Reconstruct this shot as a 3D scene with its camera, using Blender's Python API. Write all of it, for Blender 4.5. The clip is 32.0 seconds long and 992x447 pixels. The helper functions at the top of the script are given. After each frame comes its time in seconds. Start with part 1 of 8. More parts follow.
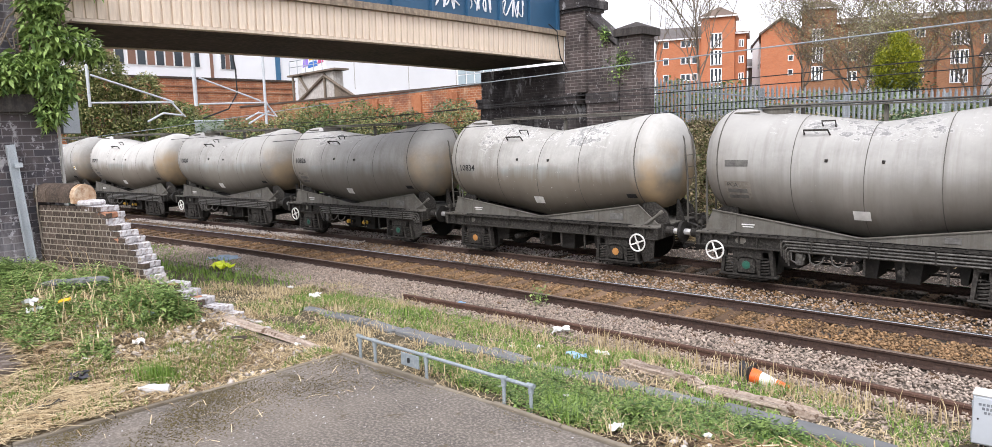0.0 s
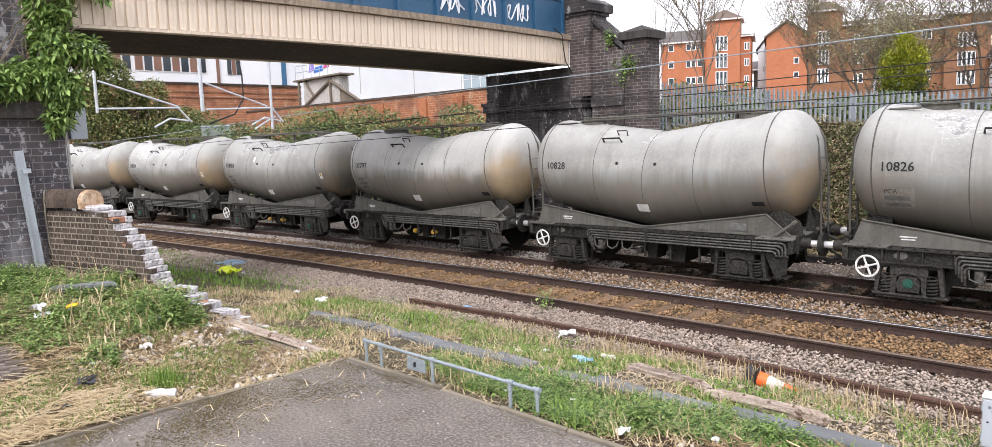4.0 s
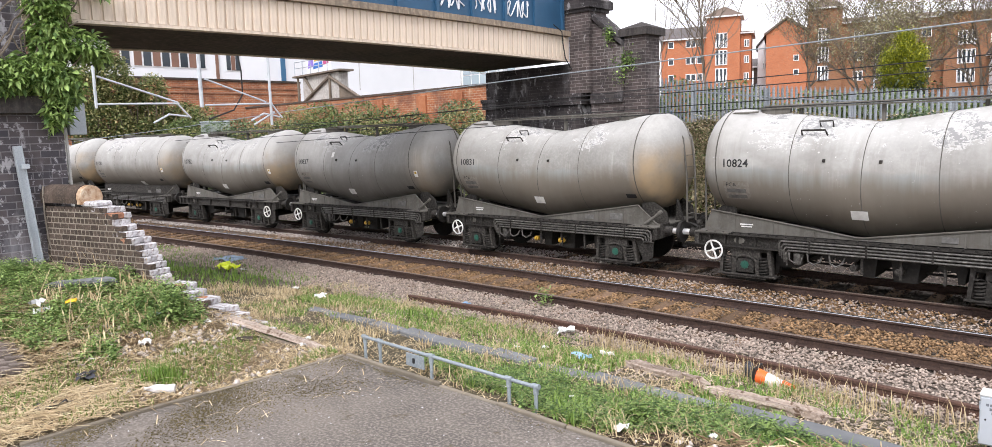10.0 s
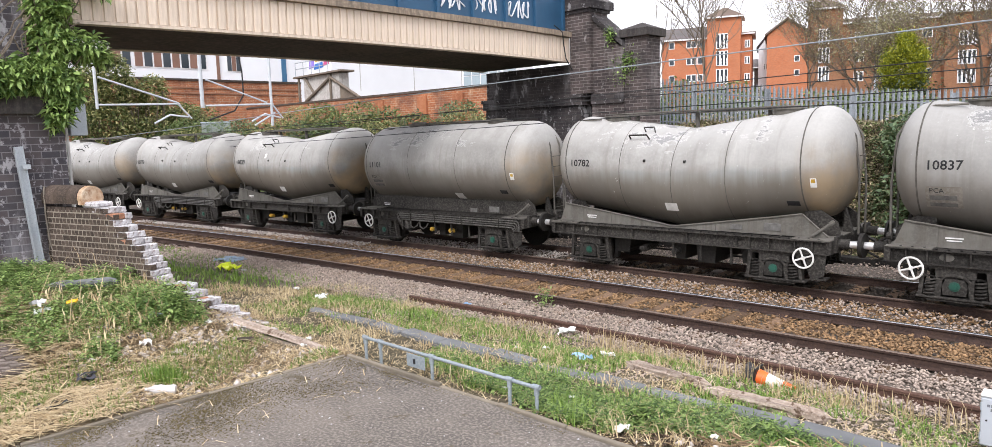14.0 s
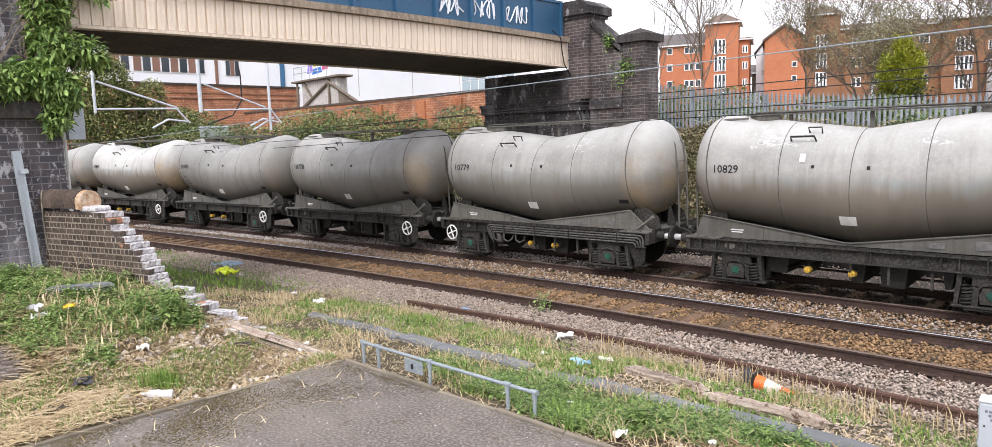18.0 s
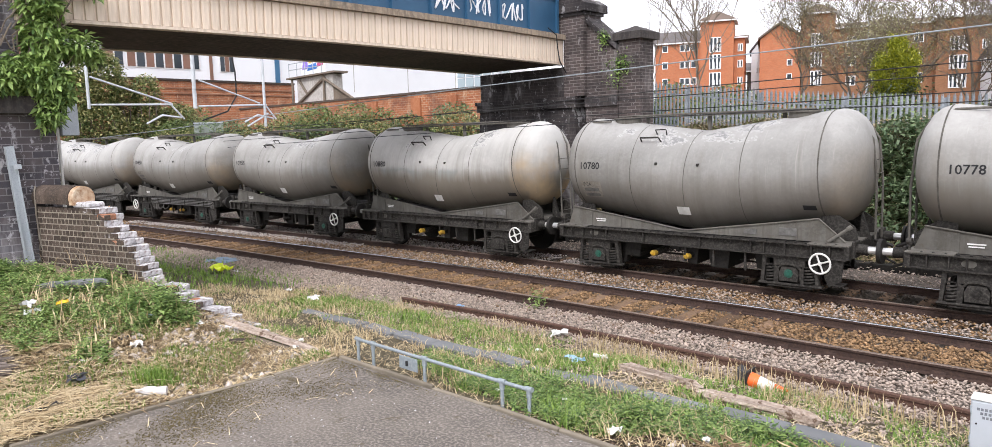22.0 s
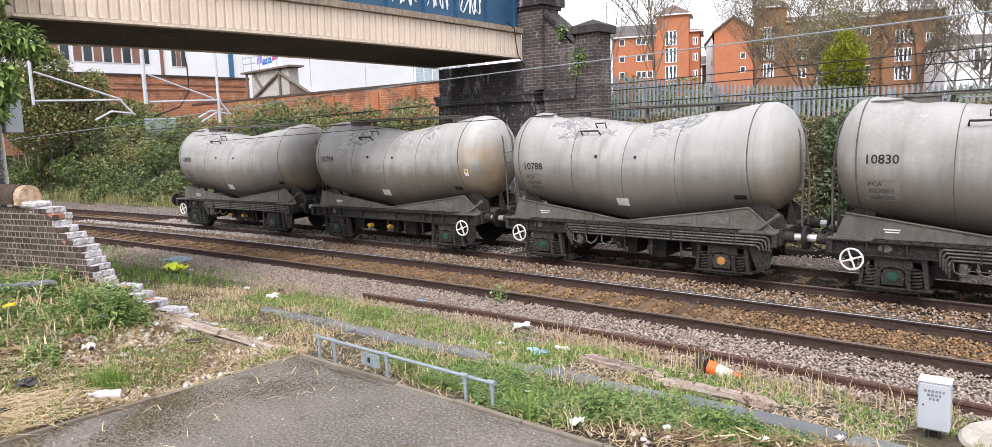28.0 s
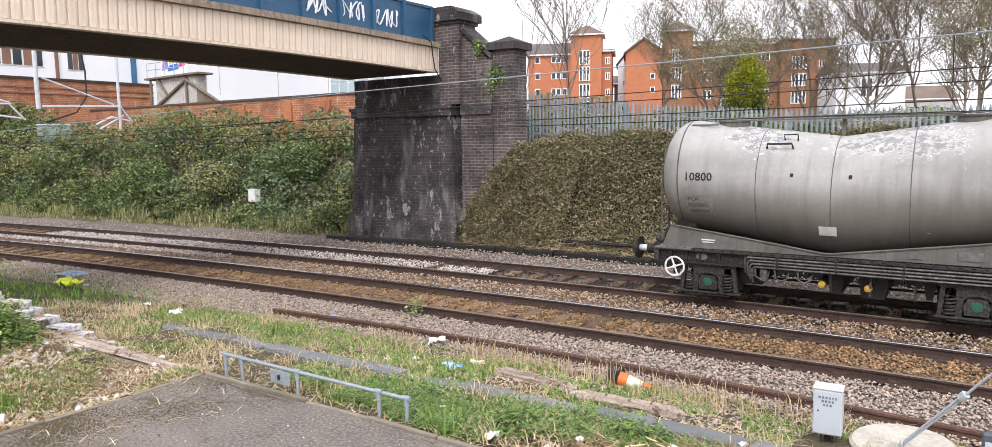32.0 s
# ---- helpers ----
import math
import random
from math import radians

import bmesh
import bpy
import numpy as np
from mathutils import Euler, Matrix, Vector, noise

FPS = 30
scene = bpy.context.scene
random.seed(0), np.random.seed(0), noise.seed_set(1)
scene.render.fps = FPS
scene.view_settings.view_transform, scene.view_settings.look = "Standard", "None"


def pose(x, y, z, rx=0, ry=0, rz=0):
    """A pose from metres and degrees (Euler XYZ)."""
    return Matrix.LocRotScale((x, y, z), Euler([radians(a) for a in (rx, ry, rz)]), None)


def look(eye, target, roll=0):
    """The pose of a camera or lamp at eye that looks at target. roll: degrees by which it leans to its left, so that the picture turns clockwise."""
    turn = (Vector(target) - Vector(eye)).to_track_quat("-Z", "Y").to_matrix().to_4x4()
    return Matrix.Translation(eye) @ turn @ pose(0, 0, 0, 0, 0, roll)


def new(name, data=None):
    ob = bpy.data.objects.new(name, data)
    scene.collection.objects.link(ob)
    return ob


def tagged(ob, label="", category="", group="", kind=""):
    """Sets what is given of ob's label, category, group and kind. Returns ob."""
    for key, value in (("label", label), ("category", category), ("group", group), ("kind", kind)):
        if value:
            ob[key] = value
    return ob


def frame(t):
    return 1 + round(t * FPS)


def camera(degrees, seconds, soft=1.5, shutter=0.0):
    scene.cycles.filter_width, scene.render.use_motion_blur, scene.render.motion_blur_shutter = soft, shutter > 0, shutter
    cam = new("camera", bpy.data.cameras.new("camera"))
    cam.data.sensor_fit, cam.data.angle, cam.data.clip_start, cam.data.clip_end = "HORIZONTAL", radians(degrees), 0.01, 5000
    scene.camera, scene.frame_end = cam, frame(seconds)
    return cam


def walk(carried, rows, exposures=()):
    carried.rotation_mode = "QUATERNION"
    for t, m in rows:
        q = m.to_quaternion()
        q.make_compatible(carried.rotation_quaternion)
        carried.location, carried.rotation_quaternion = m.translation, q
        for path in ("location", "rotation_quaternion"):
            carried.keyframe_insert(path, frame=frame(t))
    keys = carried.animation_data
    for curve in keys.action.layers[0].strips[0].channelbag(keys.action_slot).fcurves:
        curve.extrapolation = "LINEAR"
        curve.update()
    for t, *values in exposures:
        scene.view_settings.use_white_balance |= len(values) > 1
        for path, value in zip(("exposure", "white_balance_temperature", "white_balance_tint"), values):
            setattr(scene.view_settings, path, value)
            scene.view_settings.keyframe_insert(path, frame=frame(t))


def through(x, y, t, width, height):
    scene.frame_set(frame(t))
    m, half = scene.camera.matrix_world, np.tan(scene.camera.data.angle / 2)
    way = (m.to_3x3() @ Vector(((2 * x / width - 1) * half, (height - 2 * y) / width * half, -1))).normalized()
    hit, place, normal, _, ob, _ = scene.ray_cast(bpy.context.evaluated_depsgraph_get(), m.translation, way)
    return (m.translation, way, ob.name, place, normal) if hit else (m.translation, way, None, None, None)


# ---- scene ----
cam = camera(68.5, 32.0, 0.6)
EYE = Vector((0.0, 0.0, 3.178))
# seconds, yaw to the left of +y, pitch, roll: the camera is held in one place and turns
TURNS = [
    (0, 44.13, -7.04, -1.61),
    (0.5, 44.21, -6.87, -1.60),
    (1, 44.26, -6.67, -1.65),
    (1.5, 44.24, -6.71, -1.59),
    (2, 44.32, -6.99, -1.67),
    (2.5, 44.39, -6.91, -1.81),
    (3, 44.44, -6.76, -1.80),
    (3.5, 44.58, -6.73, -1.87),
    (5.5, 44.47, -6.71, -1.76),
    (6, 44.41, -6.76, -1.72),
    (6.5, 44.39, -7.06, -1.79),
    (7, 44.44, -6.99, -1.79),
    (7.5, 44.48, -6.91, -1.78),
    (8, 44.46, -6.90, -1.74),
    (8.5, 44.35, -7.28, -1.79),
    (9, 44.46, -7.23, -1.82),
    (9.5, 44.51, -7.08, -1.75),
    (10, 44.52, -6.99, -1.71),
    (10.5, 44.54, -6.95, -1.70),
    (11, 44.45, -7.07, -1.71),
    (11.5, 44.49, -7.18, -1.79),
    (12, 44.52, -6.92, -1.72),
    (12.5, 44.47, -6.87, -1.71),
    (13, 44.44, -6.83, -1.65),
    (13.5, 44.41, -6.96, -1.60),
    (14, 44.57, -6.94, -1.71),
    (14.5, 44.78, -6.61, -1.83),
    (16.5, 44.41, -6.42, -1.60),
    (17, 44.37, -6.30, -1.51),
    (17.5, 44.45, -6.41, -1.58),
    (18, 44.41, -6.56, -1.62),
    (18.5, 44.41, -6.61, -1.75),
    (19, 44.19, -6.70, -1.68),
    (19.5, 44.19, -6.63, -1.68),
    (20, 44.14, -6.64, -1.59),
    (20.5, 44.12, -6.71, -1.63),
    (21, 44.08, -6.59, -1.52),
    (21.5, 43.89, -6.66, -1.29),
    (22, 44.03, -6.79, -1.41),
    (22.5, 43.91, -6.95, -1.33),
    (23, 43.99, -6.91, -1.45),
    (23.5, 44.00, -6.83, -1.47),
    (24, 44.01, -6.80, -1.45),
    (24.5, 44.04, -6.79, -1.43),
    (25, 44.02, -6.97, -1.50),
    (25.5, 44.08, -7.00, -1.42),
    (27.5, 43.06, -7.43, -1.89),
    (28, 40.93, -7.35, -1.84),
    (28.5, 38.25, -7.81, -1.53),
    (29, 35.31, -7.84, -1.54),
    (29.5, 34.14, -7.57, -1.57),
    (30, 33.96, -7.51, -1.47),
    (30.5, 34.04, -6.98, -1.25),
    (31, 34.25, -6.77, -1.18),
    (31.5, 34.29, -6.56, -0.96),
    (32, 34.26, -6.40, -0.73),
]


def aim(yaw, pitch, roll):
    a, b = radians(yaw), radians(pitch)
    way = Vector((-math.sin(a) * math.cos(b), math.cos(a) * math.cos(b), math.sin(b)))
    return look(EYE, EYE + way, roll)


walk(cam, [(t, aim(yaw, pitch, roll)) for t, yaw, pitch, roll in TURNS])

# ---- light: a bright overcast sky ----
world = bpy.data.worlds.new("sky")
scene.world = world
world.use_nodes = True
wn, wl = world.node_tree.nodes, world.node_tree.links
sky = wn.new("ShaderNodeTexSky")
sky.sky_type = "NISHITA"
sky.sun_disc = False
sky.sun_elevation, sky.sun_rotation = radians(46), radians(154)
sky.air_density, sky.dust_density, sky.ozone_density = 1.0, 4.0, 1.0
hsv = wn.new("ShaderNodeHueSaturation")
hsv.inputs["Saturation"].default_value = 0.12
wl.new(sky.outputs[0], hsv.inputs["Color"])
cover = wn.new("ShaderNodeMix")
cover.data_type = "RGBA"
cover.inputs[0].default_value = 0.7
cover.inputs[7].default_value = (8.18, 8.2, 9.1, 1)
wl.new(hsv.outputs[0], cover.inputs[6])
wl.new(cover.outputs[2], wn["Background"].inputs["Color"])
wn["Background"].inputs["Strength"].default_value = 0.15
sun = new("sun", bpy.data.lights.new("sun", "SUN"))
sun.data.energy, sun.data.angle, sun.data.color = 1.5, radians(20), (1.0, 0.97, 1.0)
sun.matrix_world = look((6.5, -13.3, 15.3), (0, 0, 0))
scene.view_settings.exposure = 0.6
# ---- helpers of this scene ----
class Shape:
    """Collects vertices and faces of one mesh."""

    def __init__(self):
        self.v, self.f, self.k, self.now = [], [], [], 0

    def add(self, verts, faces):
        n = len(self.v)
        self.v += [tuple(p) for p in verts]
        self.f += [tuple(i + n for i in f) for f in faces]
        self.k += [self.now] * len(faces)
        return self

    def box(self, x0, x1, y0, y1, z0, z1, m=None, bevel=0.0):
        b = bevel
        if b:
            # an octagonal section along the longest side, chamfered edges
            return self.cham(x0, x1, y0, y1, z0, z1, b, m)
        p = [Vector(q) for q in ((x0, y0, z0), (x1, y0, z0), (x1, y1, z0), (x0, y1, z0), (x0, y0, z1), (x1, y0, z1), (x1, y1, z1), (x0, y1, z1))]
        if m is not None:
            p = [m @ q for q in p]
        return self.add(p, [(0, 3, 2, 1), (4, 5, 6, 7), (0, 1, 5, 4), (1, 2, 6, 5), (2, 3, 7, 6), (3, 0, 4, 7)])

    def cham(self, x0, x1, y0, y1, z0, z1, b, m=None):
        p, f = [], []
        for z, c in ((z0, b), (z0 + b, 0.0), (z1 - b, 0.0), (z1, b)):
            p += [(x0 + c + b * (c == 0), y0 + c, z), (x1 - c - b * (c == 0), y0 + c, z), (x1 - c, y0 + c + b * (c == 0), z), (x1 - c, y1 - c - b * (c == 0), z),
                  (x1 - c - b * (c == 0), y1 - c, z), (x0 + c + b * (c == 0), y1 - c, z), (x0 + c, y1 - c - b * (c == 0), z), (x0 + c, y0 + c + b * (c == 0), z)]
        for r in range(3):
            for i in range(8):
                j = (i + 1) % 8
                f.append((r * 8 + i, r * 8 + j, r * 8 + 8 + j, r * 8 + 8 + i))
        f += [tuple(range(7, -1, -1)), tuple(range(24, 32))]
        p = [Vector(q) for q in p]
        if m is not None:
            p = [m @ q for q in p]
        return self.add(p, f)

    def cyl(self, p, q, r, n=10, r2=None, caps=True):
        p, q = Vector(p), Vector(q)
        r2 = r if r2 is None else r2
        a = (q - p).normalized()
        u = a.cross(Vector((0, 0, 1)) if abs(a.z) < 0.9 else Vector((1, 0, 0))).normalized()
        w = a.cross(u)
        ring = [math.cos(2 * math.pi * i / n) * u + math.sin(2 * math.pi * i / n) * w for i in range(n)]
        f = [(i, (i + 1) % n, n + (i + 1) % n, n + i) for i in range(n)]
        if caps:
            f += [tuple(range(n - 1, -1, -1)), tuple(range(n, 2 * n))]
        return self.add([p + r * d for d in ring] + [q + r2 * d for d in ring], f)

    def tube(self, pts, r, n=8, caps=True):
        """A round bar along a line of points; r may be a list."""
        pts = [Vector(p) for p in pts]
        rs = r if isinstance(r, (list, tuple)) else [r] * len(pts)
        up, v, f = None, [], []
        for i, p in enumerate(pts):
            a = (pts[min(i + 1, len(pts) - 1)] - pts[max(i - 1, 0)]).normalized()
            if up is None:
                up = a.cross(Vector((0.3, 0.2, 1)) if abs(a.z) < 0.9 else Vector((1, 0.1, 0))).normalized()
            up = (up - a * up.dot(a)).normalized()
            w = a.cross(up)
            v += [p + rs[i] * (math.cos(2 * math.pi * j / n) * up + math.sin(2 * math.pi * j / n) * w) for j in range(n)]
        for i in range(len(pts) - 1):
            f += [(i * n + j, i * n + (j + 1) % n, (i + 1) * n + (j + 1) % n, (i + 1) * n + j) for j in range(n)]
        if caps:
            f += [tuple(range(n - 1, -1, -1)), tuple(range((len(pts) - 1) * n, len(pts) * n))]
        return self.add(v, f)

    def ring(self, c, axis, R, r, n=20, m=6):
        """A torus about an axis."""
        c, a = Vector(c), Vector(axis).normalized()
        u = a.cross(Vector((0.2, 0.1, 1)) if abs(a.z) < 0.9 else Vector((1, 0, 0))).normalized()
        w = a.cross(u)
        v, f = [], []
        for i in range(n):
            d = math.cos(2 * math.pi * i / n) * u + math.sin(2 * math.pi * i / n) * w
            v += [c + d * (R + r * math.cos(2 * math.pi * j / m)) + a * r * math.sin(2 * math.pi * j / m) for j in range(m)]
            f += [(i * m + j, i * m + (j + 1) % m, (i + 1) % n * m + (j + 1) % m, (i + 1) % n * m + j) for j in range(m)]
        return self.add(v, f)

    def prism(self, outline, axis, lo, hi):
        """A flat outline of (a, b) pushed along an axis: 'x' takes (y, z), 'y' takes (x, z), 'z' takes (x, y)."""
        n = len(outline)
        at = {"x": lambda a, b, c: (c, a, b), "y": lambda a, b, c: (a, c, b), "z": lambda a, b, c: (a, b, c)}[axis]
        f = [(i, (i + 1) % n, n + (i + 1) % n, n + i) for i in range(n)] + [tuple(range(n - 1, -1, -1)), tuple(range(n, 2 * n))]
        return self.add([at(a, b, lo) for a, b in outline] + [at(a, b, hi) for a, b in outline], f)

    def loft(self, rings):
        """Closed outlines of the same count of points, joined one to the next, capped."""
        n = len(rings[0])
        v = [p for r in rings for p in r]
        f = [(i * n + j, i * n + (j + 1) % n, (i + 1) * n + (j + 1) % n, (i + 1) * n + j) for i in range(len(rings) - 1) for j in range(n)]
        return self.add(v, f + [tuple(range(n - 1, -1, -1)), tuple(range((len(rings) - 1) * n, len(rings) * n))])

    def lathe(self, prof, n=16, m=None):
        """A profile of (radius, z) turned about z."""
        v, f = [], []
        for r, z in prof:
            v += [Vector((r * math.cos(2 * math.pi * j / n), r * math.sin(2 * math.pi * j / n), z)) for j in range(n)]
        for i in range(len(prof) - 1):
            f += [(i * n + j, i * n + (j + 1) % n, (i + 1) * n + (j + 1) % n, (i + 1) * n + j) for j in range(n)]
        f += [tuple(range(n - 1, -1, -1)), tuple(range((len(prof) - 1) * n, len(prof) * n))]
        if m is not None:
            v = [m @ p for p in v]
        return self.add(v, f)

    def mesh(self, name, mats, smooth=False):
        me = bpy.data.meshes.new(name)
        me.from_pydata(self.v, [], self.f)
        for m in mats if isinstance(mats, (list, tuple)) else [mats]:
            me.materials.append(m)
        if isinstance(mats, (list, tuple)) and len(mats) > 1:
            me.polygons.foreach_set("material_index", self.k)
        fix = bmesh.new()
        fix.from_mesh(me)
        if len(fix.faces) < 60000:
            bmesh.ops.recalc_face_normals(fix, faces=fix.faces)
        fix.to_mesh(me)
        fix.free()
        if smooth:
            me.polygons.foreach_set("use_smooth", [True] * len(me.polygons))
            if smooth != "all":
                me.set_sharp_from_angle(angle=radians(38))
        me.update()
        return me


def part(name, shape, material, parent, label="", smooth=False, m=None):
    """Links a shape, or a mesh that is shared, as one mesh object under a thing or a part."""
    ob = new(name, shape.mesh(name, material, smooth) if isinstance(shape, Shape) else shape)
    ob.parent = parent
    if m is not None:
        ob.matrix_basis = m
    return tagged(ob, label)


def thing(name, label, category, group="", kind="", m=None, shape=None, material=None, smooth=False):
    """A top-level thing: an Empty for its parts, or one mesh."""
    ob = new(name, shape.mesh(name, material, smooth) if shape else None)
    if m is not None:
        ob.matrix_basis = m
    return tagged(ob, label, category, group, kind)


def cloud(name, verts, faces, material, smooth=False):
    """A mesh from numpy arrays of vertices and of faces of one size."""
    me = bpy.data.meshes.new(name)
    n, k = faces.shape
    me.vertices.add(len(verts))
    me.vertices.foreach_set("co", verts.astype(np.float32).ravel())
    me.loops.add(n * k)
    me.loops.foreach_set("vertex_index", faces.astype(np.int32).ravel())
    me.polygons.add(n)
    me.polygons.foreach_set("loop_start", np.arange(0, n * k, k, dtype=np.int32))
    me.materials.append(material)
    me.update(calc_edges=True)
    me.validate()
    if smooth:
        me.polygons.foreach_set("use_smooth", [True] * n)
    return me


def smooth_step(a, b, x):
    t = np.clip((np.asarray(x, float) - a) / (b - a), 0, 1)
    return t * t * (3 - 2 * t)


# ---- the line of the railway: a wide curve, straight beyond its ends ----
CENTRE_Y, BEND_LEFT, BEND_RIGHT = -245.06, -46.0, 24.0
RAIL_A, RAIL_B = (10.94, 12.445), (14.37, 15.875)
CANT = 0.046


def on_line(v, s):
    """The place and the heading (radians) at s metres along the line of offset v, measured on the second track."""
    R = v - CENTRE_Y
    ref = 15.12 - CENTRE_Y
    c = min(max(s, BEND_LEFT), BEND_RIGHT)
    a = c / ref
    x, y, rest = R * math.sin(a), CENTRE_Y + R * math.cos(a), s - c
    return x + rest * math.cos(a), y - rest * math.sin(a), -a


def offset(x, y):
    """The offset v of a place from the line's centre, for arrays."""
    x, y = np.asarray(x, float), np.asarray(y, float)
    a0, a1 = BEND_LEFT / (15.12 - CENTRE_Y), BEND_RIGHT / (15.12 - CENTRE_Y)
    a = np.arctan2(x, y - CENTRE_Y)
    v = np.hypot(x, y - CENTRE_Y)
    for lim, hit in ((a0, a < a0), (a1, a > a1)):
        v = np.where(hit, x * math.sin(lim) + (y - CENTRE_Y) * math.cos(lim), v)
    return v + CENTRE_Y


def ground_z(x, y):
    """Height of the ground, for arrays."""
    x, y = np.asarray(x, float), np.asarray(y, float)
    v = offset(x, y)
    z = np.interp(v, [4.6, 5.3, 6.8, 7.4, 9.0, 9.7, 18.2, 18.8], [0.32, 0.31, 0.13, 0.07, -0.2, -0.2, -0.2, -0.14])
    mound = 0.78 * smooth_step(-8.2, -13.5, x) * smooth_step(5.7, 3.9, y) * smooth_step(9.0, 7.5, v)
    z = z + mound
    right = 3.35 * smooth_step(18.9, 22.3, v) * smooth_step(-15.5, -13.6, x)
    left = 3.5 * smooth_step(19.6, 26.5, v) * smooth_step(-13.6, -15.5, x)
    return z + right + left


def gz(x, y):
    return float(ground_z(x, y))


def grain(x, y, scale, seed=0.0):
    """Smooth noise for arrays, about -1 to 1."""
    x, y = np.asarray(x, float) / scale + seed * 7.3, np.asarray(y, float) / scale + seed * 3.1
    return 0.5 * np.sin(x * 1.7 + 1.3 * np.sin(y * 1.1)) + 0.3 * np.sin(y * 2.3 + 1.7 * np.sin(x * 1.9 + 0.5)) + 0.2 * np.sin(3.7 * x + 2.9 * y)


# ---- materials ----
def surface(name, colours, rough=0.8, metal=0.0, big=1.0, fine=20.0, bump=0.3, depth=0.01, spread=0.0, streak=None, wear=None, island=0.0, detail=6.0, fleck=None):
    """A procedural surface. colours: two or three, mixed by noise of the size 1/big and 1/fine metres. streak: (colour, amount) of runs down a side.
    wear: (colour, threshold) of patches. spread: how far each object differs in brightness; island: each piece of a joined mesh. fleck: (colour, scale, threshold)."""
    m = bpy.data.materials.new(name)
    m.use_nodes = True
    n, l = m.node_tree.nodes, m.node_tree.links
    b = n["Principled BSDF"]
    b.inputs["Roughness"].default_value, b.inputs["Metallic"].default_value = rough, metal
    b.inputs["Specular IOR Level"].default_value = 0.2 if rough >= 0.7 else 0.4
    at = n.new("ShaderNodeTexCoord").outputs["Object"]

    def noise_of(scale, det=detail, rough_n=0.6, src=None):
        t = n.new("ShaderNodeTexNoise")
        t.inputs["Scale"].default_value, t.inputs["Detail"].default_value, t.inputs["Roughness"].default_value = scale, det, rough_n
        l.new(src or at, t.inputs["Vector"])
        return t.outputs["Fac"]

    def ramp(src, lo, hi):
        r = n.new("ShaderNodeMapRange")
        r.inputs["From Min"].default_value, r.inputs["From Max"].default_value = lo, hi
        l.new(src, r.inputs["Value"])
        return r.outputs["Result"]

    def mix(fac, a, c, mode="MIX"):
        x = n.new("ShaderNodeMix")
        x.data_type, x.blend_type = "RGBA", mode
        for src, k in ((fac, 0), (a, 6), (c, 7)):
            if isinstance(src, (int, float)):
                x.inputs[k].default_value = src
            elif isinstance(src, (tuple, list)):
                x.inputs[k].default_value = (*src[:3], 1)
            else:
                l.new(src, x.inputs[k])
        return x.outputs[2]

    large, small = noise_of(big), noise_of(fine)
    colour = mix(ramp(large, 0.35, 0.65), colours[0], colours[1])
    if len(colours) > 2:
        colour = mix(ramp(small, 0.45, 0.7), colour, colours[2])
    if wear:
        colour = mix(ramp(noise_of(big * 2.7, 8, 0.7), wear[1], wear[1] + 0.04), colour, wear[0])
    if fleck:
        colour = mix(ramp(noise_of(fleck[1], 4, 0.7), fleck[2], fleck[2] + 0.05), colour, fleck[0])
    if streak:
        mp = n.new("ShaderNodeMapping")
        mp.inputs["Scale"].default_value = (5.0, 5.0, 0.35)
        l.new(at, mp.inputs["Vector"])
        colour = mix(mix(1.0, ramp(noise_of(2.0, 5, 0.65, mp.outputs[0]), 0.42, 0.72), (streak[1],) * 3, "MULTIPLY"), colour, streak[0])
    if spread or island:
        rnd = n.new("ShaderNodeObjectInfo").outputs["Random"] if spread else n.new("ShaderNodeNewGeometry").outputs["Random Per Island"]
        v = n.new("ShaderNodeMapRange")
        v.inputs["To Min"].default_value, v.inputs["To Max"].default_value = 1 - (spread or island), 1 + (spread or island)
        l.new(rnd, v.inputs["Value"])
        colour = mix(1.0, colour, v.outputs["Result"], "MULTIPLY")
    l.new(colour, b.inputs["Base Color"])
    if bump:
        bp = n.new("ShaderNodeBump")
        bp.inputs["Strength"].default_value, bp.inputs["Distance"].default_value = bump, depth
        l.new(small, bp.inputs["Height"])
        l.new(bp.outputs[0], b.inputs["Normal"])
    return m


def leafy(name, a, c, rough=0.55, island=0.35, through=0.25):
    """Leaves and blades: two greens by piece, a little light let through."""
    m = bpy.data.materials.new(name)
    m.use_nodes = True
    n, l = m.node_tree.nodes, m.node_tree.links
    b = n["Principled BSDF"]
    b.inputs["Roughness"].default_value = rough
    b.inputs["Subsurface Weight"].default_value = 0.0
    rnd = n.new("ShaderNodeNewGeometry").outputs["Random Per Island"]
    x = n.new("ShaderNodeMix")
    x.data_type = "RGBA"
    x.inputs[6].default_value, x.inputs[7].default_value = (*a, 1), (*c, 1)
    l.new(rnd, x.inputs[0])
    l.new(x.outputs[2], b.inputs["Base Color"])
    t = n.new("ShaderNodeBsdfTranslucent")
    l.new(x.outputs[2], t.inputs["Color"])
    s = n.new("ShaderNodeMixShader")
    s.inputs[0].default_value = through
    l.new(b.outputs[0], s.inputs[1])
    l.new(t.outputs[0], s.inputs[2])
    l.new(s.outputs[0], n["Material Output"].inputs["Surface"])
    return m


def glass_dark(name, colour=(0.03, 0.04, 0.05)):
    m = bpy.data.materials.new(name)
    m.use_nodes = True
    b = m.node_tree.nodes["Principled BSDF"]
    b.inputs["Base Color"].default_value, b.inputs["Roughness"].default_value = (*colour, 1), 0.06
    return m


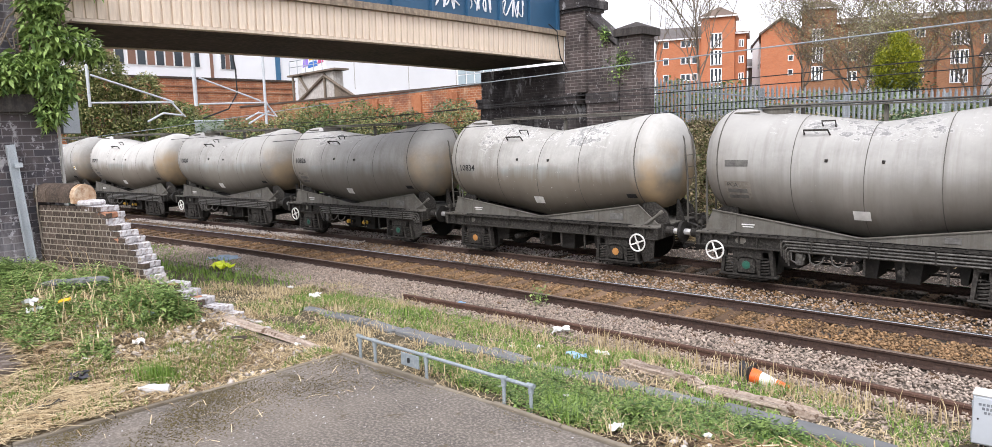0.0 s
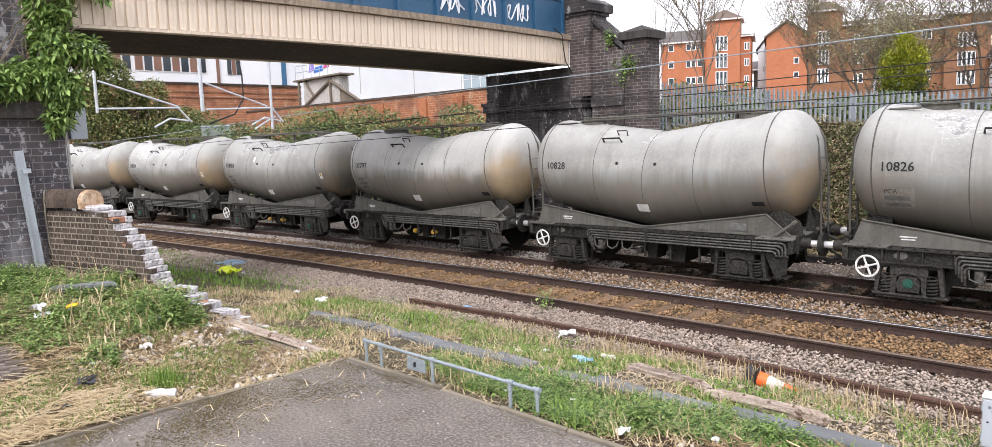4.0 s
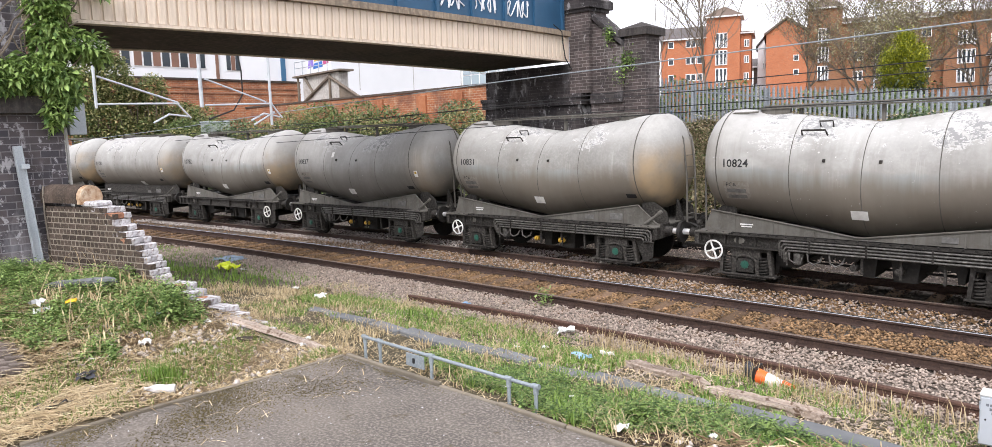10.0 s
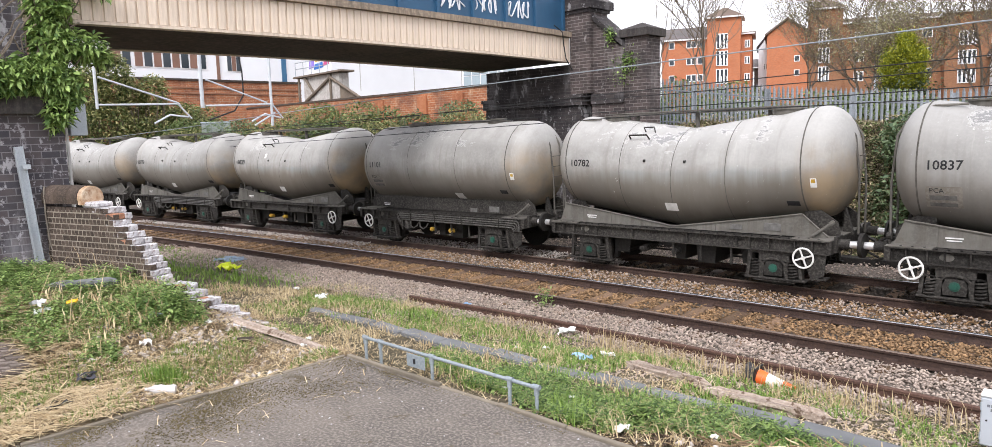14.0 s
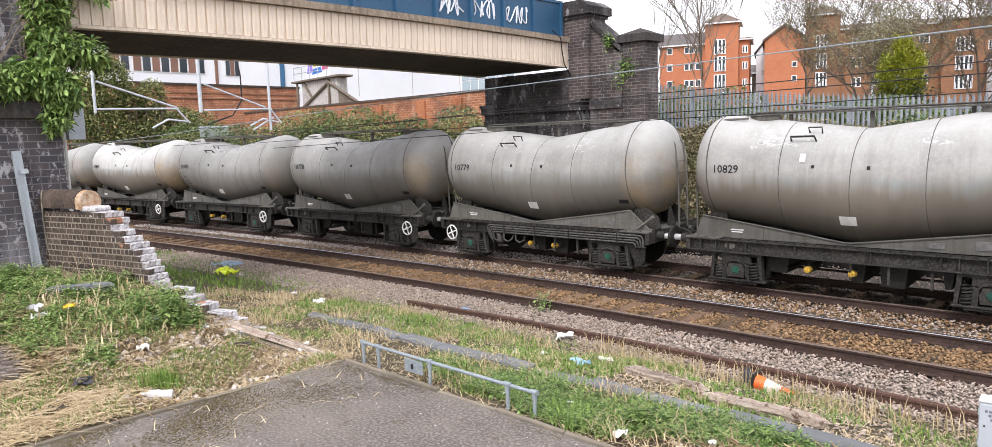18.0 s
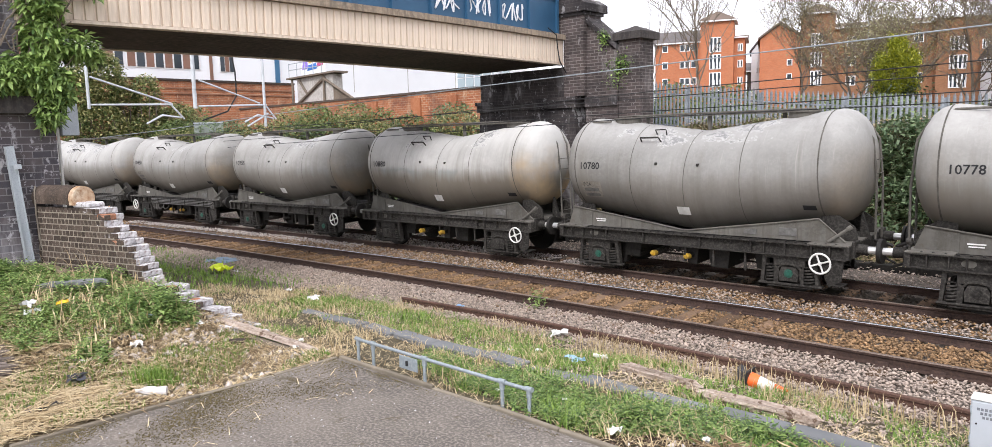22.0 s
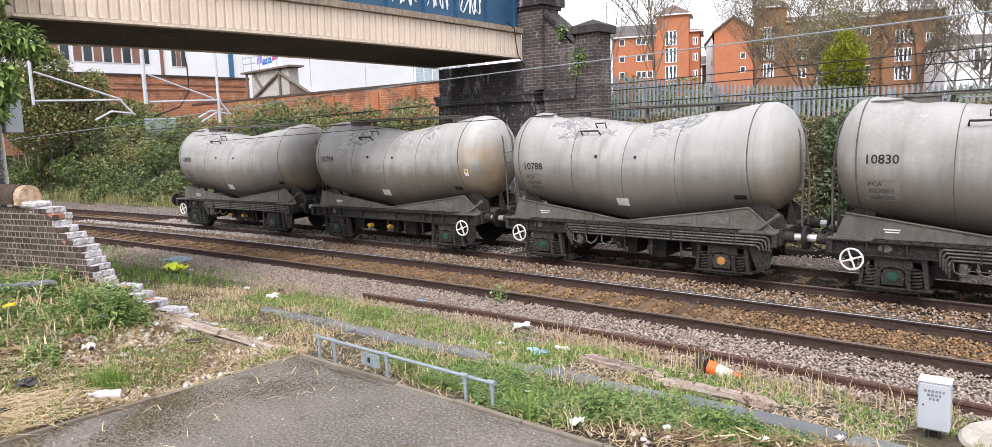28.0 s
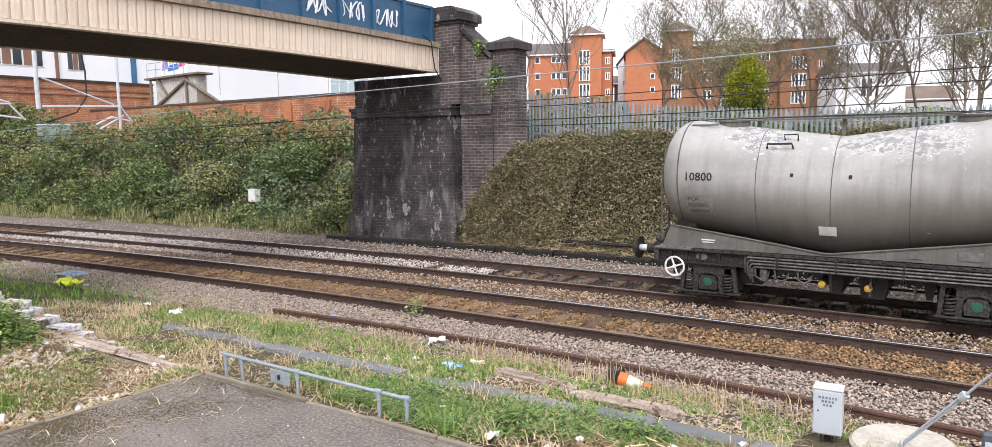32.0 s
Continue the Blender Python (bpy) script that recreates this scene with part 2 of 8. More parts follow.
M_SKIRT = surface("skirt_grimy_grey", ((0.165, 0.156, 0.138), (0.085, 0.08, 0.07), (0.14, 0.133, 0.119)), 0.75, 0, 1.6, 22, 0.2, 0.004, 0.15, ((0.085, 0.075, 0.062), 0.75), ((0.12, 0.108, 0.09), 0.6))
M_FRAME = surface("underframe_grime", ((0.034, 0.031, 0.0275), (0.016, 0.0145, 0.013), (0.075, 0.069, 0.061)), 0.75, 0.0, 2.5, 24, 0.3, 0.006, 0.25)
M_PIPE = surface("pipe_dusty_iron", ((0.085, 0.08, 0.072), (0.045, 0.042, 0.038), (0.16, 0.152, 0.138)), 0.5, 0.1, 2.5, 18, 0.2, 0.004, 0.15)
M_BRIGHT = surface("polished_steel", ((0.8, 0.8, 0.8), (0.65, 0.64, 0.62)), 0.25, 0.6, 5, 30, 0)
M_DATA = surface("data_panel_grime", ((0.22, 0.2, 0.17), (0.16, 0.145, 0.12), (0.27, 0.25, 0.22)), 0.7, 0, 3, 20, 0)
M_DARKIRON = surface("dark_oily_iron", ((0.012, 0.011, 0.01), (0.02, 0.018, 0.016), (0.032, 0.029, 0.025)), 0.65, 0.2, 3, 25, 0.2)
M_SEAM = surface("weld_seam_grime", ((0.075, 0.07, 0.06), (0.15, 0.14, 0.125)), 0.8, 0, 4, 20, 0)
M_WHITE = surface("white_paint_worn", ((0.78, 0.77, 0.74), (0.6, 0.59, 0.56)), 0.6, 0, 5, 30, 0.1)
M_GREENCAP = surface("green_axle_cap", ((0.016, 0.095, 0.065), (0.028, 0.06, 0.048)), 0.5, 0, 6, 30, 0.1, 0.01, 0.25)
M_ORANGECAP = surface("orange_axle_cap", ((0.5, 0.24, 0.07), (0.36, 0.18, 0.06)), 0.6, 0, 6, 30, 0.1)
M_YELLOW = surface("yellow_valve_paint", ((0.55, 0.34, 0.03), (0.33, 0.21, 0.04)), 0.5, 0, 6, 30, 0.1)
M_STEEL = surface("worn_bright_steel", ((0.5, 0.5, 0.49), (0.35, 0.34, 0.33)), 0.35, 0.8, 4, 30, 0.1)
M_GALV = surface("galvanised_steel", ((0.42, 0.46, 0.5), (0.5, 0.53, 0.56), (0.36, 0.4, 0.44)), 0.5, 0.35, 3, 40, 0.1)
M_TUBE = surface("dull_galvanised_tube", ((0.3, 0.34, 0.365), (0.24, 0.275, 0.3), (0.37, 0.41, 0.43)), 0.55, 0.25, 3, 40, 0.15)
M_ARM = surface("pale_galvanised_tube", ((0.62, 0.65, 0.68), (0.5, 0.53, 0.56)), 0.5, 0.2, 2, 20, 0)
M_RAILTOP = surface("rail_head_bright", ((0.55, 0.55, 0.56), (0.4, 0.4, 0.41)), 0.25, 0.9, 3, 30, 0.05)
M_RAILDULL = surface("rail_head_dull", ((0.2, 0.15, 0.12), (0.13, 0.095, 0.075), (0.26, 0.2, 0.165)), 0.55, 0.4, 3, 30, 0.1)
M_RUST = surface("rail_side_rust", ((0.058, 0.037, 0.03), (0.04, 0.027, 0.024), (0.085, 0.053, 0.04)), 0.85, 0.1, 3, 30, 0.3)
M_RUSTRED = surface("loose_rail_rust", ((0.115, 0.066, 0.05), (0.07, 0.043, 0.035), (0.155, 0.09, 0.068)), 0.85, 0.1, 3, 30, 0.3)
M_SLEEPER = surface("sleeper_timber", ((0.18, 0.115, 0.072), (0.105, 0.07, 0.048), (0.24, 0.155, 0.095)), 0.9, 0, 2, 18, 0.5, 0.01, 0.4)
M_STONE = surface("ballast_grey", ((0.48, 0.39, 0.325), (0.32, 0.262, 0.222)), 0.9, 0, 8, 60, 0.3, 0.004, 0, None, None, 0.32)
M_STONEBROWN = surface("ballast_brown", ((0.34, 0.212, 0.112), (0.19, 0.122, 0.07)), 0.9, 0, 4, 60, 0.3, 0.004, 0, None, None, 0.45)
M_STONEPALE = surface("ballast_fresh", ((0.6, 0.54, 0.5), (0.48, 0.43, 0.4)), 0.9, 0, 8, 60, 0.3, 0.004, 0, None, None, 0.3)
M_BED = surface("ballast_bed", ((0.165, 0.137, 0.115), (0.105, 0.087, 0.073), (0.25, 0.21, 0.178)), 0.95, 0, 0.6, 22, 1.0, 0.04)
# bed colour with the shade under the train painted in
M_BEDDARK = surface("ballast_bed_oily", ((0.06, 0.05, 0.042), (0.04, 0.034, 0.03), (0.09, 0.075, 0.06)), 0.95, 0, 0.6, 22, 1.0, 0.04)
M_DIRT = surface("straw_dirt", ((0.25, 0.2, 0.135), (0.14, 0.11, 0.072), (0.38, 0.315, 0.22)), 0.95, 0, 0.9, 26, 0.8, 0.03)
M_SOIL = surface("verge_soil", ((0.1, 0.083, 0.052), (0.055, 0.048, 0.03), (0.16, 0.13, 0.085)), 0.95, 0, 1.1, 24, 0.8, 0.03)
M_BANK = surface("bank_soil", ((0.1, 0.085, 0.055), (0.06, 0.055, 0.035)), 0.95, 0, 0.8, 12, 0.8, 0.03)
M_TARMAC = surface("old_tarmac", ((0.18, 0.156, 0.134), (0.105, 0.093, 0.082), (0.3, 0.264, 0.228)), 0.92, 0, 0.9, 34, 1.0, 0.012, 0, None, ((0.12, 0.1, 0.07), 0.6), 0, 9, ((0.36, 0.335, 0.3), 24.0, 0.66))
M_MOSS = surface("dead_moss", ((0.14, 0.11, 0.05), (0.09, 0.075, 0.035), (0.22, 0.175, 0.09)), 0.95, 0, 3, 40, 0.8, 0.02)
M_EDGING = surface("concrete_edging", ((0.25, 0.215, 0.165), (0.15, 0.128, 0.1)), 0.9, 0, 2, 30, 0.4, 0.006, 0.2)
M_COPING = surface("grey_stone_slab", ((0.2, 0.205, 0.21), (0.15, 0.155, 0.16)), 0.85, 0, 2, 30, 0.3, 0.006, 0.15)
M_SOOT = surface("sooted_brick", ((0.026, 0.024, 0.024), (0.04, 0.036, 0.034), (0.06, 0.05, 0.045)), 0.85, 0, 0.7, 16, 0.5, 0.008, 0.3, ((0.12, 0.11, 0.105), 0.35))
M_MORTAR = surface("pale_mortar", ((0.34, 0.3, 0.245), (0.22, 0.195, 0.16)), 0.95, 0, 2, 30, 0.4)
M_MORTARWHITE = surface("white_lime_mortar", ((0.6, 0.59, 0.6), (0.4, 0.385, 0.395), (0.25, 0.21, 0.2)), 0.95, 0, 5, 16, 0.8, 0.02, 0.25, None, ((0.15, 0.13, 0.13), 0.6))
M_BROWNBRICK = surface("brown_brick", ((0.082, 0.062, 0.05), (0.045, 0.036, 0.031), (0.125, 0.095, 0.075)), 0.85, 0, 2, 25, 0.4, 0.006, 0.35)
M_REDBRICK = surface("orange_brick", ((0.36, 0.17, 0.1), (0.27, 0.125, 0.08), (0.42, 0.24, 0.16)), 0.9, 0, 1.2, 18, 0.4, 0.006, 0.25)
M_REDWALL = surface("orange_brick_wall", ((0.4, 0.155, 0.075), (0.3, 0.115, 0.06), (0.46, 0.2, 0.11)), 0.9, 0, 0.4, 6, 0.4, 0.01)
M_GIRDER = surface("cream_girder_paint", ((0.77, 0.65, 0.525), (0.66, 0.55, 0.445), (0.72, 0.61, 0.5)), 0.6, 0, 0.8, 12, 0.25, 0.006, 0.05, ((0.34, 0.25, 0.18), 0.55))
M_GIRDERTOP = surface("weathered_flange", ((0.33, 0.26, 0.19), (0.22, 0.175, 0.135), (0.4, 0.33, 0.25)), 0.85, 0, 1.0, 10, 0.4, 0.01, 0, ((0.1, 0.085, 0.07), 0.6))
M_SOFFIT = surface("dark_soffit", ((0.075, 0.058, 0.046), (0.04, 0.032, 0.027), (0.11, 0.086, 0.068)), 0.9, 0, 0.8, 8, 0.3)
M_BLUE = surface("blue_steel_panel", ((0.03, 0.1, 0.19), (0.024, 0.078, 0.15)), 0.45, 0, 0.8, 12, 0.1, 0.004, 0.06)
M_GRAFFITI = surface("pale_spray_paint", ((0.75, 0.77, 0.8), (0.65, 0.67, 0.72)), 0.5, 0, 3, 20, 0)
M_CASE_FAR = surface("faded_green_door", ((0.33, 0.36, 0.34), (0.27, 0.3, 0.285)), 0.6, 0, 2, 12, 0.1)
M_BLACK = surface("black_rubber", ((0.015, 0.015, 0.016), (0.022, 0.022, 0.022)), 0.6, 0, 3, 30, 0.1)
M_TEXT = surface("black_lettering", ((0.02, 0.02, 0.022), (0.04, 0.04, 0.042)), 0.7, 0, 5, 30, 0)
M_FADED = surface("faded_lettering", ((0.1, 0.095, 0.09), (0.17, 0.165, 0.155)), 0.8, 0, 9, 30, 0)


def brickwork(name, c1, c2, mortar, wide=0.225, high=0.075, joint=0.012, rough=0.85, dirt=(0.05, 0.045, 0.04), dirt_at=0.55, dirt_amount=0.6, bump=0.5, stain=None):
    """Brick faces too far off to be built one by one: courses of true size on upright walls of either direction."""
    m = bpy.data.materials.new(name)
    m.use_nodes = True
    n, l = m.node_tree.nodes, m.node_tree.links
    b = n["Principled BSDF"]
    b.inputs["Roughness"].default_value = rough
    b.inputs["Specular IOR Level"].default_value = 0.2
    at = n.new("ShaderNodeTexCoord").outputs["Object"]
    sep, com, add = n.new("ShaderNodeSeparateXYZ"), n.new("ShaderNodeCombineXYZ"), n.new("ShaderNodeMath")
    l.new(at, sep.inputs[0])
    l.new(sep.outputs[0], add.inputs[0])
    l.new(sep.outputs[1], add.inputs[1])
    l.new(add.outputs[0], com.inputs[0])
    l.new(sep.outputs[2], com.inputs[1])
    br = n.new("ShaderNodeTexBrick")
    for k, v in (("Color1", (*c1, 1)), ("Color2", (*c2, 1)), ("Mortar", (*mortar, 1)), ("Scale", 1.0), ("Mortar Size", joint / 2), ("Mortar Smooth", 0.3), ("Bias", 0.0), ("Brick Width", wide), ("Row Height", high)):
        br.inputs[k].default_value = v
    l.new(com.outputs[0], br.inputs["Vector"])
    col = br.outputs["Color"]

    def layer(scale, lo, hi, colour, amount, stretch=None):
        nonlocal col
        t, r, x = n.new("ShaderNodeTexNoise"), n.new("ShaderNodeMapRange"), n.new("ShaderNodeMix")
        t.inputs["Scale"].default_value, t.inputs["Detail"].default_value, t.inputs["Roughness"].default_value = scale, 7, 0.65
        src = at
        if stretch:
            mp = n.new("ShaderNodeMapping")
            mp.inputs["Scale"].default_value = stretch
            l.new(at, mp.inputs["Vector"])
            src = mp.outputs[0]
        l.new(src, t.inputs["Vector"])
        r.inputs["From Min"].default_value, r.inputs["From Max"].default_value, r.inputs["To Max"].default_value = lo, hi, amount
        l.new(t.outputs["Fac"], r.inputs["Value"])
        x.data_type = "RGBA"
        x.inputs[7].default_value = (*colour, 1)
        l.new(r.outputs["Result"], x.inputs[0])
        l.new(col, x.inputs[6])
        col = x.outputs[2]

    layer(0.8, dirt_at - 0.12, dirt_at + 0.1, dirt, dirt_amount)
    layer(9.0, 0.5, 0.75, tuple(min(1, 1.6 * v) for v in c1), 0.4)
    if stain:
        layer(1.0, stain[1] - 0.06, stain[1] + 0.16, stain[0], 0.55, (1.6, 1.6, 0.5))
        layer(2.6, stain[1] + 0.02, stain[1] + 0.06, stain[0], 0.7, (1.0, 1.0, 0.45))
        layer(7.0, stain[1] + 0.02, stain[1] + 0.06, stain[0], 0.6)
    l.new(col, b.inputs["Base Color"])
    bp = n.new("ShaderNodeBump")
    bp.inputs["Strength"].default_value, bp.inputs["Distance"].default_value, bp.invert = bump, 0.012, True
    l.new(br.outputs["Fac"], bp.inputs["Height"])
    l.new(bp.outputs[0], b.inputs["Normal"])
    return m


B_SOOT = brickwork("sooted_brickwork", (0.05, 0.044, 0.045), (0.078, 0.066, 0.063), (0.11, 0.098, 0.094), 0.3, 0.11, 0.016, 0.8, (0.014, 0.0135, 0.015), 0.52, 0.75, 0.5, ((0.36, 0.35, 0.35), 0.585))
B_DARK = brickwork("dark_brickwork", (0.075, 0.06, 0.058), (0.125, 0.098, 0.092), (0.25, 0.225, 0.21), 0.3, 0.1, 0.022, 0.85, (0.025, 0.023, 0.024), 0.53, 0.75, 0.6, ((0.36, 0.34, 0.33), 0.62))
B_PIER = brickwork("blue_brickwork", (0.058, 0.055, 0.065), (0.1, 0.083, 0.085), (0.2, 0.19, 0.197), 0.3, 0.125, 0.02, 0.75, (0.035, 0.032, 0.036), 0.55, 0.6, 0.6, ((0.42, 0.41, 0.43), 0.56))
B_ORANGE = brickwork("orange_brickwork", (0.44, 0.165, 0.075), (0.33, 0.12, 0.06), (0.46, 0.34, 0.24), 0.34, 0.13, 0.026, 0.9, (0.13, 0.065, 0.05), 0.54, 0.75, 0.6, ((0.58, 0.4, 0.27), 0.6))
B_FLATS = brickwork("flats_brickwork", (0.5, 0.185, 0.09), (0.42, 0.15, 0.075), (0.42, 0.22, 0.14), 0.24, 0.08, 0.012, 0.9, (0.36, 0.12, 0.06), 0.6, 0.4, 0.2)
B_FLATSBROWN = brickwork("brown_flats_brickwork", (0.3, 0.15, 0.08), (0.24, 0.115, 0.065), (0.27, 0.16, 0.1), 0.24, 0.08, 0.012, 0.9, (0.2, 0.1, 0.06), 0.6, 0.4, 0.2)
M_RENDER = surface("white_render", ((0.82, 0.83, 0.85), (0.76, 0.77, 0.79)), 0.8, 0, 0.2, 3, 0.05)
M_RENDERGREY = surface("dirty_pale_render", ((0.55, 0.53, 0.5), (0.38, 0.35, 0.32), (0.62, 0.6, 0.57)), 0.9, 0, 0.9, 7, 0.3, 0.01, 0, ((0.2, 0.17, 0.15), 0.5))
M_SLATE = surface("grey_slate_roof", ((0.14, 0.125, 0.12), (0.1, 0.09, 0.088), (0.17, 0.15, 0.145)), 0.85, 0, 0.4, 6, 0.3, 0.02)
M_BROWNROOF = surface("brown_tile_roof", ((0.2, 0.15, 0.12), (0.15, 0.115, 0.095)), 0.9, 0, 0.4, 6, 0.3, 0.02)
M_FRAMEWHITE = surface("white_window_frame", ((0.82, 0.82, 0.82), (0.75, 0.75, 0.75)), 0.5, 0, 2, 10, 0)
M_PANEL = surface("brown_cladding", ((0.26, 0.15, 0.11), (0.2, 0.115, 0.085)), 0.7, 0, 0.5, 5, 0)
M_BLUESTRIPE = surface("blue_cladding", ((0.04, 0.13, 0.24), (0.05, 0.15, 0.27)), 0.5, 0, 0.5, 5, 0)
M_GLASS = glass_dark("window_glass")
M_PALEGLASS = glass_dark("pale_greenish_glass", (0.38, 0.46, 0.5))
M_FENCE = surface("galvanised_palisade", ((0.25, 0.275, 0.3), (0.19, 0.215, 0.24), (0.31, 0.335, 0.36)), 0.55, 0.3, 1.5, 20, 0.1, 0.005, 0.2)
M_BARK = surface("grey_brown_bark", ((0.19, 0.155, 0.12), (0.125, 0.103, 0.083), (0.25, 0.205, 0.16)), 0.95, 0, 2, 20, 0.5)
M_TWIG = surface("pale_twigs", ((0.3, 0.23, 0.15), (0.21, 0.16, 0.105)), 0.95, 0, 2, 20, 0.2)
L_BUSH = leafy("bush_leaves", (0.045, 0.075, 0.025), (0.25, 0.32, 0.11))
L_IVY = leafy("ivy_leaves", (0.15, 0.135, 0.07), (0.5, 0.43, 0.28))
L_SHRUB = leafy("shrub_leaves", (0.07, 0.12, 0.055), (0.22, 0.29, 0.15))
L_CLIMB = leafy("climber_leaves", (0.07, 0.14, 0.035), (0.42, 0.57, 0.18))
L_NETTLE = leafy("nettle_leaves", (0.05, 0.11, 0.02), (0.4, 0.53, 0.18))
L_WEED = leafy("weed_leaves", (0.035, 0.085, 0.018), (0.32, 0.44, 0.13))
L_GRASS = leafy("grass_blades", (0.1, 0.2, 0.03), (0.27, 0.38, 0.08))
L_DRY = leafy("dry_grass", (0.4, 0.3, 0.16), (0.66, 0.54, 0.33))
L_BROWNSTRAW = leafy("rotten_straw", (0.14, 0.09, 0.045), (0.34, 0.24, 0.13), 0.7, 0.3, 0.1)
L_DRYGREEN = leafy("long_bank_grass", (0.2, 0.22, 0.07), (0.46, 0.42, 0.2))
L_STRAW = leafy("straw", (0.44, 0.32, 0.17), (0.76, 0.63, 0.41), 0.7, 0.3, 0.1)
L_GOLD = leafy("gold_conifer", (0.06, 0.1, 0.01), (0.46, 0.46, 0.03))
L_BUD = leafy("spring_buds", (0.2, 0.2, 0.07), (0.36, 0.31, 0.13))
L_OLIVE = leafy("olive_haze_leaves", (0.17, 0.17, 0.08), (0.36, 0.32, 0.17))
# dark green that puts the shade inside bushes into the leaf colour
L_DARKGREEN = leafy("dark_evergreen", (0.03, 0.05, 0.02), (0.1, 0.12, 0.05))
# ---- ground: one sheet to the horizon ----
def ground_sheet():
    xs = np.unique(np.concatenate([np.linspace(-900, -90, 12), np.linspace(-90, -24, 45), np.linspace(-24, 4, 150), np.linspace(4, 60, 20), np.linspace(60, 900, 12)]))
    ys = np.unique(np.concatenate([np.linspace(-900, -20, 12), np.linspace(-20, 0, 10), np.linspace(0, 10.5, 75), np.linspace(10.5, 18, 12), np.linspace(18, 30, 50), np.linspace(30, 110, 20), np.linspace(110, 900, 12)]))
    X, Y = np.meshgrid(xs, ys, indexing="ij")
    Z = ground_z(X, Y)
    v = offset(X, Y)
    rough = 0.03 * grain(X, Y, 0.5) + 0.05 * grain(X, Y, 1.6, 1)
    near = (v < 9.0) & ~((X > -8.05) & (Y < 5.35)) & (X > -60)
    Z = np.where(near, Z + rough, Z)
    Z = np.where((X > -7.9) & (Y < 5.1), 0.2, Z)
    far = (v > 19.2) & (Y < 40)
    Z = np.where(far, Z + 2 * rough, Z)
    nx, ny = X.shape
    verts = np.stack([X, Y, Z], -1).reshape(-1, 3)
    i = np.arange(nx * ny).reshape(nx, ny)
    faces = np.stack([i[:-1, :-1], i[1:, :-1], i[1:, 1:], i[:-1, 1:]], -1).reshape(-1, 4)
    me = cloud("ground", verts, faces, M_SOIL)
    for m in (M_DIRT, M_BED, M_BANK, M_BEDDARK):
        me.materials.append(m)
    c = verts[faces].mean(1)
    vc = offset(c[:, 0], c[:, 1])
    wob = 0.25 * grain(c[:, 0], c[:, 1], 0.8, 2)
    kind = np.zeros(len(faces), int)
    kind[(c[:, 0] < -8 + wob) & (vc < 5.6 + wob)] = 1
    kind[(vc > 8.95 + wob) & (vc < 19.0 + wob)] = 2
    # dark strip in place of the shade beneath the wagons
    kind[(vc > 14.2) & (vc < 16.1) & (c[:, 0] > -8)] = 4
    kind[(vc > 19.0 + wob)] = 3
    me.polygons.foreach_set("material_index", kind)
    me.polygons.foreach_set("use_smooth", [True] * len(faces))
    tagged(new("ground", me), "straw-strewn earth, weedy verge and ballast beside the railway", "ground", kind="structure")


ground_sheet()

# ---- tarmac yard with its concrete edging ----
s = Shape()
n = 60
for i in range(n):
    for j in range(24):
        x0, x1 = -7.95 + 16 * i / n, -7.95 + 16 * (i + 1) / n
        y0, y1 = -6.0 + 11.2 * j / 24, -6.0 + 11.2 * (j + 1) / 24
        zz = [0.35 + 0.012 * float(grain(a, b, 0.9, 3)) for a, b in ((x0, y0), (x1, y0), (x1, y1), (x0, y1))]
        s.add([(x0, y0, zz[0]), (x1, y0, zz[1]), (x1, y1, zz[2]), (x0, y1, zz[3])], [(0, 1, 2, 3)])
s.add([(-7.95, -6, 0.36), (8.05, -6, 0.36), (8.05, 5.2, 0.34), (-7.95, 5.2, 0.34), (-7.95, -6, 0.1), (8.05, -6, 0.1), (8.05, 5.2, 0.1), (-7.95, 5.2, 0.1)], [(0, 1, 5, 4), (1, 2, 6, 5), (2, 3, 7, 6), (3, 0, 4, 7), (4, 5, 6, 7)])
yard = new("pavement", s.mesh("pavement", M_TARMAC, "all"))
tagged(yard, "old dark tarmac yard with moss along its edge", "pavement", kind="structure")
edge_rng = random.Random(5)
edge_mesh = Shape().cham(-0.455, 0.455, -0.028, 0.028, -0.15, 0.0, 0.008).mesh("edging", M_EDGING)
for i in range(18):
    part("edging", edge_mesh, None, yard, m=pose(-7.5 + 0.92 * i, 5.24, 0.375 + edge_rng.uniform(-0.012, 0.012), 0, edge_rng.uniform(-0.6, 0.6), edge_rng.uniform(-0.7, 0.7)))
for i in range(9):
    part("edging", edge_mesh, None, yard, m=pose(-7.985, 4.74 - 0.92 * i, 0.372 + edge_rng.uniform(-0.012, 0.012), 0, edge_rng.uniform(-0.6, 0.6), 90 + edge_rng.uniform(-0.7, 0.7)))
# ---- two running lines ----
def rail_profile():
    return [(-0.068, -0.16), (0.068, -0.16), (0.068, -0.148), (0.016, -0.128), (0.011, -0.05), (0.035, -0.038), (0.035, -0.008), (0.027, 0.0), (-0.027, 0.0), (-0.035, -0.008), (-0.035, -0.038), (-0.011, -0.05), (-0.016, -0.128), (-0.068, -0.148)]


def rail_shape(v, z, s0, s1, step=1.0):
    sh, prof = Shape(), rail_profile()
    n, pts = len(prof), []
    count = int((s1 - s0) / step) + 1
    for i in range(count + 1):
        s = s0 + (s1 - s0) * i / count
        x, y, a = on_line(v, s)
        pts += [(x - p * math.sin(a), y + p * math.cos(a), z + q) for p, q in prof]
    for i in range(count):
        for j in range(n):
            sh.now = 1 if j in (6, 7, 8) else 0
            sh.add([pts[i * n + j], pts[i * n + (j + 1) % n], pts[(i + 1) * n + (j + 1) % n], pts[(i + 1) * n + j]], [(0, 1, 2, 3)])
    return sh


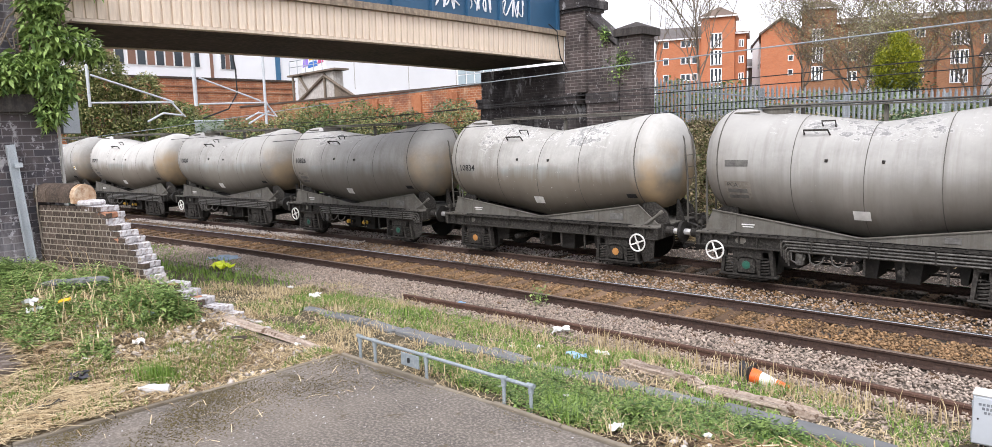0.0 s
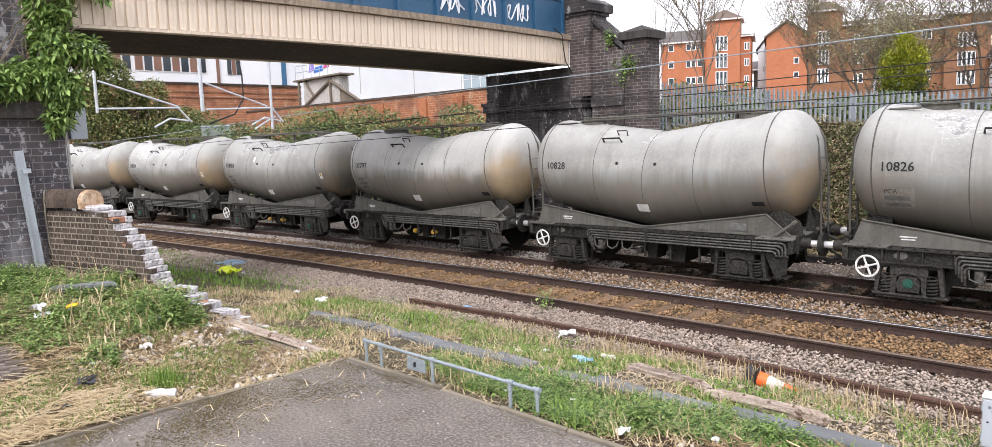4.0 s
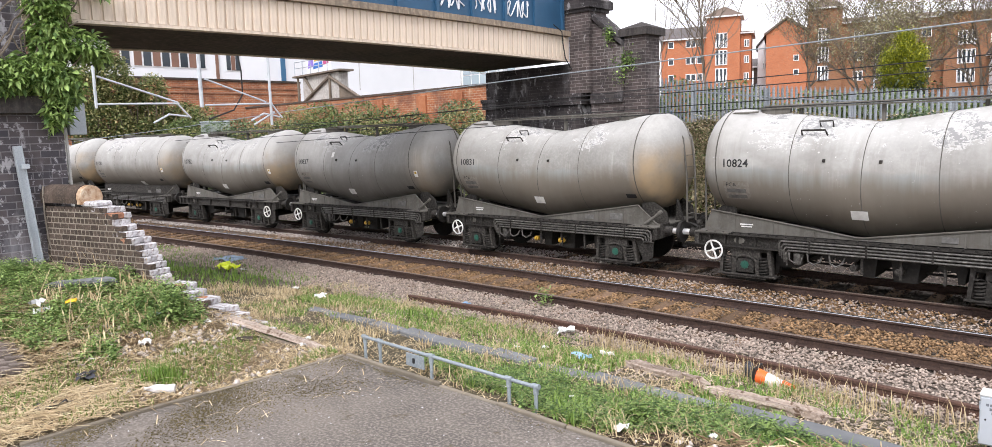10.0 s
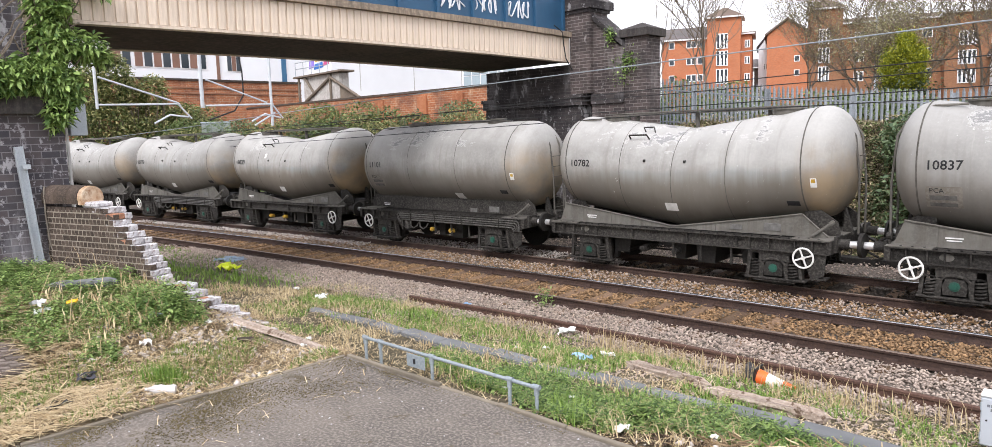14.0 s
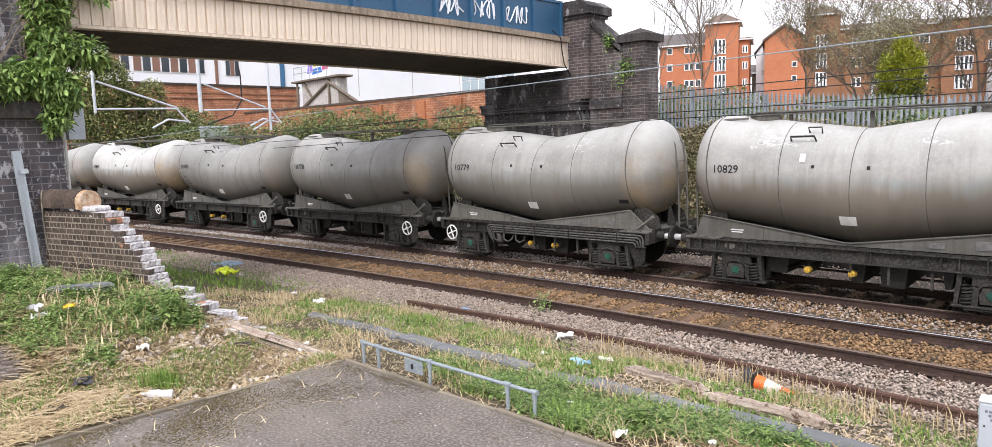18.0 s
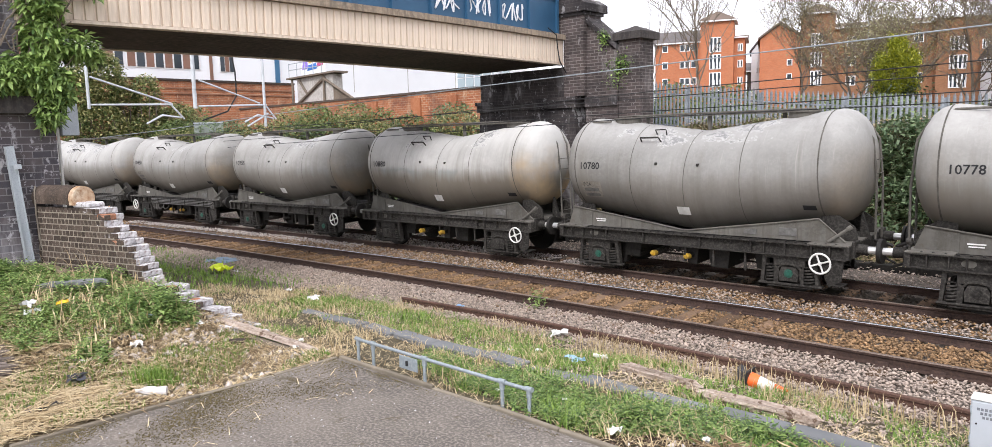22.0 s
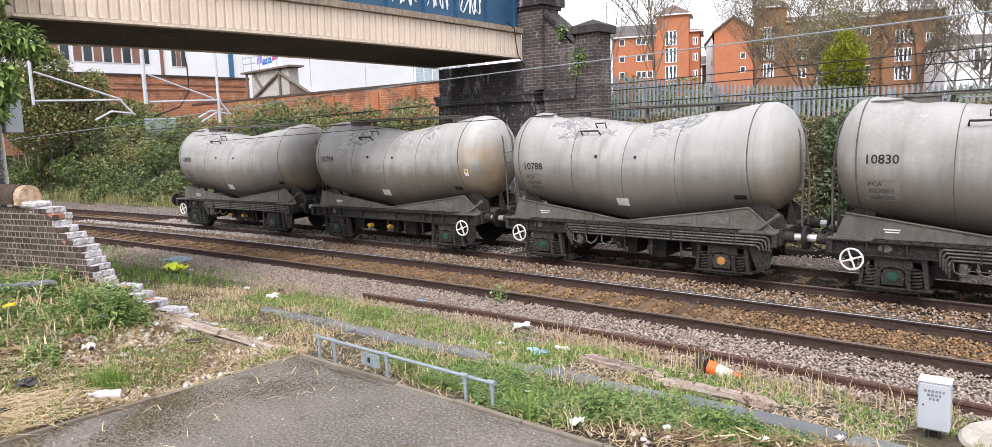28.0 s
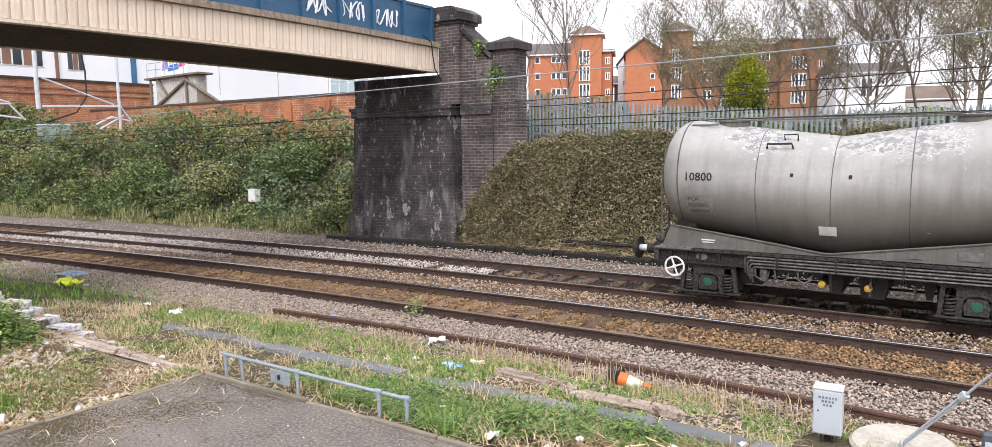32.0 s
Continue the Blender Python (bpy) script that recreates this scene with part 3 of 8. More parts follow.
sleeper_mesh = Shape().cham(-0.125, 0.125, -1.25, 1.25, -0.12, 0.0, 0.012).mesh("sleeper", M_SLEEPER)
chair_shape = Shape()
for side in (-0.7525, 0.7525):
    chair_shape.prism([(side - 0.19, 0.0), (side + 0.19, 0.0), (side + 0.15, 0.035), (side + 0.075, 0.045), (side + 0.05, 0.1), (side + 0.03, 0.03), (side - 0.03, 0.03), (side - 0.05, 0.1), (side - 0.075, 0.045), (side - 0.15, 0.035)], "x", -0.085, 0.085)
chair_mesh = chair_shape.mesh("rail_chair", M_RUST)
for base, name, span in ((RAIL_A, "timber-sleepered track, near rail dull and far rail polished bright", (-40, 10)), (RAIL_B, "timber-sleepered track of the freight train, its ballast darkened for shade", (-44, 10))):
    track = thing("railway_track", name, "railway track", kind="structure")
    for q, v in enumerate(base):
        part("rail", rail_shape(v, CANT * q, -150, 120), [M_RUST, M_RAILTOP if q == 1 else M_RAILDULL], track, smooth=False)
    s, mid = span[0], sum(base) / 2
    tilt = math.degrees(CANT / 1.505)
    while s < span[1]:
        x, y, a = on_line(mid, s)
        m = Matrix.Translation((x, y, CANT / 2 - 0.185)) @ Matrix.Rotation(a, 4, "Z") @ Matrix.Rotation(radians(tilt), 4, "X")
        part("sleeper", sleeper_mesh, None, track, m=m @ Matrix.Translation((0, 0, 0.022)))
        part("rail_chair", chair_mesh, None, track, m=m)
        s += 0.71


# ---- the rusty rail that lies beside the line ----
def loose_y(x):
    return 9.306 - 0.0865 * x - 0.0083 * x * x


loose = thing("loose_rail", "long rusty red-brown rail lying in the ballast beside the line", "rail")
prof = rail_profile()
n, pts = len(prof), []
for i in range(40):
    x = -11.6 + 14.6 * i / 39
    pts += [(x, loose_y(x) + p, -0.04 + q) for p, q in prof]
head, web = Shape(), Shape()
for i in range(39):
    for j in range(n):
        sh = head if j in (4, 5, 6, 7, 8, 9) else web
        sh.add([pts[i * n + j], pts[i * n + (j + 1) % n], pts[(i + 1) * n + (j + 1) % n], pts[(i + 1) * n + j]], [(0, 1, 2, 3)])
head.add(pts[4:11], [tuple(range(7))])
web.add(pts[:5] + pts[10:n], [tuple(range(5 + n - 10))])
part("rail_head", head, M_RUSTRED, loose)
part("rail_web", web, M_RUSTRED, loose)
# ---- the bridge over the line ----
GX0, GX1, GZ0, GZ1 = -18.95, -14.95, 5.39, 6.33
FAR_Y = 18.75


def camber(y):
    """The girder is hogged a little."""
    t = (y - 11.5) / 8.0
    return 0.1 * (1 - t * t)


def girder(x, face, name):
    """A riveted plate girder with cream ribbed face, seen from the side 'face'."""
    g = thing("bridge_girder", name, "girder")
    lo, hi, n = 3.6, 18.78, 40
    web, top, bot = Shape(), Shape(), Shape()
    ys = [lo + (hi - lo) * i / n for i in range(n + 1)]
    for sh, x0, x1, z0, z1 in ((web, x - 0.06, x + 0.06, GZ0 + 0.06, GZ1 - 0.16), (top, x - 0.2, x + 0.2, GZ1 - 0.16, GZ1), (bot, x - 0.12, x + 0.12, GZ0, GZ0 + 0.06)):
        sh.loft([[(x0, y, z0 + camber(y)), (x1, y, z0 + camber(y)), (x1, y, z1 + camber(y)), (x0, y, z1 + camber(y))] for y in ys])
    part("web_plate", web, M_GIRDER, g)
    part("top_flange", top, M_GIRDERTOP, g, "weathered brown top flange")
    part("bottom_flange", bot, M_GIRDER, g)
    rib = Shape()
    w = 0.085
    rib.prism([(-w, 0.0), (w, 0.0), (w - 0.012, 0.035), (-w + 0.012, 0.035)], "z", 0.0, 1.0)
    rib_mesh = rib.mesh("rib", M_GIRDER)
    pitch = 0.2
    y = lo + 0.2
    while y < hi - 0.1:
        m = Matrix.Translation((x + face * 0.06, y, GZ0 + 0.07 + camber(y))) @ Matrix.Rotation(radians(-90 * face), 4, "Z") @ Matrix.Diagonal((1, 1, 0.69, 1))
        if face > 0:
            part("rib", rib_mesh, None, g, m=m)
        y += pitch
    return g


girder(GX1 - 0.06, 1, "cream-painted ribbed steel girder spanning the railway, weathered")
girder(GX0 + 0.06, -1, "far steel girder of the bridge, dark with soot")
s = Shape()
s.loft([[(GX0 + 0.2, y, GZ0 + 0.02 + camber(y)), (GX1 - 0.2, y, GZ0 + 0.02 + camber(y)), (GX1 - 0.2, y, GZ0 + 0.34 + camber(y)), (GX0 + 0.2, y, GZ0 + 0.34 + camber(y))] for y in (3.6, 7, 10, 13, 16, 18.78)])
thing("bridge_deck", "dark sooty underside of the bridge deck with cross beams", "bridge deck", kind="structure", shape=s, material=M_SOFFIT)

# blue steel parapet of separate panels
parapet = thing("bridge_parapet", "blue steel bridge parapet of panels with white spray-paint tags", "parapet")
post_mesh = Shape().box(-0.05, 0.1, -0.05, 0.05, 0, 1.12).mesh("parapet_post", M_BLUE)
pan = Shape().box(-0.02, 0.02, 0.0, 1.3, 0.02, 1.08)
pan.box(-0.03, 0.06, 0.0, 1.3, 1.04, 1.12)
pan_mesh = pan.mesh("parapet_panel", M_BLUE)
for i in range(12):
    y = 18.55 - 1.32 * i
    m = Matrix.Translation((GX1 - 0.12, y - 1.31, GZ1 + camber(y - 0.6)))
    part("parapet_panel", pan_mesh, None, parapet, m=m)
    part("parapet_post", post_mesh, None, parapet, m=Matrix.Translation((GX1 - 0.12, y, GZ1 + camber(y))))


def squiggle(y0, y1, z0, z1, seed):
    r, sh = random.Random(seed), Shape()
    pts, k = [], 16
    for i in range(k):
        t = i / (k - 1)
        pts.append((GX1 - 0.085, y0 + (y1 - y0) * t + r.uniform(-0.16, 0.16), z0 + (z1 - z0) * (0.5 + 0.5 * math.sin(i * 2.1 + seed)) + r.uniform(-0.05, 0.05)))
    sm = []
    for i in range(k - 1):
        for q in range(4):
            t = q / 4
            p0, p1, p2, p3 = (Vector(pts[max(0, min(k - 1, i + d))]) for d in (-1, 0, 1, 2))
            sm.append(0.5 * ((2 * p1) + (p2 - p0) * t + (2 * p0 - 5 * p1 + 4 * p2 - p3) * t * t + (3 * p1 - p0 - 3 * p2 + p3) * t ** 3))
    return sh.tube(sm, 0.022, 5)


for q, (y0, y1) in enumerate(((16.0, 16.9), (14.75, 15.55), (13.4, 14.2))):
    part("spray_tag", squiggle(y0, y1, GZ1 + 0.3, GZ1 + 0.8, q + 3), M_GRAFFITI, parapet, "white spray-painted scribble")

# ---- far abutment, its pilaster and wing wall ----
def abutment():
    ab = thing("bridge_abutment", "sooty dark brick bridge abutment with white stains and a heavy cornice", "bridge abutment", kind="structure")
    s = Shape()
    # battered body: wider at its foot
    x0, x1, y0 = GX0 + 0.1, -14.55, FAR_Y
    s.add([(x0 - 0.1, y0 - 0.12, -0.3), (x1 + 0.32, y0 - 0.12, -0.3), (x1 + 0.32, 21.5, -0.3), (x0 - 0.1, 21.5, -0.3), (x0, y0 + 0.06, 4.05), (x1, y0 + 0.06, 4.05), (x1, 21.5, 4.05), (x0, 21.5, 4.05)], [(0, 3, 2, 1), (4, 5, 6, 7), (0, 1, 5, 4), (1, 2, 6, 5), (2, 3, 7, 6), (3, 0, 4, 7)])
    part("lower_wall", s, B_SOOT, ab)
    s = Shape()
    s.box(x0 - 0.06, x1 + 0.1, y0 - 0.05, 21.5, 4.05, 4.38)
    s.box(x0 - 0.1, x1 + 0.14, y0 - 0.09, 21.5, 4.28, 4.4)
    part("cornice", s, B_SOOT, ab, "projecting black stone cornice")
    part("bearing_wall", Shape().box(x0, x1 - 0.02, y0 + 0.12, 21.5, 4.4, 5.36), B_SOOT, ab)
    part("plinth", Shape().box(x0 - 0.2, x1 + 0.36, y0 - 0.2, 21.4, -0.3, 0.62), B_SOOT, ab, "black brick plinth")
    # pilaster beside the girder
    s = Shape().box(-14.9, -14.12, y0 - 0.02, y0 + 0.9, 4.4, 6.95)
    part("pilaster", s, B_DARK, ab)
    s = Shape()
    s.box(-15.42, -13.98, y0 - 0.14, y0 + 1.1, 7.0, 7.24)
    s.prism([(-15.42, 7.24), (-13.98, 7.24), (-14.3, 7.44), (-15.1, 7.44)], "y", y0 - 0.14, y0 + 1.1)
    s.box(-15.3, -14.06, y0 - 0.07, y0 + 1.0, 6.9, 7.0)
    part("cap_stone", s, B_SOOT, ab, "moulded stone cap")
    part("pilaster_top", Shape().box(-15.25, -14.1, y0 + 0.0, y0 + 0.9, 6.33, 6.95), B_DARK, ab)
    # sloping wing wall to the second pillar
    s = Shape().prism([(-14.2, -0.3), (-12.98, -0.3), (-12.98, 5.75), (-13.15, 5.75), (-14.12, 6.7), (-14.2, 6.7)], "y", y0 + 0.18, y0 + 0.75)
    part("wing_wall", s, B_DARK, ab)
    s = Shape().prism([(-14.12, 6.68), (-14.12, 6.84), (-12.97, 5.9), (-12.97, 5.74)], "y", y0 + 0.08, y0 + 0.85)
    part("wing_coping", s, B_SOOT, ab, "sloping stone coping")
    part("wing_band", Shape().box(-14.18, -12.99, y0 + 0.1, y0 + 0.3, 4.05, 4.36), B_SOOT, ab)
    return ab


abut = abutment()
pillar = thing("brick_pillar", "dark brick end pillar with a pyramid stone cap", "pillar", kind="structure")
part("shaft", Shape().box(-12.95, -12.2, FAR_Y + 0.2, FAR_Y + 0.95, -0.3, 5.98), B_DARK, pillar)
s = Shape().box(-13.08, -12.06, FAR_Y + 0.06, FAR_Y + 1.08, 5.98, 6.2)
s.add([(-13.08, FAR_Y + 0.06, 6.2), (-12.06, FAR_Y + 0.06, 6.2), (-12.06, FAR_Y + 1.08, 6.2), (-13.08, FAR_Y + 1.08, 6.2), (-12.57, FAR_Y + 0.57, 6.42)], [(0, 1, 4), (1, 2, 4), (2, 3, 4), (3, 0, 4)])
part("cap_stone", s, M_SOOT, pillar)

# ---- near abutment under the ivy ----
near = thing("bridge_pier", "dark blue-brick bridge pier overgrown with climbing shrub", "bridge pier", kind="structure")
part("lower_wall", Shape().box(-19.0, -14.9, -6.0, 4.05, 0.2, 3.78), B_PIER, near)
part("cornice", Shape().box(-19.0, -14.72, -6.0, 4.12, 3.78, 4.08), M_SOOT, near, "dark projecting stone ledge")
part("upper_wall", Shape().box(-19.0, -15.0, -6.0, 3.62, 4.08, 7.2), B_PIER, near)
# ---- beyond the bridge: walls and buildings across the line ----
wall = thing("brick_wall", "long orange brick boundary wall with a worn coping above the bushes", "wall", kind="structure")
part("wall_face", Shape().box(-53, -18.2, 27.0, 27.4, 2.5, 5.68), B_ORANGE, wall)
part("coping", Shape().box(-53, -18.2, 26.94, 27.46, 5.68, 5.8), M_BROWNBRICK, wall, "dark brick coping")
for x in (-29.5, -32.5, -36.5):
    part("buttress", Shape().box(x, x + 0.8, 26.88, 27.0, 2.8, 5.45), M_REDWALL, wall)
wall2 = thing("brick_wall", "tall orange brick retaining wall with faint ledges below a white building", "wall", kind="structure")
part("wall_face", Shape().box(-55.6, -55.0, 8, 33.0, 2.5, 7.86), B_ORANGE, wall2)
part("coping", Shape().box(-55.7, -54.9, 8, 33.0, 7.86, 8.02), M_BROWNBRICK, wall2, "dark brick coping")
for z in (6.9, 7.3):
    part("ledge", Shape().box(-55.0, -54.93, 8, 33.0, z, z + 0.1), M_REDBRICK, wall2)
hall = thing("white_building", "long white rendered building with brown panels and a blue stripe", "building")
part("wall", Shape().box(-75, -62, 6, 62, 3, 15), M_RENDER, hall)
part("roof", Shape().box(-75.5, -61.6, 5.6, 62.4, 15, 15.4), M_SLATE, hall)
for y in (10.0, 16.2, 22.3):
    win = part("window", Shape().box(-62.02, -61.96, y, y + 6.0, 9.42, 11.1), M_FRAMEWHITE, hall)
    for i in range(8):
        y0 = y + 0.08 + 0.74 * i
        part("pane" if i % 2 else "panel", Shape().box(-61.96, -61.93, y0, y0 + 0.6, 9.5, 11.05), M_GLASS if i % 2 else M_PANEL, win)
win = part("window", Shape().box(-62.02, -61.96, 30.0, 31.35, 9.35, 10.75), M_FRAMEWHITE, hall)
for i, mat in enumerate((M_GLASS, M_PANEL, M_GLASS)):
    part("panel" if i == 1 else "pane", Shape().box(-61.96, -61.93, 30.08 + 0.42 * i, 30.44 + 0.42 * i, 9.42, 10.7), mat, win)
part("brown_strip", Shape().box(-62.02, -61.9, 29.1, 29.35, 8, 12), M_PANEL, hall)
part("blue_strip", Shape().box(-62.02, -61.9, 35.3, 35.75, 8, 13), M_BLUESTRIPE, hall)
for y in (44.0, 51.0, 58.0):
    part("joint", Shape().box(-62.01, -61.97, y, y + 0.06, 8, 13), M_RENDERGREY, hall)
glazed = thing("glazed_lean_to", "pale glazed block beside the white building", "building")
part("frame", Shape().box(-35.2, -30.4, 33.0, 34.5, 3.5, 8.0), M_FRAMEWHITE, glazed)
for i in range(6):
    for j in range(2):
        part("pane", Shape().box(-35.0 + 0.78 * i, -34.34 + 0.78 * i, 32.95, 33.0, 6.1 + 0.92 * j, 6.95 + 0.92 * j), M_PALEGLASS, glazed)
hut = thing("derelict_hut", "small derelict pale-rendered hut with a sagging timber roof", "hut")
part("wall", Shape().box(-48.9, -44.2, 29.6, 30.4, 3.0, 7.85), M_RENDERGREY, hut)
part("roof", Shape().prism([(-49.9, 7.8), (-43.6, 7.9), (-43.6, 8.02), (-49.9, 7.92)], "y", 29.3, 30.5), M_BARK, hut)
for a, b in (((-45.2, 29.5, 7.6), (-49.2, 29.5, 5.75)), ((-45.2, 29.5, 7.6), (-41.3, 29.5, 5.8)), ((-48.6, 29.5, 7.85), (-47.4, 29.5, 6.6)), ((-49.4, 29.5, 7.85), (-49.4, 29.5, 5.6)), ((-45.2, 29.5, 7.8), (-45.2, 29.5, 5.8))):
    part("timber", Shape().cyl(a, b, 0.1, 6), M_BARK, hut)
part("lean_to", Shape().prism([(-44.9, 7.3), (-41.6, 5.8), (-44.9, 5.8)], "y", 29.62, 29.9), M_BARK, hut)
scaff = thing("roof_railing", "thin pale railing on the hut roof", "railing")
for i in range(5):
    part("post", Shape().cyl((-49.8 + 1.1 * i, 29.5, 7.9), (-49.8 + 1.1 * i, 29.5, 8.9), 0.03, 6), M_GALV, scaff)
for z in (8.5, 8.95):
    part("bar", Shape().cyl((-49.8, 29.5, z), (-45.8, 29.5, z), 0.03, 6), M_GALV, scaff)
poster = thing("hoarding", "bright multicoloured advertising hoarding above the hut", "hoarding")
part("board", Shape().box(-49.4, -46.2, 30.3, 30.4, 7.95, 9.9), M_RENDER, poster)
for x0, x1, z0, z1, c in ((-49.2, -48.4, 8.5, 9.3, (0.3, 0.2, 0.65)), (-48.5, -47.2, 8.4, 8.9, (0.05, 0.2, 0.6)), (-48.3, -47.0, 8.95, 9.4, (0.8, 0.55, 0.05)), (-47.2, -46.4, 8.6, 9.2, (0.6, 0.1, 0.25))):
    part("patch", Shape().prism([(x0, z0), (x1, z0 + 0.1), (x1 - 0.1, z1), (x0 + 0.2, z1 - 0.1)], "y", 30.27, 30.3), surface("hoarding_colour", (c, tuple(v * 0.8 for v in c)), 0.5, 0, 1, 5, 0), poster)

# ---- flats on the rise, about ninety metres away ----
AWAY = Vector((-0.4, 0.9165, 0))
ASIDE = Vector((0.9165, 0.4, 0))
FAR = Matrix((ASIDE, AWAY, Vector((0, 0, 1)))).transposed().to_4x4() @ Matrix.Translation((0, 92, 0))


def block(name, label, u0, u1, z0, z1, deep, wall_mat, d=0.0, roof=None, hip=0.0, rise=0.0, roof_mat=None, gable=False):
    b = thing(name, label, "building", m=FAR @ Matrix.Translation((0, d, 0)))
    if gable:
        mid = (u0 + u1) / 2
        part("wall", Shape().prism([(u0, z0), (u1, z0), (u1, z1), (mid, z1 + rise), (u0, z1)], "y", 0, deep), wall_mat, b)
        s = Shape()
        for a, c in ((u0 - 0.25, mid), (u1 + 0.25, mid)):
            s.add([(a, -0.3, z1 - 0.15), (c, -0.3, z1 + rise + 0.12), (c, deep, z1 + rise + 0.12), (a, deep, z1 - 0.15), (a, -0.3, z1 + 0.1), (c, -0.3, z1 + rise + 0.35), (c, deep, z1 + rise + 0.35), (a, deep, z1 + 0.1)], [(0, 3, 2, 1), (4, 5, 6, 7), (0, 1, 5, 4), (1, 2, 6, 5), (2, 3, 7, 6), (3, 0, 4, 7)])
        part("roof", s, roof_mat, b)
    else:
        part("wall", Shape().box(u0, u1, 0, deep, z0, z1), wall_mat, b)
        o = 0.35
        top = [(u0 + hip - (o if not hip else 0), deep / 2 - 0.05), (u1 - hip + (o if not hip else 0), deep / 2 - 0.05), (u1 - hip + (o if not hip else 0), deep / 2 + 0.05), (u0 + hip - (o if not hip else 0), deep / 2 + 0.05)]
        s = Shape().add([(u0 - o, -o, z1), (u1 + o, -o, z1), (u1 + o, deep + o, z1), (u0 - o, deep + o, z1)] + [(a, c, z1 + rise) for a, c in top], [(0, 3, 2, 1), (4, 5, 6, 7), (0, 1, 5, 4), (1, 2, 6, 5), (2, 3, 7, 6), (3, 0, 4, 7)])
        part("roof", s, roof_mat, b)
        part("eaves_board", Shape().box(u0 - o, u1 + o, -o, deep + o, z1 - 0.16, z1 - 0.004), M_FRAMEWHITE, b, "white eaves board")
    return b


def panes(b, u, z, w, h, cols=2, rows=1, rail=False):
    win = part("window", Shape().box(u, u + w, -0.06, 0.02, z, z + h), M_FRAMEWHITE, b)
    pw, ph = w / cols, h / rows
    for i in range(cols):
        for j in range(rows):
            part("pane", Shape().box(u + pw * i + 0.09, u + pw * (i + 1) - 0.09, -0.075, -0.05, z + ph * j + 0.09, z + ph * (j + 1) - 0.09), M_GLASS, win)
    if rail:
        for i in range(5):
            part("rail_bar", Shape().box(u + w * (i + 0.3) / 5, u + w * (i + 0.3) / 5 + 0.05, -0.25, -0.2, z, z + h * 0.5), M_FRAMEWHITE, win)


b1 = block("flats", "orange brick flats with a grey pitched roof and white windows", -13.1, -7.7, 3, 14.0, 9, B_FLATS, 1.0, rise=1.9, roof_mat=M_SLATE)
for z in (12.9, 10.9, 8.9):
    for u, w in ((-12.3, 0.7), (-10.2, 1.2), (-8.9, 0.7)):
        panes(b1, u, z, w, 0.85, 2 if w > 1 else 1)
b0 = block("house", "white gabled end house of the flats", -14.9, -13.1, 3, 13.6, 8, M_RENDER, 0.6, rise=1.4, roof_mat=M_SLATE, gable=True)
for z in (11.0, 8.6):
    panes(b0, -14.4, z, 0.8, 0.9)
t1 = block("flats_tower", "orange brick stair tower with pyramid roof and white French windows", -7.7, -3.9, 3, 16.2, 3.9, B_FLATS, 0.0, hip=1.75, rise=1.3, roof_mat=M_BROWNROOF)
for z in (12.5, 10.5, 8.4, 6.3):
    panes(t1, -6.65, z, 1.35, 1.75, 3, 1, True)
t1b = block("flats", "low orange brick wing with small windows", -3.9, -2.7, 3, 14.3, 6, B_FLATS, 1.5, rise=0.5, roof_mat=M_BROWNROOF)
for z in (12.6, 10.7, 8.7):
    panes(t1b, -3.5, z, 0.6, 0.9)
h1 = block("house", "small dark-roofed houses far down the street", -2.7, -1.0, 3, 11.2, 6, M_BROWNBRICK, 14, rise=1.3, roof_mat=M_SLATE)
panes(h1, -2.2, 9.6, 0.5, 0.8)
h2 = block("house", "narrow white gabled house", -2.1, -0.6, 3, 13.2, 6, M_RENDER, 9, rise=1.0, roof_mat=M_SLATE, gable=True)
panes(h2, -1.5, 10.4, 0.5, 0.8)
b2 = block("flats", "orange brick gabled flats with two small windows", -1.0, 3.4, 3, 13.7, 9, B_FLATS, 0.0, rise=1.5, roof_mat=M_BROWNROOF, gable=True)
for z in (10.5, 8.9):
    panes(b2, 1.95, z, 0.6, 0.7, 1)
t2 = block("flats_tower", "brown brick stair tower with a pyramid roof behind bare branches", 3.5, 7.0, 3, 16.3, 3.6, B_FLATSBROWN, 0.5, hip=1.6, rise=1.2, roof_mat=M_BROWNROOF)
for z in (12.3, 10.2, 8.1):
    panes(t2, 4.5, z, 1.2, 1.7, 3, 1, True)
b3 = block("flats", "long brown brick block of flats behind bare trees", 7.0, 17.4, 3, 14.6, 9, B_FLATSBROWN, 1.5, rise=1.0, roof_mat=M_BROWNROOF)
for z in (12.4, 10.2, 8.0):
    for u in (8.3, 10.5, 12.8, 15.0):
        panes(b3, u, z, 1.0, 1.1)
b4 = block("flats", "brown brick corner block with white balcony windows", 17.0, 23.0, 3, 14.8, 8, B_FLATSBROWN, 0.0, rise=0.5, roof_mat=M_BROWNROOF)
for z in (11.2, 9.2, 7.2):
    panes(b4, 18.2, z, 1.7, 1.5, 4, 1, True)
    panes(b4, 21.2, z, 0.7, 1.0)
b5 = block("house", "white rendered house with a dark roof behind bare trees", 21.2, 28.0, 3, 10.0, 8, M_RENDER, -8.0, rise=1.3, roof_mat=M_SLATE)
panes(b5, 23.6, 7.4, 1.2, 2.0)
panes(b5, 25.6, 8.6, 0.7, 0.8)
b6 = block("house", "distant weathered pale houses beyond the trees", 33.5, 44, 3, 8.4, 8, M_RENDERGREY, 20.0, rise=2.0, roof_mat=M_BROWNROOF)
panes(b6, 35.0, 7.6, 1.2, 1.2)

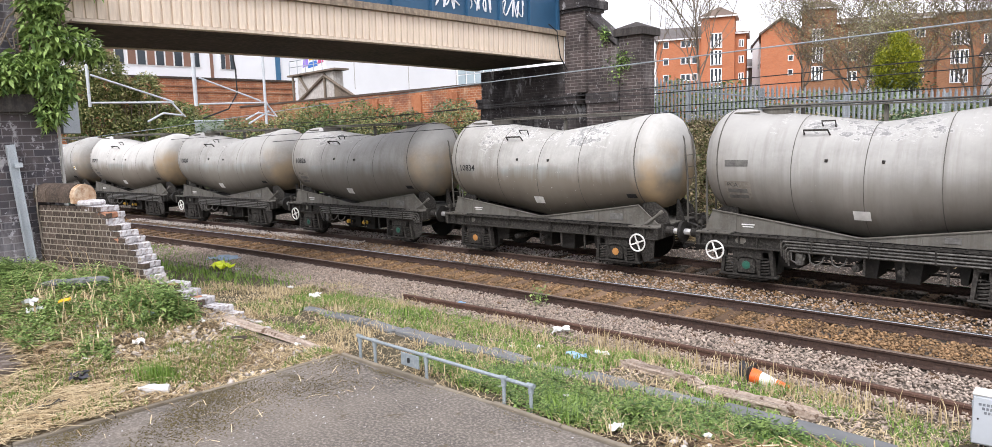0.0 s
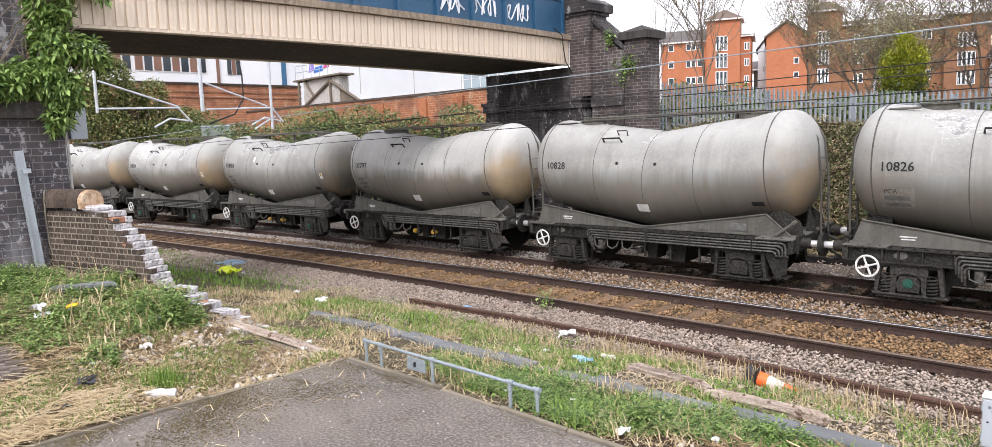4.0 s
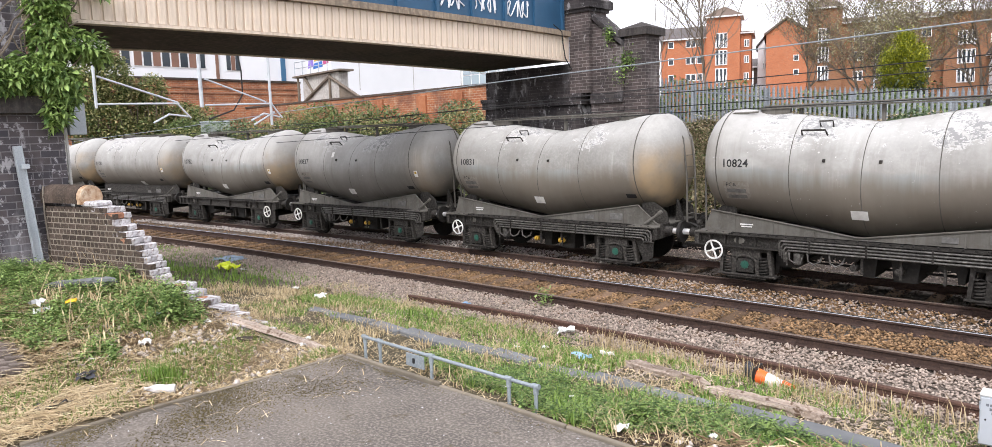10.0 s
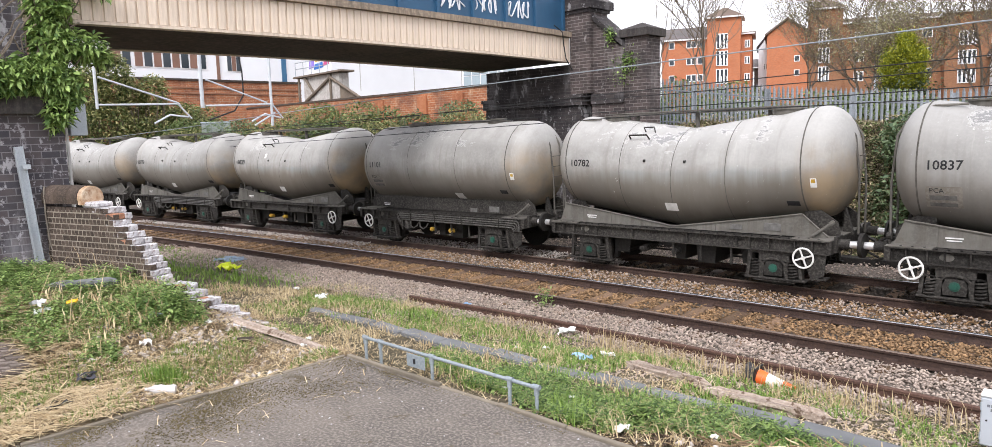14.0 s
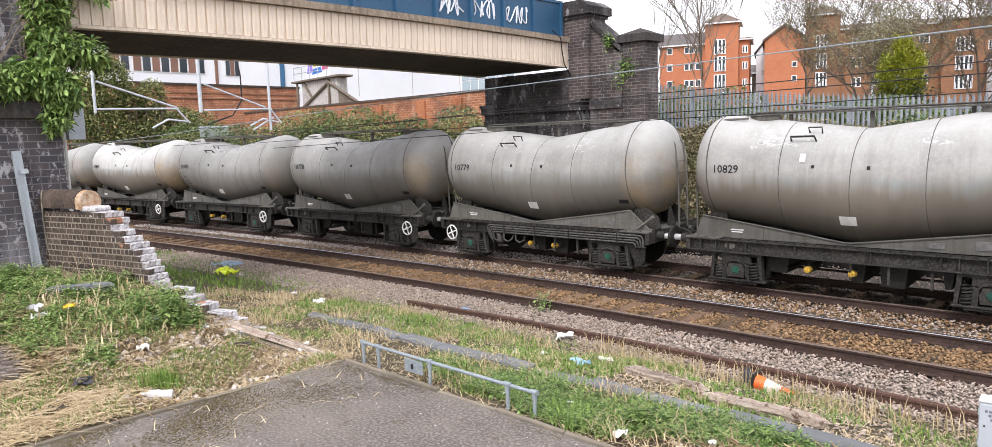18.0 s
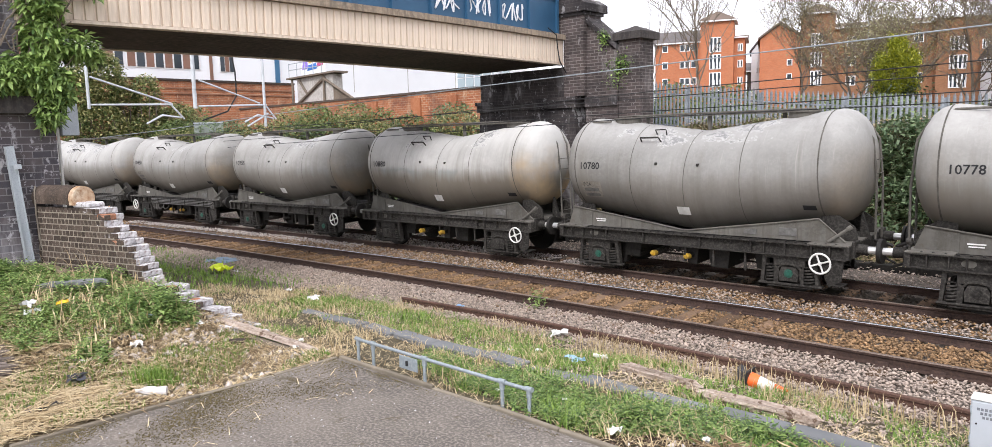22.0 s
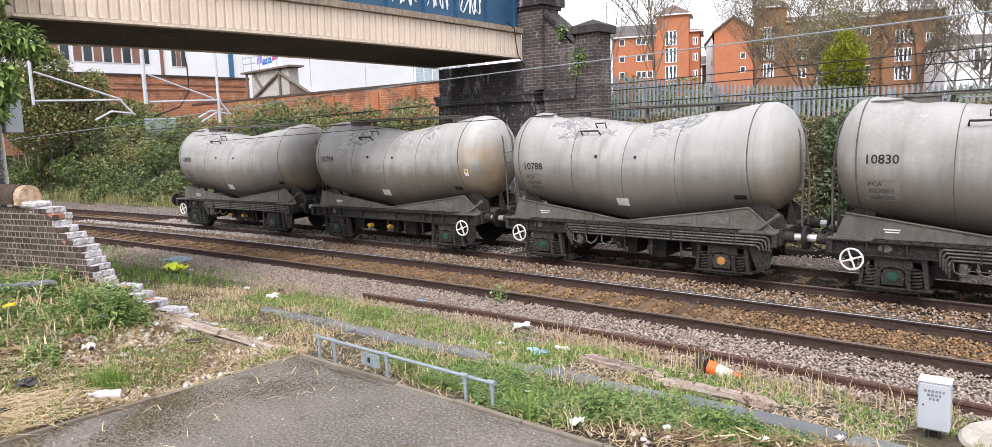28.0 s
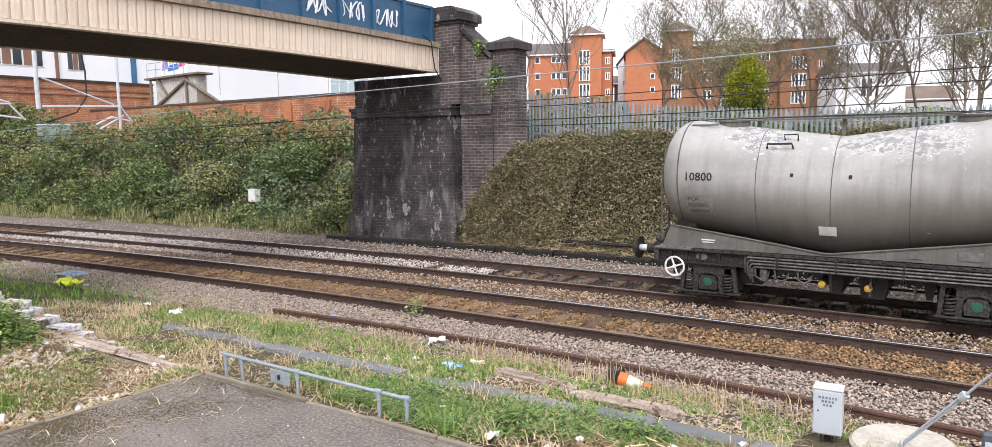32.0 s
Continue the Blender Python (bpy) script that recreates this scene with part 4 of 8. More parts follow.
# ---- palisade fence along the top of the bank ----
fence = thing("palisade_fence", "grey galvanised palisade fence with pointed pales along the bank top", "fence")
pale = Shape()
for side in (-1, 1):
    pale.prism([(0, 0), (side * 0.04, 0.014), (side * 0.04, 0.019), (0, 0.005)], "z", 0.0, 1.66)
    pale.add([(0, 0, 1.66), (side * 0.04, 0.016, 1.66), (side * 0.012, 0.004, 1.8)], [(0, 1, 2)])
pale_mesh = pale.mesh("pale", M_FENCE)
fpost = Shape().box(-0.05, 0.05, 0.03, 0.13, -0.6, 1.6).mesh("fence_post", M_FENCE)


def fence_top(x):
    return float(np.interp(x, [-15.2, -13.0, -10.5, -9.1, -6.2, -4.3, -1.8, 4], [5.16, 4.88, 4.55, 4.4, 4.16, 4.1, 4.06, 4.03]))


x, i = -15.3, 0
FENCE_Y = 22.6
while x < 5.0:
    zt = 3.178 + (fence_top(x * 24 / FENCE_Y) - 3.178) * FENCE_Y / 24
    part("pale", pale_mesh, None, fence, m=pose(x, FENCE_Y, zt - 1.8))
    if i % 18 == 0:
        part("fence_post", fpost, None, fence, m=pose(x + 0.06, FENCE_Y, zt - 1.75))
    x += 0.142
    i += 1
for dz in (-0.42, -1.5):
    part("fence_rail", Shape().tube([(q, FENCE_Y + 0.03, 3.178 + (fence_top(q * 24 / FENCE_Y) - 3.178) * FENCE_Y / 24 + dz) for q in (-15.3, -13.5, -11.5, -10, -8.5, -7, -5, -3, 0, 5)], 0.028, 4), M_FENCE, fence)
brace = part("fence_brace", Shape().tube([(-11.0, FENCE_Y + 0.2, 3.3), (-10.3, FENCE_Y + 0.2, 4.0), (-9.6, FENCE_Y + 0.2, 3.3)], 0.025, 6), M_FENCE, fence)

# ---- parked cars behind the fence, far off ----
def car(u, d, colour, words):
    c = thing("parked_car", words, "car", m=FAR @ Matrix.Translation((u, d, 3.3)))
    paint = surface("car_paint", (colour, tuple(v * 0.85 for v in colour)), 0.3, 0.1, 1, 6, 0)
    s = Shape().prism([(-2.05, 0.3), (2.05, 0.3), (2.1, 0.75), (1.3, 0.95), (0.75, 1.42), (-1.1, 1.45), (-1.75, 0.98), (-2.1, 0.9)], "y", -0.85, 0.85)
    part("body", s, paint, c)
    part("side_window", Shape().prism([(-1.5, 0.98), (1.15, 0.98), (0.7, 1.35), (-1.05, 1.38)], "y", -0.87, -0.855), M_GLASS, c)
    for x in (-1.3, 1.3):
        part("wheel", Shape().cyl((x, -0.9, 0.32), (x, -0.7, 0.32), 0.32, 14), M_BLACK, c)


car(-7, -48, (0.1, 0.16, 0.24), "dark blue parked car seen through the fence")
car(-2.2, -47, (0.6, 0.61, 0.63), "silver parked car seen through the fence")
car(4.2, -47.5, (0.5, 0.5, 0.5), "grey parked car seen through the fence")

# ---- lamp column in front of the flats ----
lamp = thing("street_lamp", "tall slim galvanised lamp column before the flats", "street lamp", m=FAR @ Matrix.Translation((10.1, -2, 0)))
part("column", Shape().cyl((0, 0, 3.2), (0, 0, 21), 0.13, 10, 0.07), M_GALV, lamp)
part("lantern", Shape().box(-0.7, 0.7, -0.15, 0.15, 21, 21.15), M_GALV, lamp)


# ---- overhead line: wires and masts ----
def wire(name, label, pts, r, mat):
    sm = []
    for i in range(len(pts) - 1):
        for q in range(6):
            sm.append(Vector(pts[i]).lerp(Vector(pts[i + 1]), q / 6))
    sm.append(Vector(pts[-1]))
    thing(name, label, "overhead wire", shape=Shape().tube(sm, r, 6), material=mat)


wire("overhead_wire", "pale thick overhead line wire", [(-60, 12.0, 3.0), (-31.5, 12.6, 3.8), (-22, 12.6, 4.12), (-12.7, 12.6, 4.39), (-5.5, 12.6, 4.53), (0, 12.6, 4.64), (12, 12.6, 4.85)], 0.0115, M_TUBE)
for a, b, c, y in ((3.35, 3.99, 4.16, 12.7), (3.6, 3.88, 3.98, 12.9), (3.25, 3.62, 3.72, 13.1), (3.0, 3.5, 3.55, 13.2)):
    wire("overhead_wire", "thin dark overhead line wire", [(-50, y, a - 0.3), (-28, y, a), (-8, y, b), (0, y, c), (12, y, c + 0.1)], 0.009, M_BLACK)
dropper = thing("wire_dropper", "short dark dropper between overhead wires", "overhead wire")
part("dropper", Shape().cyl((-0.55, 12.9, 3.97), (-0.55, 12.6, 4.63), 0.008, 5), M_BLACK, dropper)

portal = thing("overhead_line_portal", "galvanised overhead line portal with registration arms beyond the bridge", "overhead line mast")
PX = -27.0
part("beam", Shape().box(PX - 0.15, PX + 0.15, 4.6, 28.4, 8.4, 8.8), M_ARM, portal)
part("leg", Shape().box(PX - 0.15, PX + 0.15, 4.4, 4.7, -0.2, 8.8), M_ARM, portal)
part("leg", Shape().box(PX - 0.15, PX + 0.15, 28.2, 28.5, 2.5, 8.8), M_ARM, portal)
k = PX / -24.0
for y, z0, r in ((10.69, 4.35, 0.09), (13.18, 3.74, 0.065), (7.47, 4.3, 0.06)):
    part("drop_tube", Shape().cyl((PX, y * k, 3.178 + (z0 - 3.178) * k), (PX, y * k, 8.5), 0.75 * r * k, 8), M_ARM, portal)
for p in ([(10.8, 4.42), (13.25, 4.5)], [(10.85, 5.28), (13.0, 4.55)], [(7.5, 4.42), (9.95, 4.47)], [(7.55, 5.25), (9.9, 4.5)], [(13.2, 4.5), (13.6, 4.0)], [(13.3, 4.2), (12.5, 3.75)], [(13.5, 4.02), (12.9, 4.15), (12.4, 3.9)], [(9.9, 4.45), (10.3, 4.0)], [(10.2, 4.05), (9.6, 4.12), (9.1, 3.85)]):
    part("registration_arm", Shape().tube([(PX, y * k, 3.178 + (z - 3.178) * k) for y, z in p], 0.036, 6), M_ARM, portal)
wire("hanging_cable", "loose dark cable hanging below the bridge", [(PX, 12.0 * k, 6.9), (PX, 12.15 * k, 5.9), (PX, 12.15 * k, 5.0), (PX, 11.8 * k, 4.4), (PX, 10.9 * k, 4.05)], 0.03, M_BLACK)
wire("girder_cable", "loose black cable hanging down the girder end", [(-14.85, 17.9, 6.5), (-14.8, 18.25, 6.3), (-14.8, 18.3, 5.9), (-14.8, 18.4, 5.5), (-14.8, 18.72, 5.15)], 0.018, M_BLACK)

mast = thing("lattice_mast", "white-painted lattice signal mast beside the bridge pier", "lattice mast")
mx, my = -15.6, 4.2
for dy in (-0.09, 0.09):
    part("upright", Shape().cyl((mx, my + dy, 0.3), (mx, my + dy * 0.8, 4.1), 0.03, 6), M_WHITE, mast)
for i in range(12):
    z = 0.5 + 0.3 * i
    part("lattice_bar", Shape().cyl((mx, my - 0.09, z), (mx, my + 0.09, z + 0.3), 0.012, 5).cyl((mx, my + 0.09, z), (mx, my - 0.09, z + 0.3), 0.017, 5), M_WHITE, mast)
tbox = thing("cable_box", "grey steel cable box on the mast", "electrical box")
part("case", Shape().cham(mx - 0.1, mx + 0.1, my + 0.12, my + 0.42, 3.4, 4.0, 0.01), M_GALV, tbox)

# lineside box on the far side
lb = thing("lineside_box", "small white lineside box on a dark post among the weeds", "electrical box", m=pose(-25.25, 19.3, 0))
part("case", Shape().cham(-0.21, 0.21, -0.15, 0.15, 0.84, 1.33, 0.015), M_WHITE, lb)
part("lid", Shape().box(-0.225, 0.225, -0.165, 0.165, 1.33, 1.36), M_WHITE, lb)
part("post", Shape().cyl((0, 0, -0.2), (0, 0, 0.86), 0.05, 8), M_DARKIRON, lb)
relay = thing("relay_cabinet", "pale grey-green equipment cabinet half hidden in the bank bushes", "electrical cabinet", m=pose(-45.0, 20.8, 0, 0, 0, 65.2))
part("case", Shape().cham(-0.85, 0.85, -0.3, 0.3, 3.6, 4.42, 0.02), surface("grey_green_case", ((0.3, 0.33, 0.31), (0.24, 0.27, 0.255)), 0.6, 0, 1.5, 12, 0.1), relay)
part("roof", Shape().cham(-0.9, 0.9, -0.36, 0.36, 4.42, 4.5, 0.02), M_GALV, relay, "pale overhanging roof")
for x in (-0.57, 0.0, 0.57):
    part("door", Shape().cham(x - 0.26, x + 0.26, -0.32, -0.303, 3.66, 4.36, 0.006), M_CASE_FAR, relay)
for x in (-0.7, 0.7):
    part("leg", Shape().box(x - 0.06, x + 0.06, -0.2, 0.2, 2.4, 3.6), M_DARKIRON, relay)
# cable trough and low pipe along the far side
trough = thing("cable_trough", "dark concrete cable trough along the far side of the line", "cable trough", kind="structure")
for i in range(26):
    xx, yy, a = on_line(18.55, -18.6 + 0.98 * i)
    part("trough_lid", Shape().cham(-0.47, 0.47, -0.17, 0.17, -0.2, 0.02, 0.012), M_DARKIRON, trough, m=Matrix.Translation((xx, yy, -0.03)) @ Matrix.Rotation(a + 0.005 * ((i * 7) % 5 - 2), 4, "Z"))
pipe = thing("steel_pipe_rail", "low dark steel pipe rail on short posts beside the cable trough", "pipe rail", kind="structure")
part("bar", Shape().cyl((-12.5, 18.95, 0.2), (-2, 18.95, 0.22), 0.05, 8), M_DARKIRON, pipe)
for i in range(6):
    part("post", Shape().cyl((-12 + 1.9 * i, 18.95, -0.2), (-12 + 1.9 * i, 18.95, 0.2), 0.04, 6), M_DARKIRON, pipe)
# ---- the freight train: two-axle powder tank wagons with a dipped barrel ----
PITCH, HALF = 7.528, 3.36
TANK_R, END_X = 1.12, 2.78
SOLE = 3.25


def tank_material(name, pale, dark, flake):
    """Weathered grey tank paint: cement coating, runs, ragged flaking round the filling shoulder, ochre on the domed
    front; light on top and shade below are in the colour.
    """
    m = bpy.data.materials.new(name)
    m.use_nodes = True
    n, l = m.node_tree.nodes, m.node_tree.links
    b = n["Principled BSDF"]
    at = n.new("ShaderNodeTexCoord").outputs["Object"]
    rnd = n.new("ShaderNodeObjectInfo").outputs["Random"]
    mul = n.new("ShaderNodeMath")
    mul.operation = "MULTIPLY"
    mul.inputs[1].default_value = 37.0
    l.new(rnd, mul.inputs[0])
    comb = n.new("ShaderNodeCombineXYZ")
    l.new(mul.outputs[0], comb.inputs[0])
    l.new(mul.outputs[0], comb.inputs[1])
    add = n.new("ShaderNodeVectorMath")
    l.new(at, add.inputs[0])
    l.new(comb.outputs[0], add.inputs[1])
    pos = add.outputs[0]
    sep = n.new("ShaderNodeSeparateXYZ")
    l.new(at, sep.inputs[0])

    def tex(scale, det, rough, stretch=None):
        t = n.new("ShaderNodeTexNoise")
        t.inputs["Scale"].default_value, t.inputs["Detail"].default_value, t.inputs["Roughness"].default_value = scale, det, rough
        src = pos
        if stretch:
            mp = n.new("ShaderNodeMapping")
            mp.inputs["Scale"].default_value = stretch
            l.new(pos, mp.inputs["Vector"])
            src = mp.outputs[0]
        l.new(src, t.inputs["Vector"])
        return t.outputs["Fac"]

    def ramp(src, lo, hi, a=0.0, c=1.0):
        r = n.new("ShaderNodeMapRange")
        for k, val in (("From Min", lo), ("From Max", hi), ("To Min", a), ("To Max", c)):
            r.inputs[k].default_value = val
        l.new(src, r.inputs["Value"])
        return r.outputs["Result"]

    def times(a, c):
        x = n.new("ShaderNodeMath")
        x.operation = "MULTIPLY"
        l.new(a, x.inputs[0])
        l.new(c, x.inputs[1])
        return x.outputs[0]

    def mix(fac, a, c, mode="MIX"):
        x = n.new("ShaderNodeMix")
        x.data_type, x.blend_type = "RGBA", mode
        for src, k in ((fac, 0), (a, 6), (c, 7)):
            if isinstance(src, (int, float)):
                x.inputs[k].default_value = src
            elif isinstance(src, tuple):
                x.inputs[k].default_value = (*src, 1)
            else:
                l.new(src, x.inputs[k])
        return x.outputs[2]

    def plus(a, c, k=1.0):
        x = n.new("ShaderNodeMath")
        x.operation = "MULTIPLY_ADD"
        l.new(c, x.inputs[0])
        x.inputs[1].default_value = k
        l.new(a, x.inputs[2])
        return x.outputs[0]

    high, along = sep.outputs[2], sep.outputs[0]
    blot = tex(1.1, 6, 0.62)
    col = mix(ramp(blot, 0.36, 0.64), pale, dark)
    col = mix(ramp(tex(16, 5, 0.65), 0.42, 0.75, 0, 0.3), col, (0.5, 0.48, 0.45))
    # cleaner bluish paint with a level edge, on some wagons more than on others
    clean = times(ramp(plus(high, blot, 0.5), 2.6, 2.5), ramp(tex(0.6, 2, 0.5), 0.46, 0.5))
    col = mix(times(clean, ramp(rnd, 0.1, 0.9, 0.15, 0.9)), col, (0.285, 0.31, 0.305))
    # soft runs, wide and thin
    col = mix(ramp(tex(0.9, 4, 0.6, (5.0, 1.0, 0.22)), 0.5, 0.72, 0, 0.5), col, (0.21, 0.195, 0.17))
    col = mix(ramp(tex(2.4, 3, 0.6, (9.0, 1.0, 0.25)), 0.62, 0.75, 0, 0.35), col, (0.54, 0.52, 0.48))
    # broad soft patches of old grime
    col = mix(times(ramp(tex(0.5, 5, 0.6, (1.0, 1.0, 1.6)), 0.5, 0.68, 0, 0.6), ramp(rnd, 0, 1, 0.5, 1.0)), col, (0.2, 0.19, 0.172))
    # back of the barrel lightened: dust and light from above, both as colour
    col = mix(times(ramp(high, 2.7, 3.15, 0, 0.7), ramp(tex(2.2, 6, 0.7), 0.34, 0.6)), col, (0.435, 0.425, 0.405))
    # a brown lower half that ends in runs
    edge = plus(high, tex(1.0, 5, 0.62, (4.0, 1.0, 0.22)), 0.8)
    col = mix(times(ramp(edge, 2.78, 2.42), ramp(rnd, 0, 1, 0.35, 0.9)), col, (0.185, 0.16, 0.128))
    # lower barrel: grime and painted-in shade; behind the rear seam: grime
    film_shade = times(ramp(high, 2.55, 1.35), ramp(tex(1.0, 6, 0.65, (2.4, 1.0, 0.6)), 0.2, 0.6, 0.5, 0.9))
    col = mix(times(film_shade, ramp(rnd, 0, 1, 0.8, 1.0)), col, (0.1, 0.086, 0.066))
    rear = times(ramp(along, -2.2, -3.1), ramp(tex(2.0, 5, 0.6, (1.0, 1.0, 0.4)), 0.35, 0.65))
    col = mix(times(rear, ramp(high, 3.2, 2.4, 0.1, 0.7)), col, (0.2, 0.175, 0.14))
    # ragged flaking along the shoulder: dark primer with a pale crust at its rim
    shoulder = times(ramp(high, 2.62, 2.98), times(ramp(along, 2.3, 1.5), ramp(along, -2.5, -1.8)))
    shoulder = times(shoulder, ramp(tex(0.75, 3, 0.55), 0.4, 0.6, 0.35, 1.0))
    ragged = tex(1.6, 14, 0.74)
    fine = tex(5.5, 8, 0.68, (0.8, 1.0, 2.0))
    half = n.new("ShaderNodeMath")
    half.operation = "MULTIPLY"
    half.inputs[1].default_value = 0.6
    l.new(ragged, half.inputs[0])
    lie = plus(plus(half.outputs[0], fine, 0.4), shoulder, 0.22)
    col = mix(ramp(lie, flake + 0.165, flake + 0.185), col, (0.5, 0.49, 0.47))
    col = mix(ramp(lie, flake + 0.196, flake + 0.206), col, (0.245, 0.243, 0.238))
    col = mix(times(ramp(lie, flake + 0.215, flake + 0.225), ramp(tex(7, 8, 0.7), 0.5, 0.53)), col, (0.42, 0.41, 0.39))
    chips = plus(tex(8.5, 10, 0.72), shoulder, 0.12)
    col = mix(ramp(chips, flake + 0.205, flake + 0.22, 0, 0.9), col, (0.58, 0.57, 0.54))
    # ochre cement wash on the front dome
    ochre = times(ramp(along, 2.5, 2.85), times(ramp(tex(1.0, 4, 0.55), 0.36, 0.62), ramp(high, 3.0, 2.5)))
    col = mix(times(ochre, ramp(rnd, 0, 1, 0.25, 0.85)), col, (0.36, 0.26, 0.15))
    l.new(mix(1.0, col, ramp(rnd, 0, 1, 0.86, 1.14), "MULTIPLY"), b.inputs["Base Color"])
    b.inputs["Roughness"].default_value = 0.6
    b.inputs["Specular IOR Level"].default_value = 0.35
    bp = n.new("ShaderNodeBump")
    bp.inputs["Strength"].default_value, bp.inputs["Distance"].default_value = 0.3, 0.008
    l.new(lie, bp.inputs["Height"])
    l.new(bp.outputs[0], b.inputs["Normal"])
    return m


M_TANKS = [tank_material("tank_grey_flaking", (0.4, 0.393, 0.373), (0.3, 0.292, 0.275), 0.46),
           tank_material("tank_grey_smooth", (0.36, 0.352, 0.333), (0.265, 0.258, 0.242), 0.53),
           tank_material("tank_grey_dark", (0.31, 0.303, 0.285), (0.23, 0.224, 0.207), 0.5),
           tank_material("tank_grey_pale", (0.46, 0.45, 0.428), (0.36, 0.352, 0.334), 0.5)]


def axis_z(x, straight=False):
    if straight:
        return 2.36
    t = min(abs(x) / END_X, 1.0)
    soft = 0.015
    return 2.43 - 0.37 * (1 - (math.sqrt(t * t + soft * soft) - soft) / (math.sqrt(1 + soft * soft) - soft))


def radius(x, straight=False):
    a = abs(x)
    base = TANK_R - 0.015 * abs(x) / END_X if not straight else 1.14
    if a <= END_X:
        return base
    u = min((a - END_X) / (HALF - END_X + 0.02), 1.0)
    return max(base * (1 - u ** 2.5) ** (1 / 2.2), 0.02)


def tank_shape(straight):
    s, n = Shape(), 40
    xs = [-(END_X + (HALF - END_X) * u) for u in (1.0, 0.985, 0.95, 0.88, 0.76, 0.6, 0.4, 0.2, 0.08)] + [END_X * i / 14 for i in range(-14, 15)] + [END_X + (HALF - END_X) * u for u in (0.08, 0.2, 0.4, 0.6, 0.76, 0.88, 0.95, 0.985, 1.0)]
    for x in xs:
        r, zc = radius(x, straight), axis_z(x, straight)
        s.v += [(x, r * math.sin(2 * math.pi * j / n), zc + r * math.cos(2 * math.pi * j / n)) for j in range(n)]
    for i in range(len(xs) - 1):
        for j in range(n):
            s.f.append((i * n + j, i * n + (j + 1) % n, (i + 1) * n + (j + 1) % n, (i + 1) * n + j))
    s.f += [tuple(range(n)), tuple(range((len(xs) - 1) * n, len(xs) * n))]
    s.k = [0] * len(s.f)
    return s


def side_y(x, z, straight=False, out=0.0):
    """The near side of the barrel at x, z."""
    r = radius(x, straight) + out
    d = z - axis_z(x, straight)
    return -math.sqrt(max(r * r - d * d, 0.0001))


def seam_shape(x, straight, wide=0.018, out=0.006):
    s, n = Shape(), 40
    for dx in (-wide, wide):
        r, zc = radius(x, straight) + out, axis_z(x, straight)
        s.v += [(x + dx, r * math.sin(2 * math.pi * j / n), zc + r * math.cos(2 * math.pi * j / n)) for j in range(n)]
    s.f = [(j, (j + 1) % n, n + (j + 1) % n, n + j) for j in range(n)]
    s.k = [0] * n
    return s


def text_mesh(body, size, x, z, straight, mat):
    """Writing bent onto the barrel's near side, its left end at x, its middle at z."""
    cu = bpy.data.curves.new("lettering", "FONT")
    cu.body, cu.size, cu.resolution_u, cu.offset = body, size, 2, 0.003 * (size > 0.2)
    ob = bpy.data.objects.new("lettering", cu)
    scene.collection.objects.link(ob)
    bpy.context.view_layer.update()
    me = bpy.data.meshes.new_from_object(ob.evaluated_get(bpy.context.evaluated_depsgraph_get()))
    bpy.data.objects.remove(ob)
    bm = bmesh.new()
    bm.from_mesh(me)
    bmesh.ops.subdivide_edges(bm, edges=[e for e in bm.edges if e.calc_length() > 0.08], cuts=2)
    for v in bm.verts:
        px, pz = x + v.co.x, z + v.co.y - size * 0.35
        v.co = Vector((px, side_y(px, pz, straight, 0.009), pz))
    bm.to_mesh(me)
    bm.free()
    me.materials.clear()
    me.materials.append(mat)
    return me


def patch_shape(x0, x1, z0, z1, straight, out=0.008, n=6):
    """A thin plate bent onto the barrel."""
    s = Shape()
    for i in range(n + 1):
        z = z0 + (z1 - z0) * i / n
        for x in (x0, x1):
            s.v.append((x, side_y(x, z, straight, out), z))
    s.f = [(2 * i, 2 * i + 1, 2 * i + 3, 2 * i + 2) for i in range(n)]
    s.k = [0] * n
    return s


PROTO = {}


def proto(key, make, mats, smooth=False):
    if key not in PROTO:
        PROTO[key] = make().mesh(key.split(":")[0], mats, smooth)
    return PROTO[key]


def skirt(side):
    """The panelled cradle plate between frame and barrel, its top edge following the barrel."""
    y = side * 0.87
    top = [(-3.06, 1.46), (-2.0, 1.325), (-1.0, 1.19), (-0.2, 1.075), (-0.05, 1.075), (1.0, 1.225), (2.0, 1.37), (2.66, 1.475), (3.16, 1.04)]
    s = Shape().prism([(-3.24, 1.02)] + top, "y", y - 0.012, y + 0.012)
    for x in (-2.55, -1.75, -0.95, 0.85, 1.55, 2.25):
        s.box(x - 0.016, x + 0.016, y - 0.028, y + 0.028, 1.03, 1.05 + 0.14 * abs(x + 0.1))
    s.tube([(x, y + side * 0.018, z + 0.008) for x, z in top[:8]], 0.02, 6)
    s.tube([(2.66, y + side * 0.015, 1.48), (3.16, y + side * 0.015, 1.05)], 0.018, 6)
    return s


def solebar(side, pipes):
    """A channel with its flanges outward and stiffeners across the web."""
    y, o = side * 1.1, side * 0.1
    s = Shape()
    s.box(-SOLE, SOLE, y - 0.008, y + 0.008, 0.77, 1.02)
    s.box(-SOLE, SOLE, min(y, y + o), max(y, y + o), 1.008, 1.026)
    s.box(-SOLE, SOLE, min(y, y + o), max(y, y + o), 0.765, 0.783)
    for x in (-2.95, -2.62, -2.36, -1.98, -1.5, 2.0, 2.3, 2.62, 2.95) if pipes else (-2.95, -2.62, -2.36, -1.98, -1.0, 0.35, 1.45, 1.72, 2.12, 2.62, 2.95):
        s.box(x - 0.011, x + 0.011, min(y, y + o * 0.9), max(y, y + o * 0.9), 0.78, 1.01)
    return s


